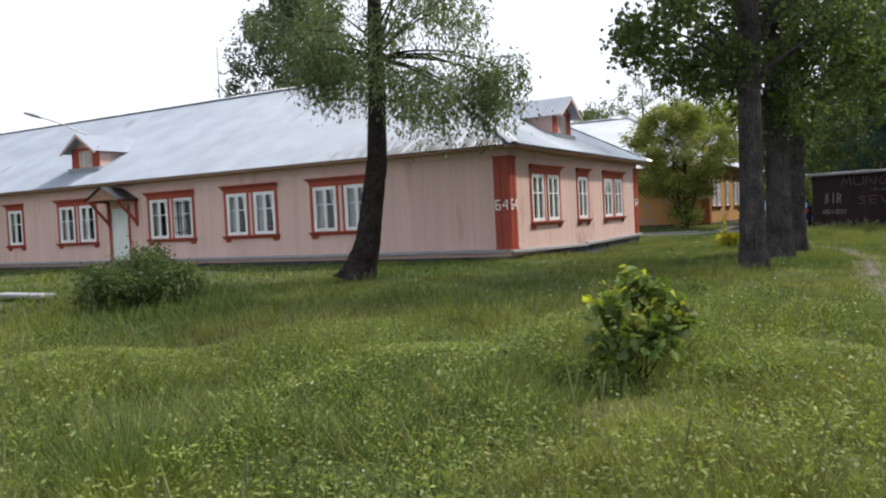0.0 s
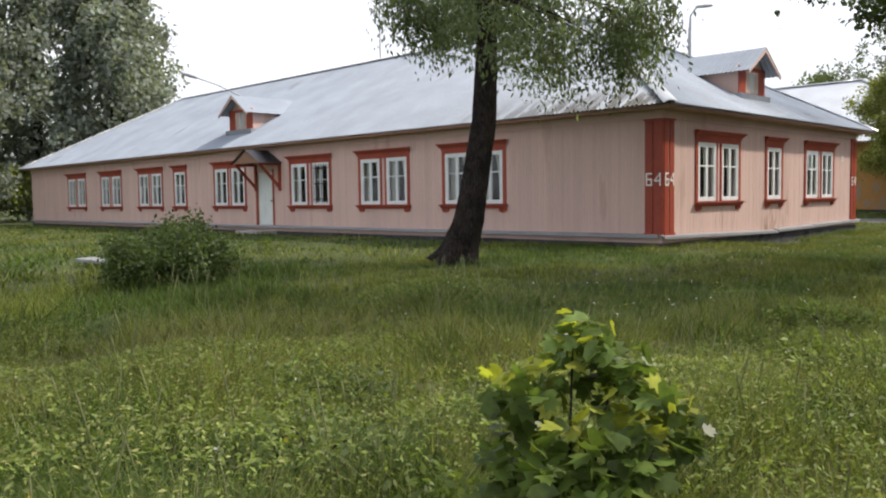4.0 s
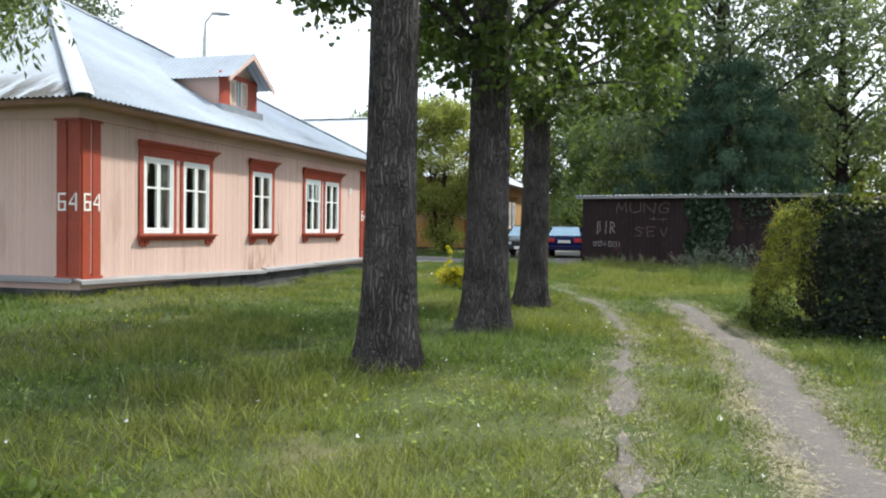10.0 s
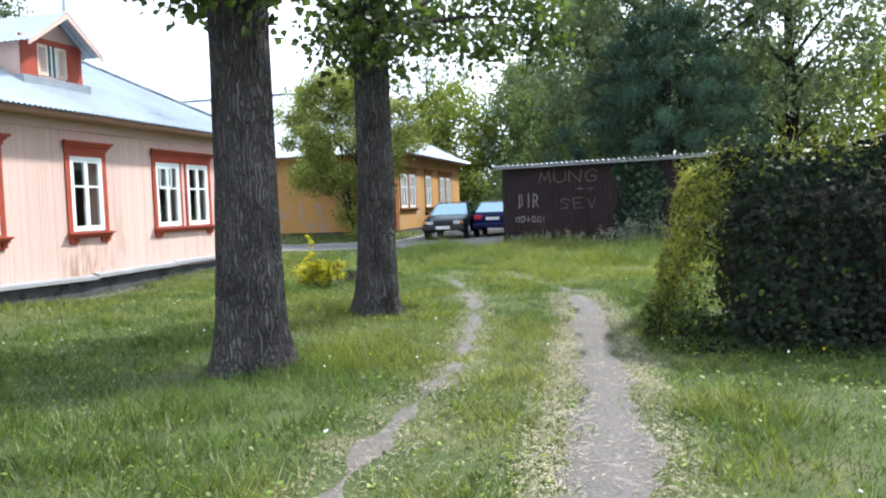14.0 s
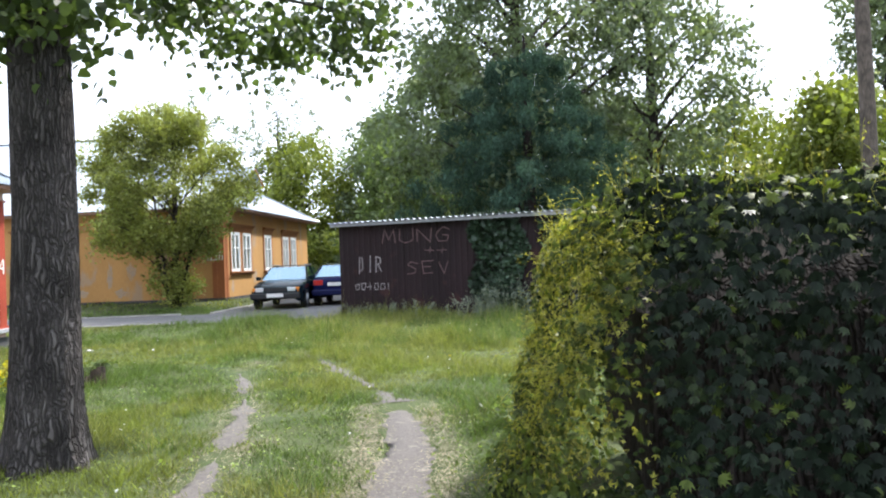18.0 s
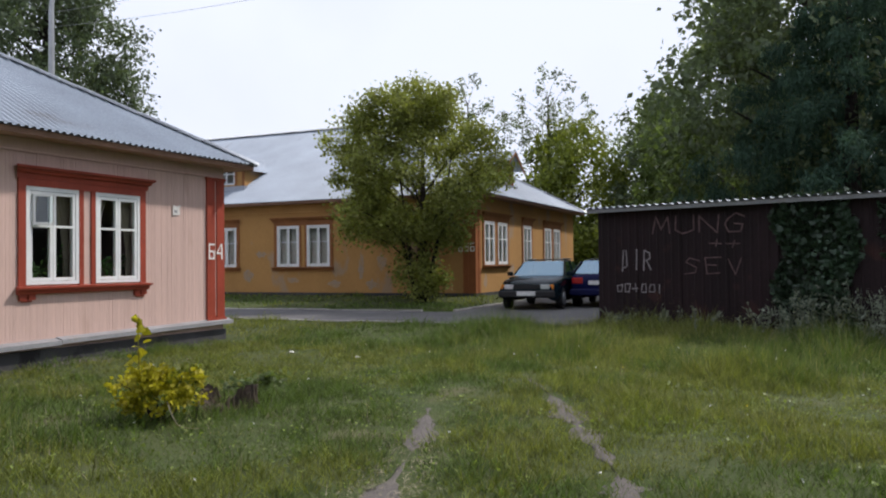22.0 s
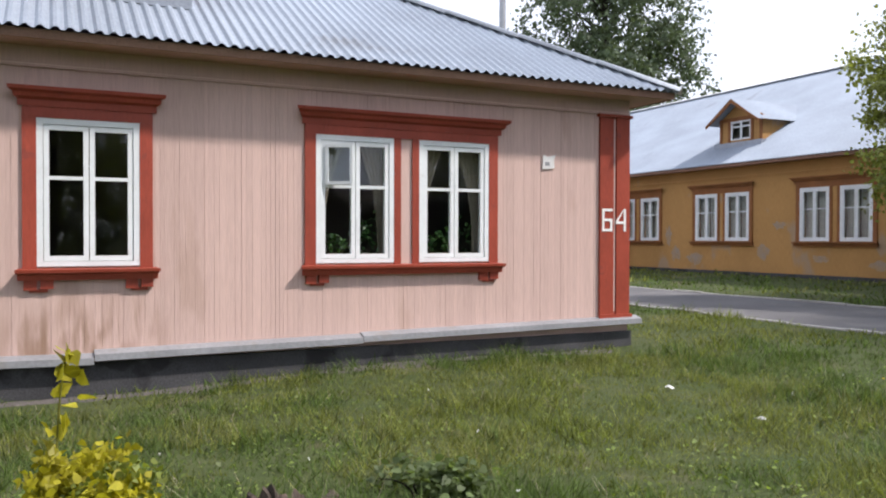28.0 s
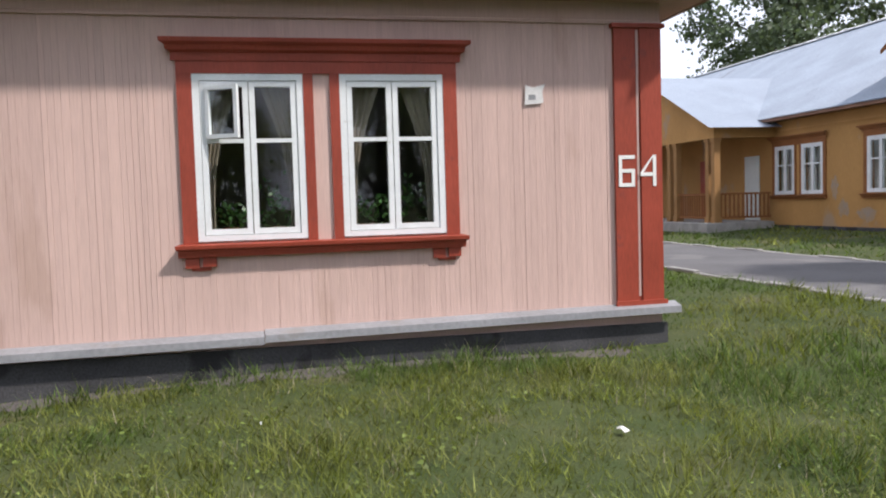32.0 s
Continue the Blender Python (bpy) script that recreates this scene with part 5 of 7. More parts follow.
# the three poplars beside the track
for i, (x, y, rt) in enumerate(((7.52, -4.95, 0.218), (7.54, -1.35, 0.265), (7.52, 2.22, 0.23))):
    r = random.Random(30 + i)
    cl = []
    for (cx, cy, cz), q in crown_clumps(5.2, 14.5, 3.3, 26, r, (0.8, 1.35)):
        along, across = 0.66 * cx + 0.75 * cy, 0.75 * cx - 0.66 * cy
        across = across * (0.8, 0.75, 0.5)[i] + (0.4, 0.5, 0.75)[i]
        cl.append(((0.66 * along + 0.75 * across, 0.75 * along - 0.66 * across, cz), q))
    low = [(2.0, -1.0, 4.5), (-1.6, -1.6, 4.8), (0.5, 2.2, 4.5), (-2.4, 0.6, 5.0), (1.6, 1.9, 4.8), (-0.8, -2.2, 5.1)]
    low += [(0.35, -0.3, 3.7), (-0.4, 0.3, 3.9)] if i else [(-0.3, -0.35, 4.4)]
    if i == 2:
        low += [(1.9, 3.0, 4.3), (0.8, 3.4, 4.3)]
    cl += [(c, (0.62, 0.62, 0.36)) for c in low]
    tree("poplar_tree", "tall poplar with deeply furrowed grey-brown bark beside the dirt track", (x, y),
         [(0, 0, 0), (0.02 * i, 0.02, 2), (0.06, -0.05, 5), (0.0, 0.05, 9), (0.05, 0.1, 14)], [rt * 1.14, rt * 1.0, rt * 0.92, rt * 0.72, 0.05], cl, 0.088, LEAF_P, BARK,
         per=720, twigs=26, spread=0.14, droop=0.4, hang=0.35, seed=40 + i, sides=84, flare=0.38, aspect=0.95, shape="heart", limb_low=0.26, furrow=0.055, rings=60, limb_r=0.07, rough=0.015)

# the leaning tree in front of the south face
r = random.Random(8)
cl = crown_clumps(6.2, 12.8, 3.3, 24, r, (0.7, 1.15), cx=1.0, cy=0.8)
for a, b, z in ((-1.4, 0, 5.7), (-1.2, -0.8, 5.6), (-1.1, 1.0, 5.5), (-0.6, 1.6, 5.5), (0.3, -1.8, 5.0), (1.2, -1.2, 4.7), (1.3, 1.2, 4.7), (2.2, -0.6, 4.5), (2.4, 0.8, 4.55), (3.0, 0, 4.8), (3.2, -0.4, 5.1), (3.1, 0.8, 5.2), (0.6, 2.0, 5.2), (-1.5, -0.5, 6.1), (0, 0, 5.7), (1.9, 0, 5.4), (2.9, 0.4, 5.5), (-1.2, 0.2, 5.6)):
    cl.append(((0.5 + 0.8 * a - 0.6 * b, 0.4 + 0.6 * a + 0.8 * b, z), (r.uniform(0.55, 0.95), r.uniform(0.55, 0.95), r.uniform(0.3, 0.6))))
tree("locust_tree", "leaning dark-trunked tree with fine drooping grey-green foliage", (-1.75, -5.35),
     [(0, 0, 0), (0.22, 0.19, 1), (0.35, 0.30, 2), (0.47, 0.41, 3), (0.53, 0.46, 4.5), (0.6, 0.5, 8), (0.7, 0.55, 12)], [0.36, 0.30, 0.27, 0.245, 0.215, 0.15, 0.04], cl, 0.125, LEAF_L, BARK_D,
     per=760, twigs=9, spread=0.17, droop=0.8, hang=0.95, seed=50, sides=48, flare=0.5, aspect=0.36, limb_low=0.46, furrow=0.05, rings=44, limb_r=0.05)

# bushy maple by the yellow house, several thin stems from one root
r = random.Random(9)
cl = []
for i in range(66):
    t = (i + 0.5) / 66
    z = 2.1 + 4.5 * t
    w = 3.4 * math.sin(math.pi * min(0.97, 0.16 + 0.78 * t)) ** 0.8
    a = i * 2.4 + r.uniform(-0.5, 0.5)
    d = w * math.sqrt(r.uniform(0.10, 1.0))
    q = r.uniform(0.45, 0.75)
    cl.append(((math.cos(a) * d - 0.3, math.sin(a) * d * 0.62, z - 0.12 * d), (q * 1.15, q, q * 0.5)))
cl += [((0.2, -0.3, 1.3), (0.55, 0.5, 0.5)), ((-0.45, 0.0, 1.1), (0.5, 0.5, 0.5)), ((0.1, -0.2, 0.55), (0.5, 0.45, 0.4)), ((0.5, 0.1, 0.9), (0.4, 0.4, 0.5))]
maple = tree("maple_tree", "bushy yellow-green maple standing before the yellow house", (-0.15, 22.5),
     [(0, 0, 0), (0.05, 0, 1.2), (0.1, 0.05, 3), (0.1, 0, 6)], [0.15, 0.12, 0.09, 0.02], cl, 0.10, LEAF_M, BARK_D, per=720, twigs=24, spread=0.14, droop=0.25, seed=60, shape="diamond", aspect=0.75, limb_low=0.12, flat=0.3, limb_r=0.022)
for dx, dy, tx, ty, tz in ((-0.12, 0.05, -1.5, 0.2, 4.6), (0.12, -0.05, 1.2, -0.3, 4.4), (-0.05, -0.12, -0.5, -0.6, 5.2)):
    tube("stem", limb_path((dx, dy, 0), (tx, ty, tz), np.random.default_rng(int(tz * 10)), 0.06, 9), np.linspace(0.075, 0.012, 9), BARK_D, maple, 8, 0.06, 3)

# dark spruce-like tree and taller trees behind the garage
r = random.Random(12)
cl = []
for k in range(8):
    z = 2.2 + k * 0.9
    w = 5.2 * (1 - k / 9.0) ** 0.75
    m = 9 if k < 6 else 6
    for j in range(m):
        a = j * 2 * math.pi / m + k * 0.4 + r.uniform(-0.2, 0.2)
        L = w * r.uniform(0.75, 1.1)
        for s, q in ((0.45, 0.55), (0.75, 0.5), (1.0, 0.36)):
            cl.append(((math.cos(a) * L * s, math.sin(a) * L * s, z - 0.55 * s * s * L * 0.3 + r.uniform(-0.1, 0.1)), (q * (0.5 + 0.13 * w), q * (0.5 + 0.13 * w), 0.17)))
tree("spruce_tree", "broad dark blue-green conifer with drooping boughs behind the garage", (11.8, 25.6), [(0, 0, 0), (0, 0, 3), (0, 0, 9.4)], [0.3, 0.24, 0.04], cl, 0.17, LEAF_S, BARK_D, per=290, twigs=9, spread=0.10, droop=0.9, hang=0.45, seed=70, aspect=0.22, limbs=False)


def big_tree(name, label, x, y, h, rad, leafmat, seed, z0=None, leaf=0.24, n=20, per=520, bark=BARK_D, twigs=26, shape=1.0):
    r = random.Random(seed)
    z0 = z0 if z0 is not None else h * 0.25
    q = rad * 0.34
    cl = crown_clumps(z0, h - q * 0.5, rad, n, r, (q * 0.8, q * 1.3), shape)
    return tree(name, label, (x, y), [(0, 0, 0), (0.1, 0, h * 0.3), (0, 0.1, h * 0.6), (0, 0, h * 0.95)], [h * 0.022, h * 0.018, h * 0.012, 0.03], cl, leaf, leafmat, bark, per=per, twigs=twigs, spread=leaf * 1.1, droop=0.35, seed=seed, sides=8)


big_tree("ash_tree", "tall grey-green tree with airy crown behind the garage", 11.6, 29.5, 18, 6.2, LEAF_W, 80, 4, 0.24, 44, 640)
big_tree("ash_tree", "green broadleaf tree shading the parked cars and the yellow house", 8.6, 34.5, 12, 4.2, LEAF_B, 82, 2.2, 0.24, 30, 480)
big_tree("ash_tree", "tall grey-green tree with airy crown behind the garage", 17.5, 33.0, 16, 4.5, LEAF_W, 81, 5, 0.26, 22, 520)
WOODS = [(-3, 50, 10, 4, 2), (2.5, 52, 12, 4.2, 1), (4.5, 44, 9, 3.2, 0), (8, 50, 11, 4.2, 0), (1, 60, 13, 5, 0), (12, 54, 12, 4.5, 1), (18, 48, 11, 4.5, 0), (24, 44, 10, 4.5, 2), (24, 30, 8, 3.5, 2), (29, 36, 15, 4.0, 1), (31, 26, 10, 4, 2), (36, 40, 13, 5, 0), (-16, 54, 11, 4.5, 0), (6, 62, 13, 5, 0), (20, 60, 14, 5.5, 0), (34, 15, 10, 4.5, 0), (30, 6, 9, 4, 2)]
for i, (x, y, h, rad, k) in enumerate(WOODS):
    big_tree("deciduous_tree", ("green broadleaf tree in the wood behind the yard", "grey-green broadleaf tree in the wood behind the yard", "light yellow-green broadleaf tree behind the yard")[k], x, y, h, rad, (LEAF_B, LEAF_W, LEAF_Y)[k], 100 + i, h * 0.16, 0.30, 20, 420)
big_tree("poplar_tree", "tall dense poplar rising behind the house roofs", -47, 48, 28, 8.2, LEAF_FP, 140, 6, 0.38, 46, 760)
# Last two pines are added out of view, to shade the south wall.
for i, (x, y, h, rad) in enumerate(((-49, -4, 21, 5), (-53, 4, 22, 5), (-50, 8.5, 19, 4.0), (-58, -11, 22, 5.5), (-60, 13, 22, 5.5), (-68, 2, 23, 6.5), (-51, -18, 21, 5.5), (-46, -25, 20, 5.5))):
    big_tree("pine_tree", "tall pine of the far row, paled for haze, last two added for shade", x, y, h, rad, LEAF_F, 150 + i, h * 0.06, 0.40, 34, 620)
# thin-crowned poplars with upright twigs behind the yellow roof
for i, (x, y, h, rad) in enumerate(((-9.5, 49, 13.0, 3.2), (-5.0, 52, 13.5, 3.4), (-14, 53, 11.5, 3.0))):
    r = random.Random(170 + i)
    cl = []
    for k in range(15):
        a, q, top = k * 2.4, rad * math.sqrt((k + 0.5) / 15), h * (1 - 0.25 * k / 15) * r.uniform(0.9, 1.02)
        for j in range(5):
            t = j / 4
            z = h * 0.35 + (top - h * 0.35) * t
            cl.append(((math.cos(a) * q * (0.35 + 0.65 * t), math.sin(a) * q * (0.35 + 0.65 * t), z), (0.34, 0.34, 0.55)))
    tree("poplar_tree", "thin-crowned poplar with upright leafy twigs behind the yellow roof", (x, y), [(0, 0, 0), (0, 0, h * 0.5), (0, 0, h * 0.9)], [0.25, 0.16, 0.03], cl, 0.2, LEAF_W, BARK_D, per=55, twigs=9, spread=0.14, droop=0.1, seed=170 + i, sides=8, limb_r=0.03)
# undergrowth that closes the view under the trees
for i, (x, y, w, h) in enumerate(((0, 47, 6, 3.5), (7, 46, 5, 3.2), (13, 40, 6, 3.0), (20, 38, 6, 3.5), (26, 34, 5, 4), (29, 20, 6, 3), (-55, 3, 9, 4), (-50, 15, 8, 4), (-8, 48, 8, 3), (9, 34, 4, 3.0), (4.0, 40.5, 2.4, 3.6))):
    r = np.random.default_rng(200 + i)
    root = empty("bush", (x, y, gz(x, y)))
    cl = [((r.uniform(-w, w) * 0.7, r.uniform(-2, 2), r.uniform(0.2, 0.7) * h), (1.3, 1.2, h * 0.3)) for _ in range(14)]
    leaf_mesh("foliage", clump_points([(np.array(c), np.array(q)) for c, q in cl], 420, 26, 0.25, r), 0.26, LEAF_B if i % 3 else LEAF_Y, root, 200 + i)
    tagged(root, "dense green undergrowth at the edge of the wood", "bush")

# ---- hedge of creeper ----
HX0, HX1, HY0, HY1, HH = 11.38, 17.0, -0.35, 3.0, 1.86


def hedge():
    """A mound of creeper over an old frame: round-shouldered, its long face's shade deepened in the leaf colour,
    yellow-green on the crest and the end.
    """
    rng = np.random.default_rng(5)
    zg = gz(12, 0)
    root = empty("creeper_hedge", ((HX0 + HX1) / 2, (HY0 + HY1) / 2, zg))
    mid, ext = np.array([(HX0 + HX1) / 2, (HY0 + HY1) / 2, HH / 2 - 0.5]), np.array([(HX1 - HX0) / 2, (HY1 - HY0) / 2, HH / 2 + 0.5])
    off = np.array([(HX0 + HX1) / 2, (HY0 + HY1) / 2, 0.0])
    bm = bmesh.new()
    add_box(bm, tuple(np.array([HX0 + 0.42, HY0 + 0.42, 0.0]) - off), tuple(np.array([HX1 - 0.3, HY1 - 0.3, HH - 0.42]) - off))
    part("stem_core", bm, BARK_D, root, "dark tangle of stems inside", bevel=0.25)

    def surface(n, face):
        """Points and outward normals on one side of the mound."""
        p = rng.uniform(-1, 1, (n, 3))
        axis, sign = {"s": (1, -1), "n": (1, 1), "w": (0, -1), "t": (2, 1)}[face]
        p[:, axis] = sign
        p = p * ext
        round_ = 0.62
        q = np.clip(p, -(ext - round_), ext - round_)
        nrm = p - q
        nrm /= np.linalg.norm(nrm, axis=1)[:, None]
        w = q + nrm * round_ + mid
        lump = 0.10 * np.sin(w[:, 0] * 2.3 + 1.2 * np.sin(w[:, 2] * 2)) * np.sin(w[:, 2] * 3.1 + w[:, 1] * 2) + 0.07 * np.sin(w[:, 0] * 5.1 + w[:, 1] * 4.3) * np.sin(w[:, 2] * 6.0 + 1)
        lump = lump + 0.12 * sstep(1.0, 3.0, w[:, 0] - HX0) * (nrm[:, 2] > 0.5) + 0.10 * sstep(0.9, 0.1, w[:, 2]) * (nrm[:, 2] < 0.4) + 0.22 * sstep(1.3, 0.3, w[:, 2]) * sstep(0.3, 0.8, -nrm[:, 0])
        w = w + nrm * (lump - np.abs(rng.standard_normal(n)) * 0.075)[:, None]
        keep = w[:, 2] > 0.03
        return w[keep] - off, nrm[keep]

    pts, nrm = zip(*[surface(n, face) for face, n in (("s", 14000), ("w", 15000), ("t", 12000), ("n", 2600))])
    pts, nrm = np.concatenate(pts), np.concatenate(nrm)
    u = rng.uniform(0, 1, len(pts))
    # Shade-toned leaves go mainly to the long face, away from end and crest.
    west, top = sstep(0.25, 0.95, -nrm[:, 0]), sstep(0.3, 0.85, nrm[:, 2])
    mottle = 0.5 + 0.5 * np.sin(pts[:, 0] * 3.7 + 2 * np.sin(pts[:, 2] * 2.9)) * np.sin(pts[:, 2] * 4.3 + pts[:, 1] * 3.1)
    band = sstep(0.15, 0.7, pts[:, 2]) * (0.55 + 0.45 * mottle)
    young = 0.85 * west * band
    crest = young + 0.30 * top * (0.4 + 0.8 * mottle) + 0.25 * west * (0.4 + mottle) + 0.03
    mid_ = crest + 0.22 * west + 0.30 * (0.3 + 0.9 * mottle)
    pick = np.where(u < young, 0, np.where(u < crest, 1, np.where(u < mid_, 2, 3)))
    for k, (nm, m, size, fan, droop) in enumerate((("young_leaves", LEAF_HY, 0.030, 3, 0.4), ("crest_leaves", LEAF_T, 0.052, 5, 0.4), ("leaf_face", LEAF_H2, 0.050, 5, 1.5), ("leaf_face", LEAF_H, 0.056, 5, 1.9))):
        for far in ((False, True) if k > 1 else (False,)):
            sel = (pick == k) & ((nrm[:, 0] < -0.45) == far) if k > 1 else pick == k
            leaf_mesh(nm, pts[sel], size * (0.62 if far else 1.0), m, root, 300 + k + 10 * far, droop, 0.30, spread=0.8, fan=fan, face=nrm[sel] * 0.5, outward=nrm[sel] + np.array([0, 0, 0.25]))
    # thin yellow tendrils that hang out of the end and the crest
    V, F, o, leafy = [], [], 0, []
    base, out = surface(420, "w")
    base2, out2 = surface(170, "t")
    base3, out3 = surface(60, "s")
    for k, (a, d) in enumerate(zip(np.concatenate([base, base2, base3]), np.concatenate([out, out2, out3]))):
        if k < len(base) and rng.uniform() > 0.35 + 0.65 * sstep(0.3, 0.9, a[2]):
            continue
        b = a + d * rng.uniform(0.06, 0.18) + rng.normal(0, 0.06, 3) + np.array([0, 0, -0.03 if d[2] < 0.5 else 0.03])
        lp = limb_path(a - d * 0.05, b, rng, 0.12, 6)
        v, f = tube_arrays(lp, np.linspace(0.0022, 0.001, 6), 3)
        V.append(v), F.append(f + o)
        o += len(v)
        leafy.append(np.repeat(lp[1:], 3, 0) + rng.normal(0, 0.014, (15, 3)))
    tagged(arrays("tendril_growth", np.concatenate(V), np.concatenate(F), LEAF_HY, root), "thin yellow-green tendrils", kind="stuff")
    leaf_mesh("tendril_leaves", np.concatenate(leafy), 0.016, LEAF_HY, root, 701, 0.2, 0.5)
    tagged(root, "hedge of dark creeper leaves, shade deepened in their colour, with yellow-green young shoots", "hedge")


hedge()

# ---- garage ----
GA, GB = Vector((6.6, 17.3, 0)), Vector((14.6, 14.9, 0))
GU = (GB - GA).normalized()
GN = Vector((GU.y, -GU.x, 0))
GL = (GB - GA).length


def GF(u, v, z):
    q = GA + GU * u + GN * v
    return (q.x, q.y, z)


gar = empty("garage", (GA + GB) / 2)
gar.matrix_world = Matrix.Identity(4)
GZ0, GZ1 = 0.10, 2.55
bm = bmesh.new()
add_box(bm, (0, -4.5, GZ0), (GL, 0, GZ1), GF)
part("wall", bm, MAROON, gar)
u, n = 0.0, 0
while u < GL - 0.05:
    w = 0.94
    bm = bmesh.new()
    b = min(u + w, GL)
    outline = [(u + 0.012, 0.0), (u + 0.012, 0.018)]
    for q in np.arange(u + 0.09, b - 0.06, 0.155):
        outline += [(q, 0.018), (q + 0.012, 0.030), (q + 0.045, 0.030), (q + 0.057, 0.018)]
    outline += [(b - 0.012, 0.018), (b - 0.012, 0.0)]
    lo, hi = [[bm.verts.new(GF(x, v, z)) for x, v in outline] for z in (GZ0, GZ1 - 0.02)]
    for i in range(len(outline) - 1):
        bm.faces.new((lo[i], lo[i + 1], hi[i + 1], hi[i]))
    part("sheet_panel", bm, MAROON, gar)
    u += w
bm = bmesh.new()
corrugated(bm, GF(-0.18, 0.28, 2.60), GF(GL + 0.1, 0.28, 2.60), GF(-0.18, -4.7, 2.48), GF(GL + 0.1, -4.7, 2.48), 0.022, 0.16)
part("roof", bm, ROOF, gar, "pale corrugated roof sheets")
bm = bmesh.new()
add_box(bm, (-0.15, 0.19, 2.50), (GL + 0.05, 0.22, 2.575), GF)
part("fascia", bm, DRIP, gar)
tagged(gar, "dark maroon sheet-metal garage with faded graffiti and a corrugated roof", "garage")

# ivy, graffiti and weeds at the garage
rng = np.random.default_rng(77)
n = 3600
iu, iz = rng.uniform(3.55, 5.2, n), rng.uniform(0.15, 2.66, n)
keep = (iu > 3.72 + 0.10 * np.sin(iz * 5)) & (iu < 5.05 + 0.12 * np.sin(iz * 4 + 1))
iu, iz = iu[keep], iz[keep]
m2 = 500
iu = np.concatenate([iu, rng.uniform(5.4, 8.3, m2)])
iz = np.concatenate([iz, 2.62 - np.abs(rng.normal(0, 0.5, m2))])
pts = np.array([GF(a, 0.03 + abs(b), c) for a, b, c in zip(iu, rng.normal(0, 0.05, len(iu)), iz)])
ivy = empty("ivy")
leaf_mesh("foliage", pts, 0.085, LEAF_I, ivy, 78, 0.6, 0.5, fan=5, face=tuple(GN * 0.6))
for k in range(7):
    u = 3.9 + k * 0.17
    tube("vine_stem", [GF(u, 0.03, 0.12), GF(u + 0.06, 0.03, 0.9), GF(u - 0.05, 0.03, 1.8), GF(u + 0.04, 0.03, 2.5)], [0.014, 0.011, 0.008, 0.004], BARK_D, ivy, 5)
tagged(ivy, "dark green creeper climbing the maroon garage wall", "climbing plant")


def stroke(bm, pts, w, v, f):
    """A painted line through (u, z) points."""
    for (a, b), (c, d) in zip(pts, pts[1:]):
        L = math.hypot(c - a, d - b) or 1
        nx, nz = -(d - b) / L * w / 2, (c - a) / L * w / 2
        ex, ez = (c - a) / L * w * 0.4, (d - b) / L * w * 0.4
        q = [(a + nx - ex, b + nz - ez), (a - nx - ex, b - nz - ez), (c - nx + ex, d - nz + ez), (c + nx + ex, d + nz + ez)]
        bm.faces.new([bm.verts.new(f(x, v, z)) for x, z in q])


GLYPH = {
    "M": [[(0, 0), (0.15, 1), (0.5, 0.3), (0.85, 1), (1, 0)]], "U": [[(0, 1), (0, 0.25), (0.3, 0), (0.7, 0), (1, 0.25), (1, 1)]],
    "N": [[(0, 0), (0, 1), (1, 0), (1, 1)]], "G": [[(1, 0.85), (0.6, 1), (0.15, 0.8), (0, 0.4), (0.25, 0.05), (0.8, 0), (1, 0.4), (0.55, 0.42)]],
    "H": [[(0, 0), (0.05, 1)], [(0.0, 0.1), (0.5, 0.25), (0.45, 1)]], "I": [[(0.4, 0), (0.45, 1)]], "R": [[(0, 0), (0.05, 1), (0.7, 0.85), (0.65, 0.5), (0.05, 0.45)], [(0.3, 0.45), (0.9, 0)]],
    "S": [[(1, 0.9), (0.3, 1), (0.05, 0.7), (0.8, 0.4), (0.8, 0.1), (0, 0)]], "E": [[(1, 1), (0, 1), (0, 0), (1, 0)], [(0, 0.5), (0.7, 0.5)]], "V": [[(0, 1), (0.5, 0), (1, 1)]],
    "-": [[(0, 0.5), (1, 0.55)], [(0.5, 0.15), (0.6, 0.9)]], "o": [[(0.1, 0.1), (0.9, 0.1), (0.9, 0.9), (0.1, 0.8), (0.1, 0.1)]],
}
jr = random.Random(14)
for text, u, z, w, h, gap, lw, m in (("MUNG", 1.28, 2.02, 0.36, 0.33, 0.13, 0.03, GRAFF_D), ("HIR", 0.58, 1.30, 0.19, 0.42, 0.05, 0.03, GRAFF), ("oo-ooI", 0.45, 0.84, 0.12, 0.19, 0.06, 0.024, GRAFF), ("--", 2.45, 1.72, 0.25, 0.16, 0.08, 0.024, GRAFF_D), ("SEV", 1.95, 1.22, 0.28, 0.30, 0.14, 0.026, GRAFF_D)):
    x = u
    for ch in text:
        bm = bmesh.new()
        for line in GLYPH[ch]:
            stroke(bm, [(x + a * w + jr.uniform(-0.02, 0.02), z + b * h + jr.uniform(-0.025, 0.025)) for a, b in line], lw, 0.032, GF)
        x += w + gap
        part("graffiti_letter", bm, m, gar, "hand-painted faded graffiti stroke")


def weed(name, label, x, y, h, n, material, leaf, seed, spread=0.25, category="weed"):
    """A stand of upright stems with small leaves."""
    r = np.random.default_rng(seed)
    root = empty(name, (x, y, gz(x, y)))
    pts = []
    for k in range(n):
        a = np.array([*r.normal(0, spread, 2), 0.0])
        b = a + np.array([*r.normal(0, 0.12, 2), h * r.uniform(0.6, 1.1)])
        tube("stem", limb_path(a, b, r, 0.0, 5), np.linspace(0.006, 0.002, 5), material, root, 4)
        t = r.uniform(0.1, 1, 16)[:, None]
        pts.append(a + (b - a) * t + r.normal(0, 0.02, (16, 3)))
    leaf_mesh("foliage", np.concatenate(pts), leaf, material, root, seed, 0.0, 0.3)
    return tagged(root, label, category)


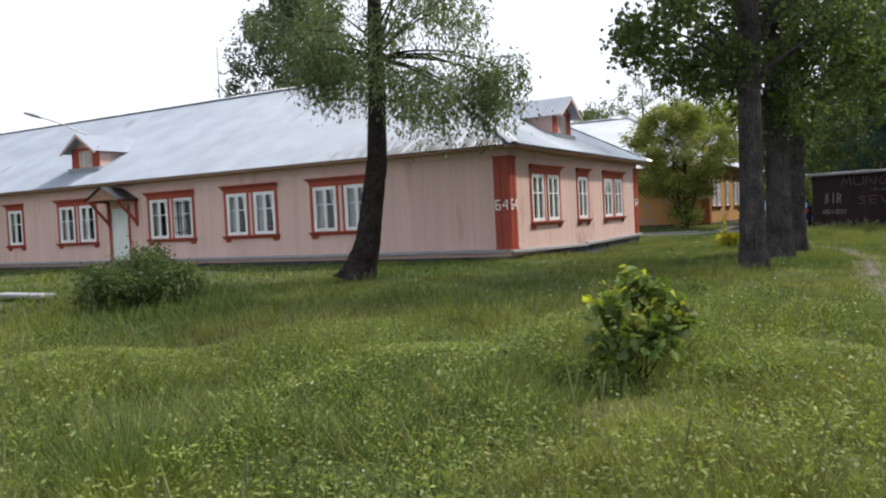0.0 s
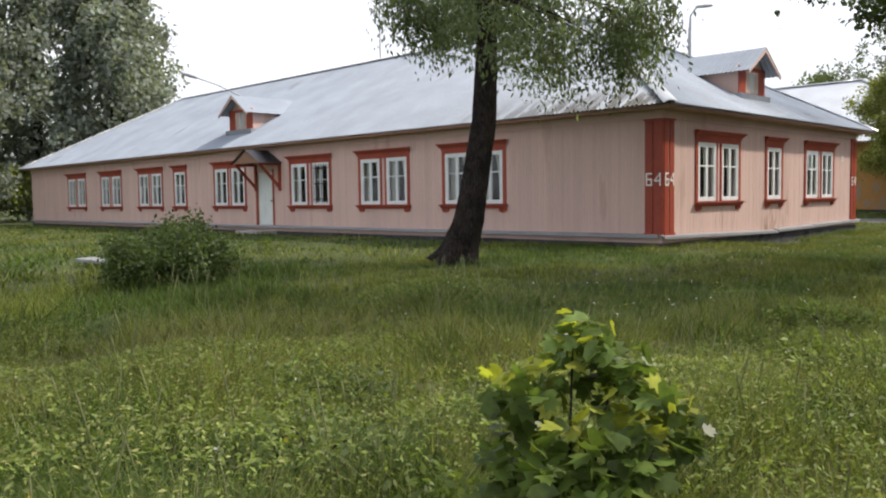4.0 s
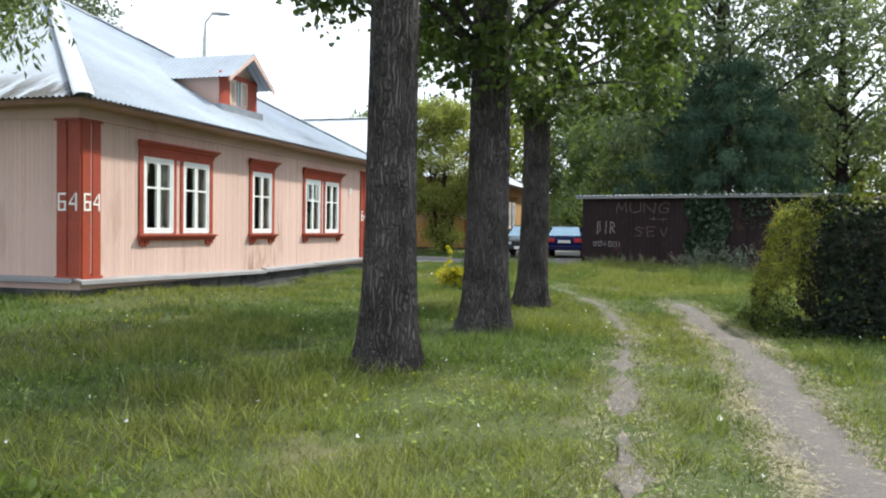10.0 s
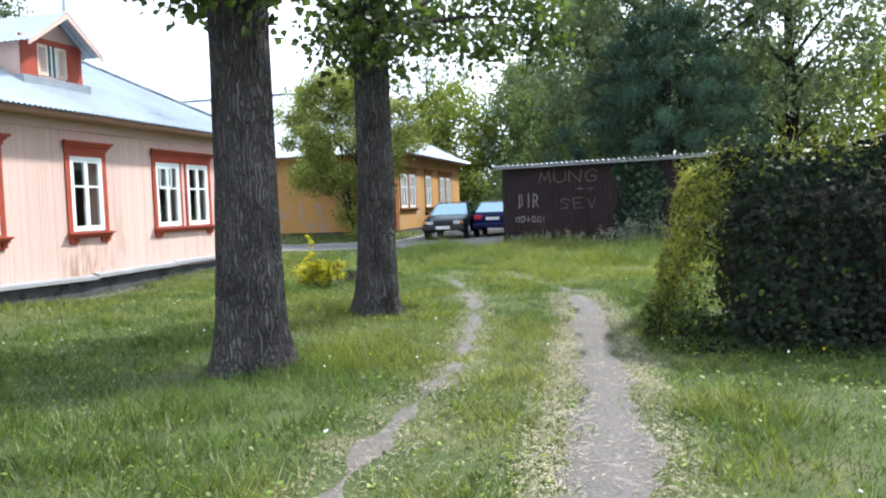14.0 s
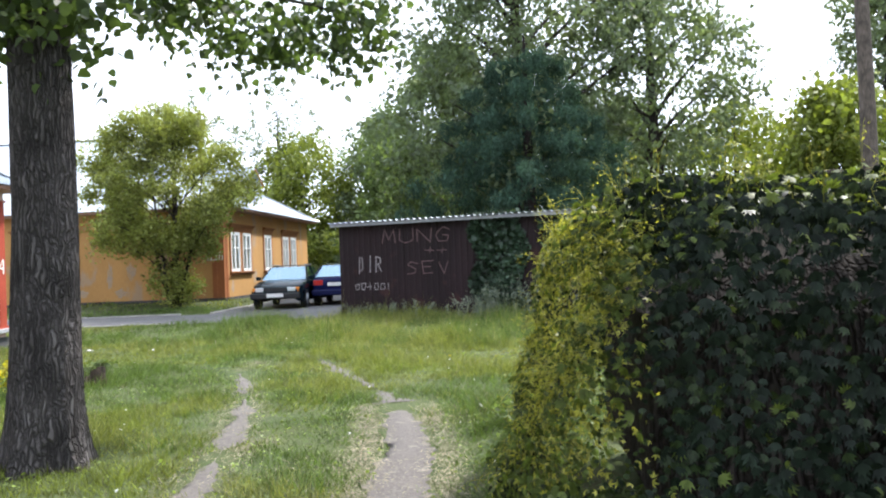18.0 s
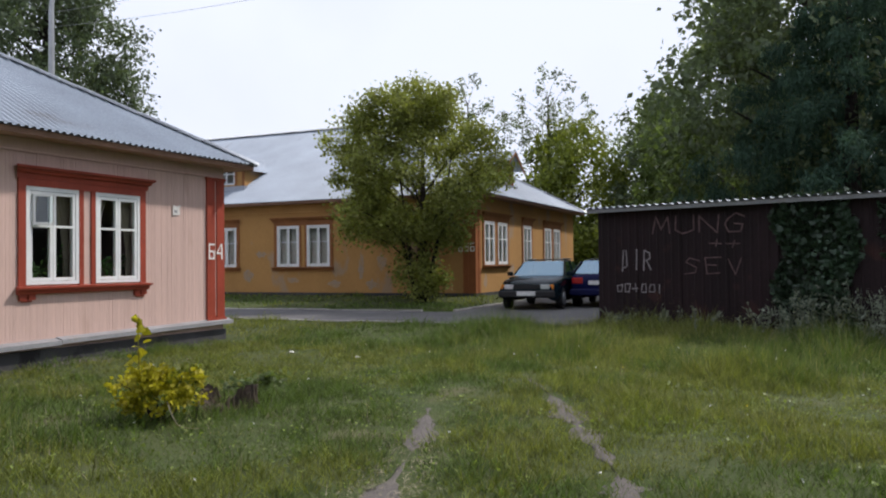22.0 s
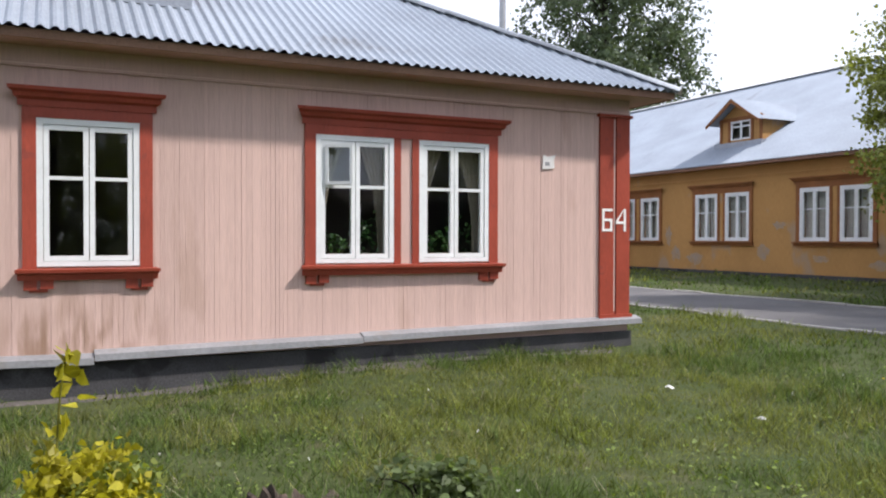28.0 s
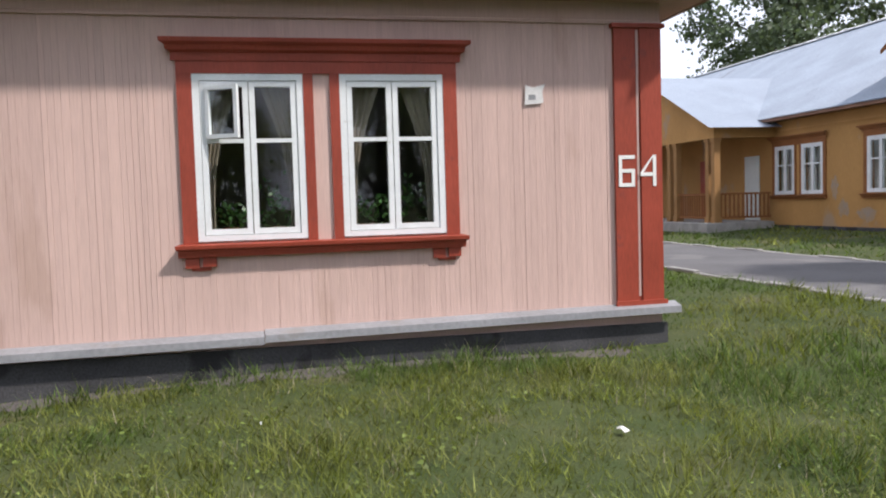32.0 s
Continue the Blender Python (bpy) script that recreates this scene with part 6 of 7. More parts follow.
WORM = mat("grey_green_weed", (0.23, 0.26, 0.20), 0.8, var=0.3, scale=2, fine=10, bump=0, per=0.3, transl=0.2)
for k, (u, v, h, n) in enumerate(((4.2, 0.5, 0.75, 14), (4.7, 0.55, 0.95, 16), (5.2, 0.5, 0.8, 14), (3.8, 0.6, 0.55, 12), (2.4, 0.35, 0.4, 10), (1.5, 0.35, 0.45, 10), (0.6, 0.4, 0.35, 10), (5.9, 0.7, 0.9, 14), (6.6, 0.6, 0.8, 14))):
    q = GF(u, v, 0)
    weed("weed", "tall grey-green wormwood stalks at the foot of the garage", q[0], q[1], h, n, WORM, 0.10, 400 + k)


# ---- parked cars ----
def loft(bm, sections, cap=True):
    rings = [[bm.verts.new(p) for p in s] for s in sections]
    for a, b in zip(rings, rings[1:]):
        for i in range(len(a) - 1):
            bm.faces.new((a[i], a[i + 1], b[i + 1], b[i]))
    if cap:
        for r in (rings[0], rings[-1]):
            bm.faces.new(r)


def car(label, m, paint, hatch):
    """A saloon, nose towards -y; its own origin on the ground at the middle."""
    root = empty("parked_car")
    tagged(root, label, "car")
    # station y, half width at sill, belt; sill height, belt height
    st = [(-2.18, 0.62, 0.66, 0.36, 0.62), (-2.08, 0.76, 0.78, 0.26, 0.70), (-1.6, 0.82, 0.83, 0.22, 0.82), (-0.85, 0.83, 0.845, 0.20, 0.91), (0.2, 0.83, 0.85, 0.20, 0.93), (1.2, 0.83, 0.845, 0.22, 0.95), (1.75, 0.81, 0.82, 0.26, 0.97 if hatch else 0.95), (2.08, 0.75, 0.77, 0.32, 0.93), (2.16, 0.66, 0.69, 0.42, 0.80)]
    bm = bmesh.new()
    secs = []
    for y, a, b, z0, z1 in st:
        zm = (z0 + z1) / 2
        half = [(a * 0.90, z0), (a, z0 + 0.08), (b * 1.01, zm), (b, z1 - 0.10), (b * 0.95, z1 - 0.02), (b * 0.6, z1 + 0.015), (0, z1 + 0.025)]
        secs.append([(-x, y, z) for x, z in half] + [(x, y, z) for x, z in half[-2::-1]])
    loft(bm, secs)
    body = part("body", bm, paint, root, smooth=True)
    roof = [(-0.80, 0.74, 0.92, 0.0), (-0.05, 0.62, 1.36, 1), (0.55, 0.63, 1.40, 1), (1.15, 0.61, 1.365, 1), (1.98 if hatch else 1.72, 0.70, 0.98, 0)]
    bm = bmesh.new()
    top = roof[1:4]
    loft(bm, [[(-w - 0.02, y, z - 0.05), (-w * 0.9, y, z - 0.005), (0, y, z + 0.015), (w * 0.9, y, z - 0.005), (w + 0.02, y, z - 0.05)] for y, w, z, k in top], False)
    part("roof", bm, paint, body, smooth=True)
    # pillars
    for s in (-1, 1):
        for (ya, wa, za), (yb, wb, zb), wd in (((-0.80, 0.78, 0.93), (-0.05, 0.63, 1.33), 0.07), ((0.42, 0.83, 0.92), (0.5, 0.645, 1.36), 0.09), ((roof[4][0] - 0.12, 0.78, 0.96), (1.15, 0.62, 1.33), 0.16)):
            bm = bmesh.new()
            ring = [(wa, ya, za), (wa, ya + wd, za), (wb, yb + wd, zb), (wb, yb, zb)]
            out, back = [[bm.verts.new((s * (x - q), y, z)) for x, y, z in ring] for q in (0, 0.03)]
            bm.faces.new(out), bm.faces.new(back[::-1])
            for k in range(4):
                bm.faces.new((out[k], back[k], back[(k + 1) % 4], out[(k + 1) % 4]))
            part("pillar", bm, paint, body)
    quad = lambda pts: (lambda b: (b.faces.new([b.verts.new(p) for p in pts]), b)[1])(bmesh.new())
    part("windscreen", quad([(-0.72, -0.80, 0.925), (0.72, -0.80, 0.925), (0.58, -0.06, 1.345), (-0.58, -0.06, 1.345)]), CARGLASS, root)
    yb = roof[4][0]
    part("rear_window", quad([(-0.68, yb - 0.04, 0.97), (0.68, yb - 0.04, 0.97), (0.56, 1.17, 1.345), (-0.56, 1.17, 1.345)]), CARGLASS, root)
    for s in (-1, 1):
        part("side_window", quad([(s * 0.80, -0.70, 0.93), (s * 0.825, yb - 0.2, 0.95), (s * 0.625, 1.15, 1.33), (s * 0.635, -0.02, 1.33)]), CARGLASS, root)
    bm = bmesh.new()
    add_box(bm, (-0.66, -0.6, 0.35), (0.66, 1.5, 0.88))
    part("cabin", bm, PLASTIC, root)
    for y in (-1.32, 1.32):
        for s in (-1, 1):
            bm = bmesh.new()
            bmesh.ops.create_cone(bm, cap_ends=True, segments=24, radius1=0.30, radius2=0.30, depth=0.19, matrix=pose(s * 0.76, y, 0.30, 0, 90, 0))
            wheel = part("wheel", bm, RUBBER, root, bevel=0.02)
            bm = bmesh.new()
            bmesh.ops.create_cone(bm, cap_ends=True, segments=20, radius1=0.19, radius2=0.17, depth=0.05, matrix=pose(s * 0.85, y, 0.30, 0, 90 * s, 0))
            part("rim", bm, RIM, wheel)
    for y, s in ((-2.16, -1), (2.14, 1)):
        bm = bmesh.new()
        add_box(bm, (-0.80, min(y, y + s * 0.10), 0.34), (0.80, max(y, y + s * 0.10), 0.54))
        part("bumper", bm, PLASTIC if not hatch else paint, root, bevel=0.04)
        bm = bmesh.new()
        yy = y + s * 0.105
        pz = 0.40 if s < 0 else 0.66
        yp = yy if s < 0 else y + s * 0.03
        add_box(bm, (-0.26, min(yp, yp + s * 0.012), pz), (0.26, max(yp, yp + s * 0.012), pz + 0.115))
        part("number_plate", bm, PAPER, root)
    bm = bmesh.new()
    add_box(bm, (-0.36, -2.19, 0.57), (0.36, -2.12, 0.70))
    part("grille", bm, PLASTIC, root, bevel=0.01)
    for s in (-1, 1):
        bm = bmesh.new()
        a, b = sorted((s * 0.38, s * 0.64))
        add_box(bm, (a, -2.185, 0.57), (b, -2.08, 0.70))
        part("headlight", bm, LAMPGLASS, root, bevel=0.012)
        bm = bmesh.new()
        a, b = sorted((s * 0.645, s * 0.74))
        add_box(bm, (a, -2.14, 0.57), (b, -2.04, 0.70))
        part("indicator", bm, AMBER, root, bevel=0.012)
        bm = bmesh.new()
        a, b = sorted((s * 0.42, s * 0.74))
        add_box(bm, (a, 2.06, 0.68), (b, 2.17, 0.86))
        part("tail_light", bm, REDLENS, root, bevel=0.015)
        bm = bmesh.new()
        a, b = sorted((s * 0.82, s * 0.98))
        add_box(bm, (a, -0.66, 0.92), (b, -0.56, 1.04))
        part("mirror", bm, paint, root, bevel=0.02)
    if not hatch:
        for s in (-1, 1):
            bm = bmesh.new()
            add_box(bm, (s * 0.56 - 0.015, -0.05, 1.39), (s * 0.56 + 0.015, 1.15, 1.43))
            part("roof_rail", bm, STEEL, root, bevel=0.006)
    root.matrix_world = m
    return root


car("dark green older saloon parked nose-out on the asphalt", pose(3.42, 23.7, gz(3.2, 24) + 0.02, 0, 0, 4), CAR_G, False)
car("dark blue saloon parked tail-out beside the garage", pose(5.0, 25.3, gz(5.2, 25) + 0.02, 0, 0, 184), CAR_B, True)


# ---- bushes and saplings ----
def bush(name, label, x, y, clumps, leaf, material, per, seed, shape="diamond", aspect=0.6, droop=0.2, stems=9, flat=0.0, spread=0.06, category="bush", twigs=24, mat2=None):
    r = np.random.default_rng(seed)
    root = empty(name, (x, y, gz(x, y)))
    cl = [(np.array(c, float), np.array(q, float)) for c, q in clumps]
    for k in range(stems):
        c, q = cl[k % len(cl)]
        a = np.array([*r.normal(0, 0.06, 2), -0.03])
        tube("stem", limb_path(a, c + r.normal(0, 0.4, 3) * q, r, 0.05, 5), np.linspace(0.010, 0.003, 5), BARK_D, root, 5)
    pts = clump_points(cl, per, twigs, spread, r)
    pts[:, 2] = np.maximum(pts[:, 2], 0.03)
    leaf_mesh("foliage", pts, leaf, material, root, seed, droop, aspect, flat=flat, shape=shape)
    # Second leaf colour mixed in towards the top of the first clumps.
    if mat2:
        top = clump_points([(c + np.array([0, 0, q[2] * 0.4]), q * 0.8) for c, q in cl[: max(2, len(cl) // 2)]], per // 2, twigs, spread, r)
        leaf_mesh("young_leaves", top, leaf * 0.8, mat2, root, seed + 1, droop, aspect, flat=flat, shape=shape)
    return tagged(root, label, category)


BIGLEAF = mat("glossy_sapling_leaf", (0.125, 0.185, 0.042), 0.35, var=0.3, scale=3, fine=20, bump=0, per=0.4, spec=0.25, transl=0.35)
# Yellow leaves for the sapling's top: sunlight there is put into the colour.
TOPLEAF = mat("sunlit_top_sapling_leaf", (0.36, 0.39, 0.06), 0.45, var=0.25, scale=3, fine=20, bump=0, per=0.35, transl=0.45)
YLEAF = mat("golden_bush_leaf", (0.46, 0.42, 0.03), 0.5, var=0.25, scale=3, fine=20, bump=0, per=0.35, transl=0.4)
bush("maple_sapling", "leafy sapling with large glossy lobed leaves in the long grass", 8.05, -14.72,
     [((0, 0, 0.50), (0.36, 0.34, 0.28)), ((0.24, 0.1, 0.62), (0.22, 0.22, 0.2)), ((-0.24, -0.05, 0.66), (0.22, 0.22, 0.2)), ((-0.10, 0.1, 0.90), (0.12, 0.12, 0.10)), ((0.1, 0.1, 0.82), (0.16, 0.16, 0.12)), ((0.24, -0.15, 0.40), (0.18, 0.16, 0.18)), ((-0.26, -0.15, 0.40), (0.18, 0.16, 0.18)), ((0.05, -0.25, 0.36), (0.24, 0.16, 0.18))], 0.10, BIGLEAF, 58, 501, "lobed", 0.95, 0.25, flat=0.5, twigs=46, spread=0.03, mat2=TOPLEAF)
r = np.random.default_rng(3)
bush("bush", "rounded dense green bush in the long grass", -2.85, -11.05, [((q * math.cos(a), q * math.sin(a), 0.15 + r.uniform(0.1, 0.95) * (1.15 - 0.7 * q)), (0.42, 0.42, 0.26)) for a, q in zip(r.uniform(0, 6.3, 24), 0.95 * np.sqrt(r.uniform(0, 1, 24)))], 0.07, LEAF_P, 420, 502, spread=0.07, stems=16, mat2=LEAF_B)
bush("golden_bush", "yellow-leaved low bush with one tall shoot beside a stump", 5.10, 6.10,
     [((0.0, 0, 0.26), (0.36, 0.33, 0.20)), ((0.24, 0.1, 0.34), (0.2, 0.2, 0.16)), ((-0.26, -0.05, 0.24), (0.24, 0.2, 0.16)), ((0.05, -0.1, 0.42), (0.18, 0.16, 0.12)), ((-0.30, 0.1, 0.36), (0.16, 0.16, 0.12))], 0.046, YLEAF, 420, 503, "heart", 0.8, 0.1, spread=0.03, mat2=LEAF_Y)
q = gz(5.25, 6.05)
shoot = empty("sapling_shoot", (5.0, 6.0, q))
lp = limb_path((0, 0, 0.1), (-0.08, 0.02, 1.0), np.random.default_rng(2), 0.0, 9)
tube("stem", lp, np.linspace(0.008, 0.003, 9), LEAF_HY, shoot, 5)
leaf_mesh("foliage", np.repeat(lp[3:], 5, 0) + np.random.default_rng(5).normal(0, 0.035, (30, 3)), 0.085, YLEAF, shoot, 9, 0.25, 0.85, shape="heart")
tagged(shoot, "thin upright shoot with round yellow leaves above a low bush", "sapling")
bush("weed_clump", "clump of dark green broad-leaved weeds in the grass", 4.75, 7.95, [((0, 0, 0.10), (0.30, 0.28, 0.08)), ((0.2, 0.1, 0.12), (0.18, 0.18, 0.08))], 0.06, LEAF_B, 260, 504, "heart", 0.7, 0.0, flat=0.5, spread=0.04, category="weed")
for k, (x, y, q, m) in enumerate(((6.25, -14.9, 1.0, LEAF_B), (5.0, -13.9, 0.9, LEAF_B), (6.9, -8.9, 0.9, LEAF_K), (7.6, -10.6, 0.8, LEAF_K), (8.9, -14.6, 0.7, LEAF_K), (7.6, -15.0, 0.6, LEAF_K), (8.5, -9.6, 0.7, LEAF_B), (11.3, 2.3, 0.6, LEAF_B), (11.4, 0.9, 0.55, LEAF_B), (11.25, 3.5, 0.7, LEAF_B))):
    bush("weed_clump", "low leafy weeds among the long grass", x, y, [((0, 0, 0.18 * q), (0.45 * q, 0.45 * q, 0.15 * q)), ((0.4 * q, 0.2 * q, 0.16 * q), (0.35 * q, 0.3 * q, 0.13 * q)), ((-0.35 * q, 0.1, 0.15 * q), (0.3 * q, 0.3 * q, 0.13 * q))], 0.06, m, 300, 520 + k, spread=0.06, category="weed", aspect=0.5)

# rotten stump: a low ring of split, fibrous wood with a hollow middle
ROT = mat("rotten_wood", (0.115, 0.085, 0.066), 0.95, var=0.4, scale=9, fine=40, bump=0.8, fine_stretch=(2, 2, 0.25), wear=((0.045, 0.036, 0.03), 12, 0.52, 0.9, (2, 2, 0.3)))
bm = bmesh.new()
r = random.Random(4)
N, rows = 90, (-0.04, 0.04, 0.09, 0.19)
rings = []
prof = [0.15 + 0.07 * math.sin(2 * k / N * 2 * math.pi + 1) + r.choice((0, 0, 0.03, -0.06, -0.09)) + r.uniform(-0.025, 0.025) for k in range(N)]
for j, q0 in enumerate((1.25, 1.06, 1.0, 0.97)):
    ring = []
    for k in range(N):
        a = k / N * 2 * math.pi
        q = q0 * (1 + 0.15 * math.sin(3 * a) + (0.05 if k % 3 else -0.05) + r.uniform(-0.03, 0.03))
        ring.append(bm.verts.new((0.26 * q * math.cos(a), 0.30 * q * math.sin(a), min(rows[j], prof[k]) if j < 3 else prof[k])))
    rings.append(ring)
rings.append([bm.verts.new((v.co.x * 0.72, v.co.y * 0.72, v.co.z - 0.02)) for v in rings[3]])
rings.append([bm.verts.new((v.co.x * 0.45, v.co.y * 0.45, 0.05)) for v in rings[3]])
for a, b in zip(rings, rings[1:]):
    for k in range(N):
        j = (k + 1) % N
        bm.faces.new((a[k], a[j], b[j], b[k]))
bm.faces.new(rings[-1])
st = tagged(part("tree_stump", bm, ROT), "low rotten hollow tree stump in the grass", "stump")
st.location = (5.16, 6.98, gz(5.16, 6.98) - 0.02)
tube("root", [(-0.25, 0.22, 0.02), (-0.5, 0.42, 0.04), (-0.8, 0.5, -0.01)], [0.06, 0.04, 0.01], ROT, st, 7, 0.2, 2)
q = gz(5.55, 5.9)
twig = tube("fallen_twig", [(5.36, 5.92, q + 0.24), (5.46, 5.84, q + 0.20), (5.54, 5.80, q + 0.13), (5.58, 5.82, q + 0.06), (5.62, 5.90, q + 0.02), (5.70, 6.0, q + 0.01)], [0.004, 0.006, 0.006, 0.006, 0.005, 0.003], GRASS_D, None, 5)
tagged(twig, "pale bent dry twig lying in the grass", "twig")

# slab and litter
bm = bmesh.new()
add_box(bm, (-0.75, -0.22, 0), (0.75, 0.22, 0.07))
sl = tagged(part("board", bm, DRIP, bevel=0.01), "pale weathered board lying in the grass", "board")
sl.location, sl.rotation_euler = (-8.2, -10.0, gz(-8.2, -10.0) + 0.10), (0.02, 0.03, 0.2)
r = random.Random(6)
for k, (x, y) in enumerate(((2.85, 11.46), (4.25, 11.2), (10.3, -5.6))):
    bm = bmesh.new()
    vs = [bm.verts.new((0.05 * math.cos(a) * r.uniform(0.5, 1.2), 0.04 * math.sin(a) * r.uniform(0.5, 1.2), r.uniform(0.02, 0.06))) for a in np.linspace(0, 2 * math.pi, 9)[:-1]]
    top = bm.verts.new((0, 0, 0.065))
    for i in range(8):
        bm.faces.new((vs[i], vs[(i + 1) % 8], top))
    ob = tagged(part("paper_scrap", bm, PAPER), "crumpled white paper scrap in the grass", "litter", "litter in the grass")
    ob.location, ob.rotation_euler = (x, y, gz(x, y)), (0, 0, r.uniform(0, 6))

# ---- lamps, mast, poles and wires ----
def lamp_head(parent, p, d):
    bm = bmesh.new()
    d = Vector(d).normalized()
    s = d.cross(Vector((0, 0, 1))).normalized()
    rings = []
    for t, w, h in ((-0.05, 0.04, 0.03), (0.05, 0.10, 0.06), (0.35, 0.13, 0.07), (0.6, 0.10, 0.05), (0.66, 0.04, 0.02)):
        c = Vector(p) + d * t
        rings.append([c + s * (w * math.cos(a)) + Vector((0, 0, h * math.sin(a))) for a in np.linspace(0, 2 * math.pi, 11)[:-1]])
    vs = [[bm.verts.new(q) for q in r] for r in rings]
    for a, b in zip(vs, vs[1:]):
        for i in range(10):
            j = (i + 1) % 10
            bm.faces.new((a[i], a[j], b[j], b[i]))
    bm.faces.new(vs[0]), bm.faces.new(vs[-1])
    return part("lamp_head", bm, STEEL, parent, smooth=True)


wl_ = tagged(empty("wall_lamp", (0, 0, 0)), "grey street lamp on a bracket arm at the roof dormer", "street lamp")
tube("arm", [(-19.1, 0.25, 5.62), (-19.4, -0.55, 6.0), (-19.75, -1.2, 6.25)], [0.025, 0.025, 0.025], STEEL, wl_, 8)
lamp_head(wl_, (-19.78, -1.23, 6.27), (-0.6, -0.6, 0.25))
sl2 = tagged(empty("street_lamp", (0, 0, 0)), "tall street lamp rising behind the pink roof", "street lamp")
z = gz(-7.6, 15.55)
tube("pole", [(-7.6, 15.55, z), (-7.6, 15.55, 5), (-7.6, 15.55, 8.3), (-7.57, 15.57, 9.1), (-7.35, 15.7, 9.45)], [0.10, 0.085, 0.07, 0.04, 0.035], STEEL, sl2, 10)
lamp_head(sl2, (-7.35, 15.7, 9.46), (1, 0.6, 0.02))
mast = tagged(empty("antenna_mast", (-17.75, 6.6, 7.5)), "thin metal aerial mast on the roof ridge", "antenna")
tube("mast", [(0, 0, -0.3), (0, 0, 2.5)], [0.03, 0.02], STEEL, mast, 8)
tube("crossbar", [(-0.35, 0, 2.1), (0.35, 0.1, 2.1)], [0.008, 0.008], STEEL, mast, 6)
poles = []
for x, y, h in ((17.2, 10.6, 7.5),):
    p = tagged(empty("utility_pole", (x, y, gz(x, y))), "weathered wooden utility pole with wires", "utility pole")
    tube("pole", [(0, 0, -0.1), (0.03, 0, h / 2), (0, 0.02, h)], [0.15, 0.13, 0.10], WOODG, p, 12, 0.04)
    bm = bmesh.new()
    add_box(bm, (-0.05, -0.7, h - 0.5), (0.05, 0.7, h - 0.4))
    part("crossarm", bm, WOODG, p)
    for s in (-0.6, 0.0, 0.6):
        bm = bmesh.new()
        bmesh.ops.create_cone(bm, cap_ends=True, segments=10, radius1=0.04, radius2=0.025, depth=0.12, matrix=pose(0, s, h - 0.34))
        part("insulator", bm, PAPER, p)
    poles.append((x, y, gz(x, y) + h - 0.3))
for k, s in enumerate((-0.6, 0.6)):
    a, b = np.array([-7.6, 15.55 + 0.3 * s, 8.2 - 0.25 * k]), np.array(poles[0]) + (0, s, 0)
    t = np.linspace(0, 1, 24)[:, None]
    w = a + (b - a) * t - np.array([0, 0, 1.0]) * (0.5 + 0.12 * k) * 4 * t * (1 - t)
    tagged(tube("wire", w, [0.004] * 24, STEEL, None, 4), "thin overhead wire strung between the poles", "cable")

# shed with a dark felt roof beyond the hedge
shed = empty("shed", (18.2, 16.6, gz(18.2, 16.6)))
bm = bmesh.new()
add_box(bm, (-2.6, -1.6, -0.1), (2.6, 1.6, 2.35))
part("wall", bm, WOODG, shed)
FELT = mat("brown_roofing_felt", (0.075, 0.058, 0.050), 0.95, var=0.3, scale=1.4, fine=40, bump=0.4, wear=((0.15, 0.12, 0.10), 1.2, 0.6, 0.6))
for s in (-1, 1):
    bm = bmesh.new()
    prism(bm, [(0, 3.05), (s * 2.95, 2.22), (s * 2.95, 2.16), (0, 2.99)], -1.9, 1.9, lambda u, v, z: (u, v, z))
    part("roof_slope", bm, FELT, shed)
for s in (-1, 1):
    bm = bmesh.new()
    prism(bm, [(-2.6, 2.35), (2.6, 2.35), (0, 2.98)], s * 1.6 - 0.03, s * 1.6 + 0.03, lambda u, v, z: (u, v, z))
    part("gable", bm, WOODG, shed)
tagged(shed, "low weathered shed with a brown felt roof behind the hedge", "shed")

# ---- grass ----
WALK = np.array([(9, -22), (9.7, -17), (10.3, -13), (10.7, -9), (11.1, -4), (10.9, -1), (10.4, 2), (9.4, 5.2), (7.7, 9.4)], float)


def line_dist(x, y, line):
    p = np.stack([x, y], -1)
    best = np.full(len(p), 1e9)
    line = np.asarray(line, float)
    for a, b in zip(line, line[1:]):
        ab = b - a
        t = np.clip(((p - a) @ ab) / (ab @ ab), 0, 1)
        best = np.minimum(best, np.linalg.norm(p - a - t[:, None] * ab, axis=1))
    return best


def free_ground(x, y):
    """Where grass can stand: off the houses, road, garage, hedge and the worn ruts."""
    ok = ~((x < 0.06) & (x > -42.6) & (y > -0.06) & (y < 13.3))
    ok &= ~((y > 16.4) & (y < 20.3) & (x < 6.5)) & ~((x > 1.8) & (y > 20.2)) & ~((x > 6.2) & (y > 18.3))
    ok &= ~((x < 0.7) & (y > 24.95))
    gx, gy = x - GA.x, y - GA.y
    uu, vv = gx * GU.x + gy * GU.y, gx * GN.x + gy * GN.y
    ok &= ~((uu > -0.05) & (uu < GL + 0.1) & (vv < 0.02) & (vv > -4.8))
    ok &= ~((x > HX0 + 0.15) & (x < HX1 - 0.1) & (y > HY0 + 0.15) & (y < HY1 - 0.1))
    return ok


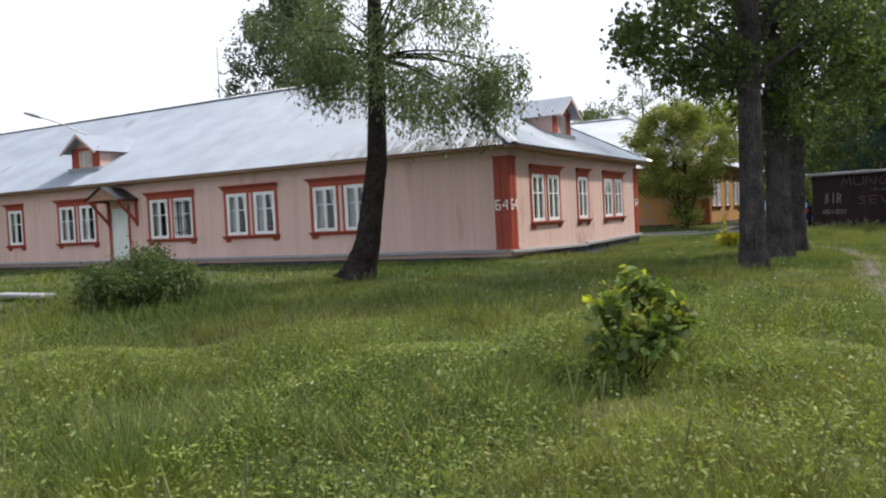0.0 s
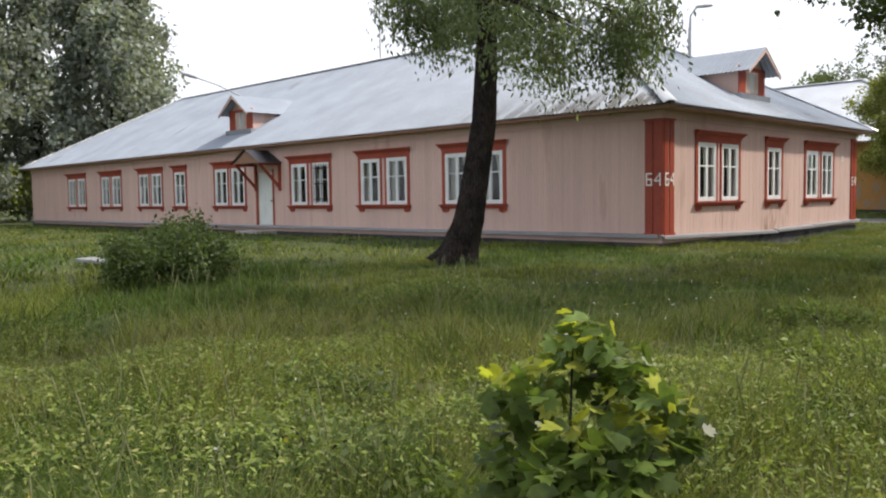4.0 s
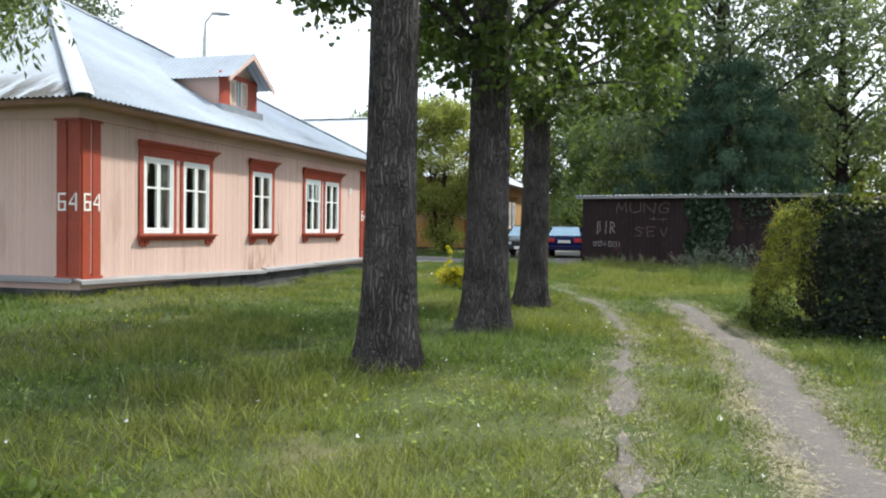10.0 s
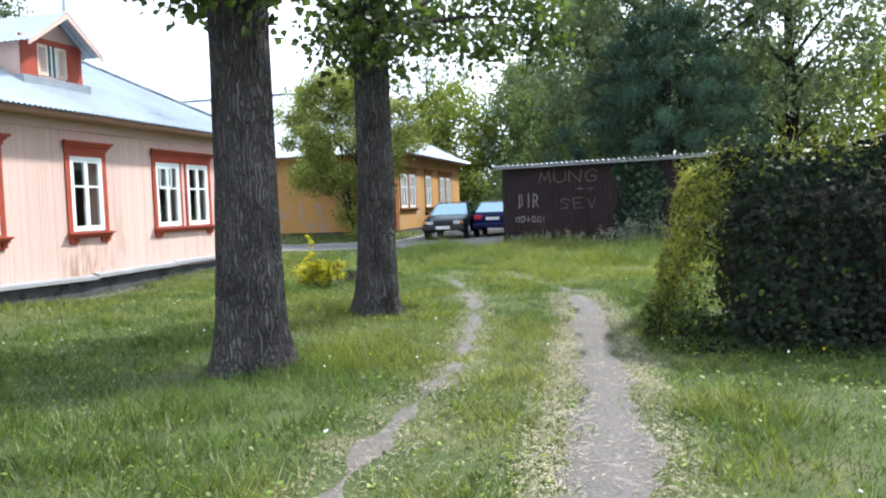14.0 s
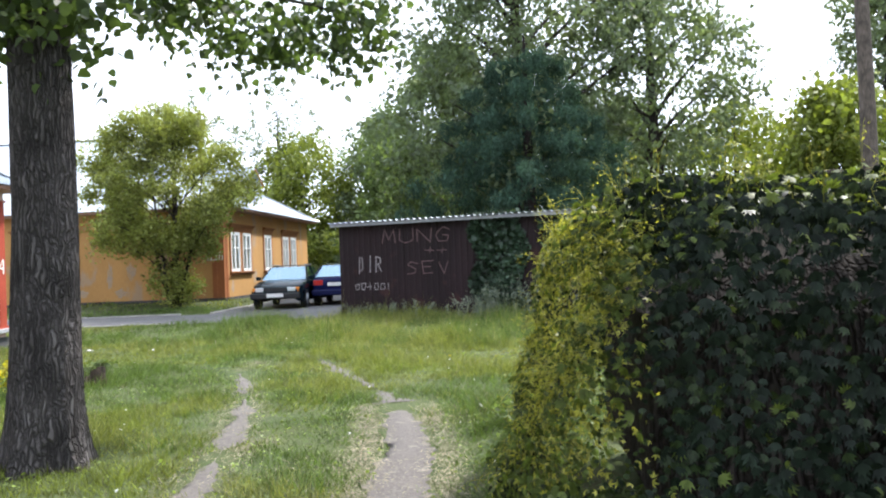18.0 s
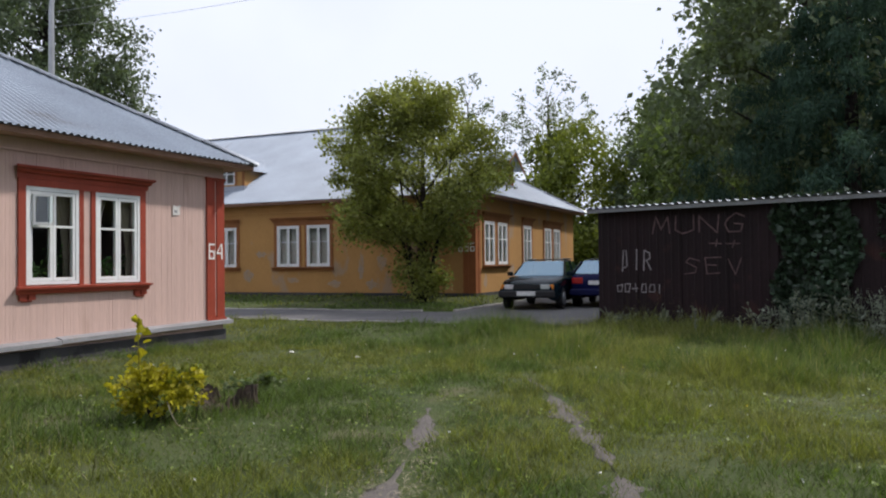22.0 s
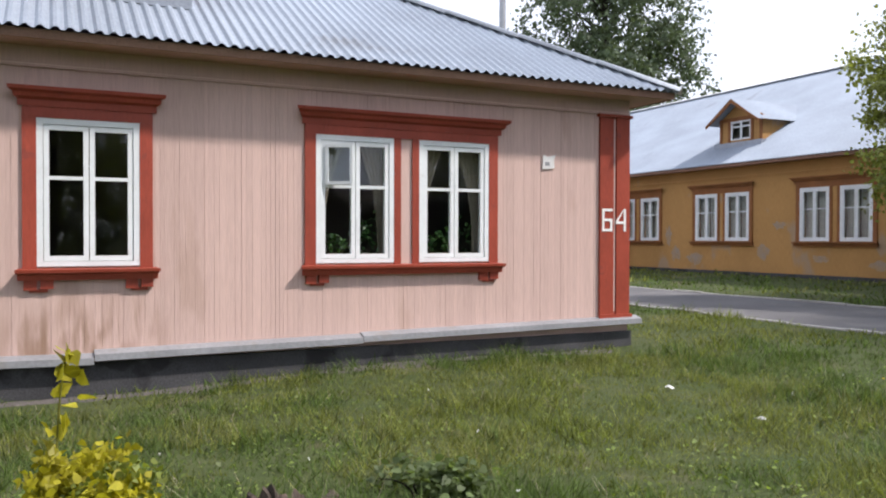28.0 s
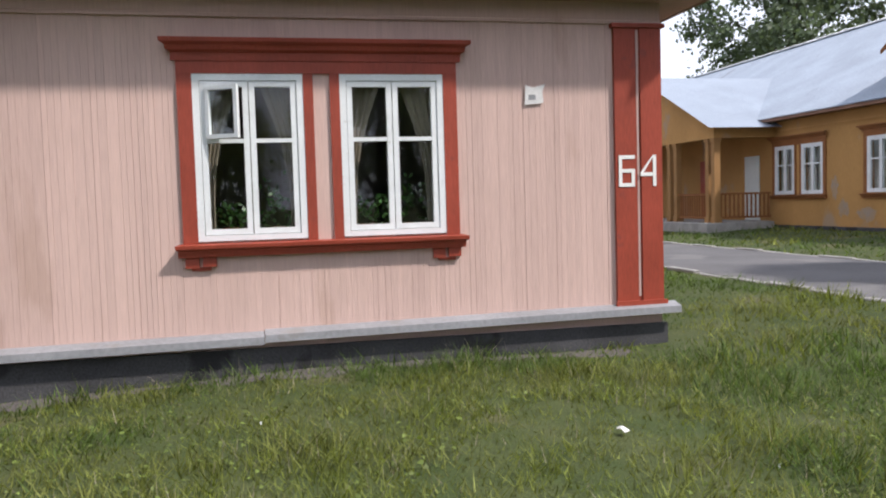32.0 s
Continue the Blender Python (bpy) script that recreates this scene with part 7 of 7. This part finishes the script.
def wear(x, y):
    """0 on bare soil to 1 in full grass."""
    n1 = 0.10 * np.sin(x * 5.3 + 2 * np.sin(y * 3.1)) * np.sin(y * 4.7 + x)
    r = np.minimum(sstep(0.10, 0.42, line_dist(x, y, RUT_R) + n1), sstep(-0.06, 0.16, line_dist(x, y, RUT_R2) + n1))
    r = np.minimum(r, sstep(-0.02, 0.20, line_dist(x, y, RUT_L) + n1))
    spot = np.sin(x * 1.9 + 1.1 * np.sin(y * 1.3)) * np.sin(y * 2.1 + 1.4 * np.sin(x * 1.1 + 1)) + 0.35 * np.sin(x * 7 + y * 3) * np.sin(y * 8 - x * 2)
    r = r * (1 - 0.85 * sstep(0.92, 1.12, spot))
    return r


def tall(x, y):
    """The height that the grass reaches here."""
    h = 0.135 + 0.15 * sstep(-7, -12, y) * sstep(11.2, 9.6, x) + 0.03 * sstep(9.0, 7.0, x) * sstep(2, -4, y)
    h = h + 0.16 * sstep(5.5, 3.0, np.abs(y - 14.6) + np.abs(x - 9.5) * 0.35) * (x > 4)
    return h * (0.55 + 0.9 * (0.5 + 0.5 * np.sin(x * 1.7 + 0.6 * y) * np.sin(y * 1.3 - 0.4 * x)))


def blades(name, per_m2, box, dmin, dmax, width, hk, material, seed, label, lean=0.9, accept=None):
    """Narrow leaning blades, so many to the square metre, between two distances from the line walked."""
    rng = np.random.default_rng(seed)
    X, Y = [], []
    for gx in np.arange(box[0], box[1], 2.0):
        gy = np.arange(box[2], box[3], 2.0)
        d = line_dist(np.full(len(gy), gx + 1), gy + 1, WALK)
        for y0 in gy[(d > dmin - 1.5) & (d < dmax + 1.5)]:
            k = int(per_m2 * 4)
            X.append(rng.uniform(gx, gx + 2, k)), Y.append(rng.uniform(y0, y0 + 2, k))
    x, y = np.concatenate(X), np.concatenate(Y)
    n = len(x)
    d = line_dist(x, y, WALK)
    tuft = 0.5 + 0.5 * np.sin(x * 3.1 + 2 * np.sin(y * 2.3)) * np.sin(y * 2.9 + 1.5 * np.sin(x * 1.9))
    fine = 0.5 + 0.5 * np.sin(x * 13 + 3 * np.sin(y * 7)) * np.sin(y * 12 + 3 * np.sin(x * 6))
    ok = (d >= dmin) & (d < dmax) & (rng.uniform(0, 1, n) < 0.6 + 0.2 * tuft + 0.2 * fine)
    if accept is not None:
        ok &= accept(x, y)
    x, y, tuft, fine = x[ok], y[ok], tuft[ok], fine[ok]
    ok = free_ground(x, y) & (rng.uniform(0, 1, len(x)) < wear(x, y))
    x, y, tuft, fine = x[ok], y[ok], tuft[ok], fine[ok]
    n = len(x)
    h = tall(x, y) * hk * rng.uniform(0.45, 1.4, n) * (0.35 + 0.9 * fine * tuft + 0.3 * tuft) * (0.45 + 0.55 * sstep(0.1, 0.9, line_dist(x, y, RUT_R))) * (0.6 + 0.4 * sstep(0.05, 0.6, line_dist(x, y, RUT_L)))
    a = rng.uniform(0, 2 * np.pi, n)
    w = width * rng.uniform(0.6, 1.4, n)
    ln = rng.uniform(0.15, 1.5, n) * lean * h
    b = a + rng.uniform(-1.2, 1.2, n)
    base = np.stack([x, y, ground_z(x, y) - 0.01], -1)
    sd = np.stack([-np.sin(a), np.cos(a), 0 * x], -1) * w[:, None]
    tip = base + np.stack([np.cos(b) * ln, np.sin(b) * ln, h * rng.uniform(0.7, 1.0, n)], -1)
    V = np.stack([base - sd, base + sd, tip], 1).reshape(-1, 3)
    ob = arrays(name, V, np.arange(n * 3).reshape(n, 3), material)
    return tagged(ob, label, "grass", kind="stuff")


def patch(x, y):
    return np.sin(x * 0.9 + 1.7 * np.sin(y * 0.53)) + np.sin(y * 0.8 + 1.3 * np.sin(x * 0.61 + 2)) + 0.7 * np.sin(x * 2.7 + y * 1.9) * np.sin(y * 2.3 - x)


near = (2, 16, -26, 16)
warm, cool = (lambda x, y: patch(x, y) > 0.25 * np.sin(x * 37) - 0.1), (lambda x, y: patch(x, y) <= 0.25 * np.sin(x * 41))
for m, acc, q, lab in ((GRASS, warm, 0, "ragged light green grass of the yard"), (GRASS_B, cool, 10, "cool dark green patches of yard grass")):
    blades("grass", 2000, near, 0.0, 3.4, 0.0042, 1.0, m, 1 + q, lab, 0.9, acc)
    blades("grass", 1250, (-4, 17, -26, 17), 3.4, 7.5, 0.0052, 1.0, m, 2 + q, lab, 0.9, acc)
    blades("grass", 420, (-16, 18, -26, 25), 7.5, 15, 0.009, 1.0, m, 3 + q, lab, 0.85, acc)
    blades("grass", 60, (-48, 30, -30, 26), 15, 48, 0.022, 1.0, m, 4 + q, lab, 0.8, acc)
blades("dry_grass", 60, (-2, 16, -26, 16), 0.0, 9, 0.0026, 1.3, GRASS_D, 5, "pale dry grass stalks among the green", 0.6)
# Dense pale blades also stand in for sunlight on the south lawn.
blades("pale_grass", 640, (1, 14, -24, -8), 0.0, 9, 0.0034, 1.05, GRASS_P, 18, "pale grass among the green, sunlight put into its colour", 0.8, lambda x, y: np.sin(x * 1.1 + 1.2 * np.sin(y * 0.9)) * np.sin(y * 1.3 + x * 0.6) > -0.35)
blades("pale_grass", 300, (1, 14, -16, 14), 0.0, 7.5, 0.003, 0.8, GRASS_P, 8, "pale yellowing grass in dry patches", 1.0, lambda x, y: np.sin(x * 1.4 + 1.2 * np.sin(y * 1.1)) * np.sin(y * 1.7 + x * 0.6) + 0.5 * sstep(1.6, 0.4, line_dist(x, y, RUT_R)) > 0.35)
blades("pale_grass", 120, (5, 13, 8, 17), 0.0, 12, 0.003, 1.5, GRASS_P, 6, "tall pale grass before the garage", 0.6, lambda x, y: sstep(4.5, 2.0, np.abs(y - 14.2) + np.abs(x - 9.5) * 0.4) > 0.15)

# seed stalks of the long grass
rng = np.random.default_rng(9)
n = 800
x, y = rng.uniform(-3, 11, n), rng.uniform(-24, -5, n)
ok = free_ground(x, y) & (wear(x, y) > 0.8) & (rng.uniform(0, 1, n) < 0.25 + 0.75 * sstep(11, 9, x))
x, y = x[ok], y[ok]
h = tall(x, y) * rng.uniform(1.2, 2.0, len(x))
V, F, o = [], [], 0
for a, b, c, q in zip(x, y, h, rng.uniform(0, 6.3, len(x))):
    z = gz(a, b)
    e = 0.15 * c
    pts = np.array([(a, b, z), (a + e * 0.3 * math.cos(q), b + e * 0.3 * math.sin(q), z + c * 0.6), (a + e * math.cos(q), b + e * math.sin(q), z + c)])
    v, f = tube_arrays(np.concatenate([pts, [pts[2] + (pts[2] - pts[1]) * 0.22]]), [0.0022, 0.0018, 0.006, 0.002], 3)
    V.append(v), F.append(f + o)
    o += len(v)
tagged(arrays("seed_stalks", np.concatenate(V), np.concatenate(F), mat("seed_head", (0.24, 0.26, 0.12), 0.8, var=0.2, bump=0, per=0.35, transl=0.2)), "pale seed heads standing above the long grass", "grass", kind="stuff")

# low broad leaves, clover and straw
n = 42000
x, y = rng.uniform(1, 16, n), rng.uniform(-25, 15, n)
ok = (line_dist(x, y, WALK) < 6.5) & free_ground(x, y) & (rng.uniform(0, 1, n) < wear(x, y)) & (np.sin(x * 1.3 + 1) * np.sin(y * 1.1 + x * 0.5) > -0.25)
x, y = x[ok], y[ok]
low = leaf_mesh("clover", np.stack([x, y, ground_z(x, y) + rng.uniform(0.01, 0.07, len(x)) * (1 + 1.2 * (y < -8))], -1), 0.032, LEAF_K, None, 21, 0.0, 0.75, flat=0.6, shape="heart")
tagged(low, "low broad-leaved clover and weeds in the grass", "weed", kind="stuff")
# Bright weeds thicken to the south, where their colour also carries the sunlight.
n = 420000
x, y = rng.uniform(-3, 11.8, n), rng.uniform(-25, -5.5, n)
lush = np.sin(x * 1.1 + 2) * np.sin(y * 0.9 + x * 0.4) + 0.4 * np.sin(3.1 * x) * np.sin(2.7 * y) + 0.9 * sstep(-9, -14, y + 0.35 * (9 - x)) - 0.2 - 0.7 * sstep(-10, -8, y)
ok = (line_dist(x, y, WALK) < 9) & free_ground(x, y) & (rng.uniform(0, 1, n) < wear(x, y)) & (lush > rng.uniform(-0.1, 0.7, n))
x, y = x[ok], y[ok]
tier = rng.uniform(0, 1, len(x))
p = np.stack([x, y, ground_z(x, y) + (0.15 + 0.95 * np.sqrt(tier)) * tall(x, y)], -1)
for k, (a, b, size, m, lab) in enumerate(((0.0, 0.72, 0.026, LEAF_K, "fine leafy green weeds growing through the long grass"), (0.72, 0.9, 0.045, LEAF_K, "leafy green weeds growing through the long grass"), (0.9, 1.0, 0.032, GRASS_P, "pale narrow weed leaves in the long grass"))):
    low = leaf_mesh("weed_leaves", p[(tier >= a) & (tier < b)] if k else p[::2], size, m, None, 25 + k, 0.0, 0.42, flat=0.5)
    tagged(low, lab, "weed", kind="stuff")
n = 60000
t = rng.uniform(0, 1, n)
line = np.asarray(RUT_R, float)
seg = np.concatenate([[0], np.cumsum(np.linalg.norm(np.diff(line, axis=0), axis=1))])
s = t * seg[-1]
x = np.interp(s, seg, line[:, 0]) + rng.choice([-1, 1], n, p=[0.62, 0.38]) * np.abs(rng.normal(0.33, 0.09, n))
y = np.interp(s, seg, line[:, 1]) + rng.normal(0, 0.05, n)
n2 = 3500
lx = np.asarray(RUT_L, float)
yl = rng.uniform(-9, 6.5, n2 * 2)
x = np.concatenate([x, rng.uniform(9.3, 10.9, n2), np.interp(yl, lx[:, 1], lx[:, 0]) + rng.choice([-1, 1], n2 * 2) * np.abs(rng.normal(0.16, 0.08, n2 * 2))])
y = np.concatenate([y, rng.uniform(-8, 2.5, n2), yl])
ok = free_ground(x, y)
straw = leaf_mesh("straw_litter", np.stack([x, y, ground_z(x, y) + rng.uniform(0.012, 0.035, len(x))], -1)[ok], 0.048, GRASS_D, None, 22, 0.0, 0.10, flat=0.85)
tagged(straw, "pale mown straw strewn along the wheel rut", "straw", kind="stuff")
n = 260
x, y = rng.uniform(2, 15, n), rng.uniform(-20, 14, n)
ok = free_ground(x, y) & (wear(x, y) > 0.9) & (line_dist(x, y, WALK) < 9)
x, y = x[ok], y[ok]
fl = leaf_mesh("clover_flowers", np.repeat(np.stack([x, y, ground_z(x, y) + tall(x, y) * 0.8], -1), 5, 0), 0.014, NUMBER, None, 23, 0.0, 0.9)
fl2 = leaf_mesh("dandelions", np.repeat(np.stack([x, y, ground_z(x, y) + tall(x, y) * 0.75], -1)[::6] + np.array([0.3, 0.2, 0]), 6, 0), 0.016, AMBER_F, None, 24, 0.0, 0.9)
tagged(fl2, "small yellow dandelion heads in the grass", "flower", kind="stuff")
tagged(fl, "small white clover flowers dotting the grass", "flower", kind="stuff")

# ---- boards of the pink walls ----
bm = bmesh.new()
add_box(bm, (0.0, 0.0, 0.0), (1.0, 0.018, 1.0))
me = finish("plank", bm, PINK)
DRIP_LINE = [(-0.14, 0.38), (2.3, 0.345), (2.31, 0.34), (6.34, 0.265), (6.36, 0.30), (9.24, 0.325), (9.26, 0.34), (13.34, 0.385)]


def plank_runs(u, wins, z_low):
    """The stretches of one board, over and under the windows."""
    for c, k in wins:
        half = (GAP / 2 + CW if kind_of(k) else CW / 2) + 0.05
        if abs(u - c) < half:
            return [(z_low, W0 - 0.02), (W1 + 0.06, 3.21)]
    return [(z_low, 3.21)]


def kind_of(k):
    return k == 2


r = random.Random(21)
u = 0.47
while u < 12.69:
    w = min(r.choice((0.045, 0.05, 0.055, 0.06, 0.07, 0.10)), 12.70 - u)
    zl = float(np.interp(u, [p[0] for p in DRIP_LINE], [p[1] for p in DRIP_LINE])) + 0.03
    for a, b in plank_runs(u + w / 2, E_WINS, zl):
        ob = new("plank", me)
        ob.parent = pe
        gap = r.choice((0.001, 0.0015, 0.0015, 0.002, 0.004))
        ob.matrix_world = Matrix(((0, 0.45 + r.uniform(-0.12, 0.06), 0, 0), (w - gap, 0, 0, u), (0, 0, b - a, a), (0, 0, 0, 1)))
    u += w
u = -0.47
while u > -6.9:
    w = r.choice((0.085, 0.09, 0.10, 0.11))
    u -= w
    for a, b in plank_runs(u + w / 2, S_WINS, 0.43):
        ob = new("plank", me)
        ob.parent = ps
        ob.matrix_world = Matrix(((w - 0.0035, 0, 0, u), (0, -1, 0, 0), (0, 0, b - a, a), (0, 0, 0, 1)))
bm = bmesh.new()
while u > -42.2:
    w = r.choice((0.085, 0.09, 0.10, 0.11)) * 1.5
    u -= w
    runs = plank_runs(u + w / 2, S_WINS, 0.43)
    if abs(u + w / 2 - DOOR_U) < 0.6:
        runs = [(2.5, 3.21)]
    for a, b in runs:
        add_box(bm, (u, 0, a), (u + w - 0.005, 0.016, b), PS)
tagged(part("plank_cladding", bm, PINK, ps), kind="stuff")
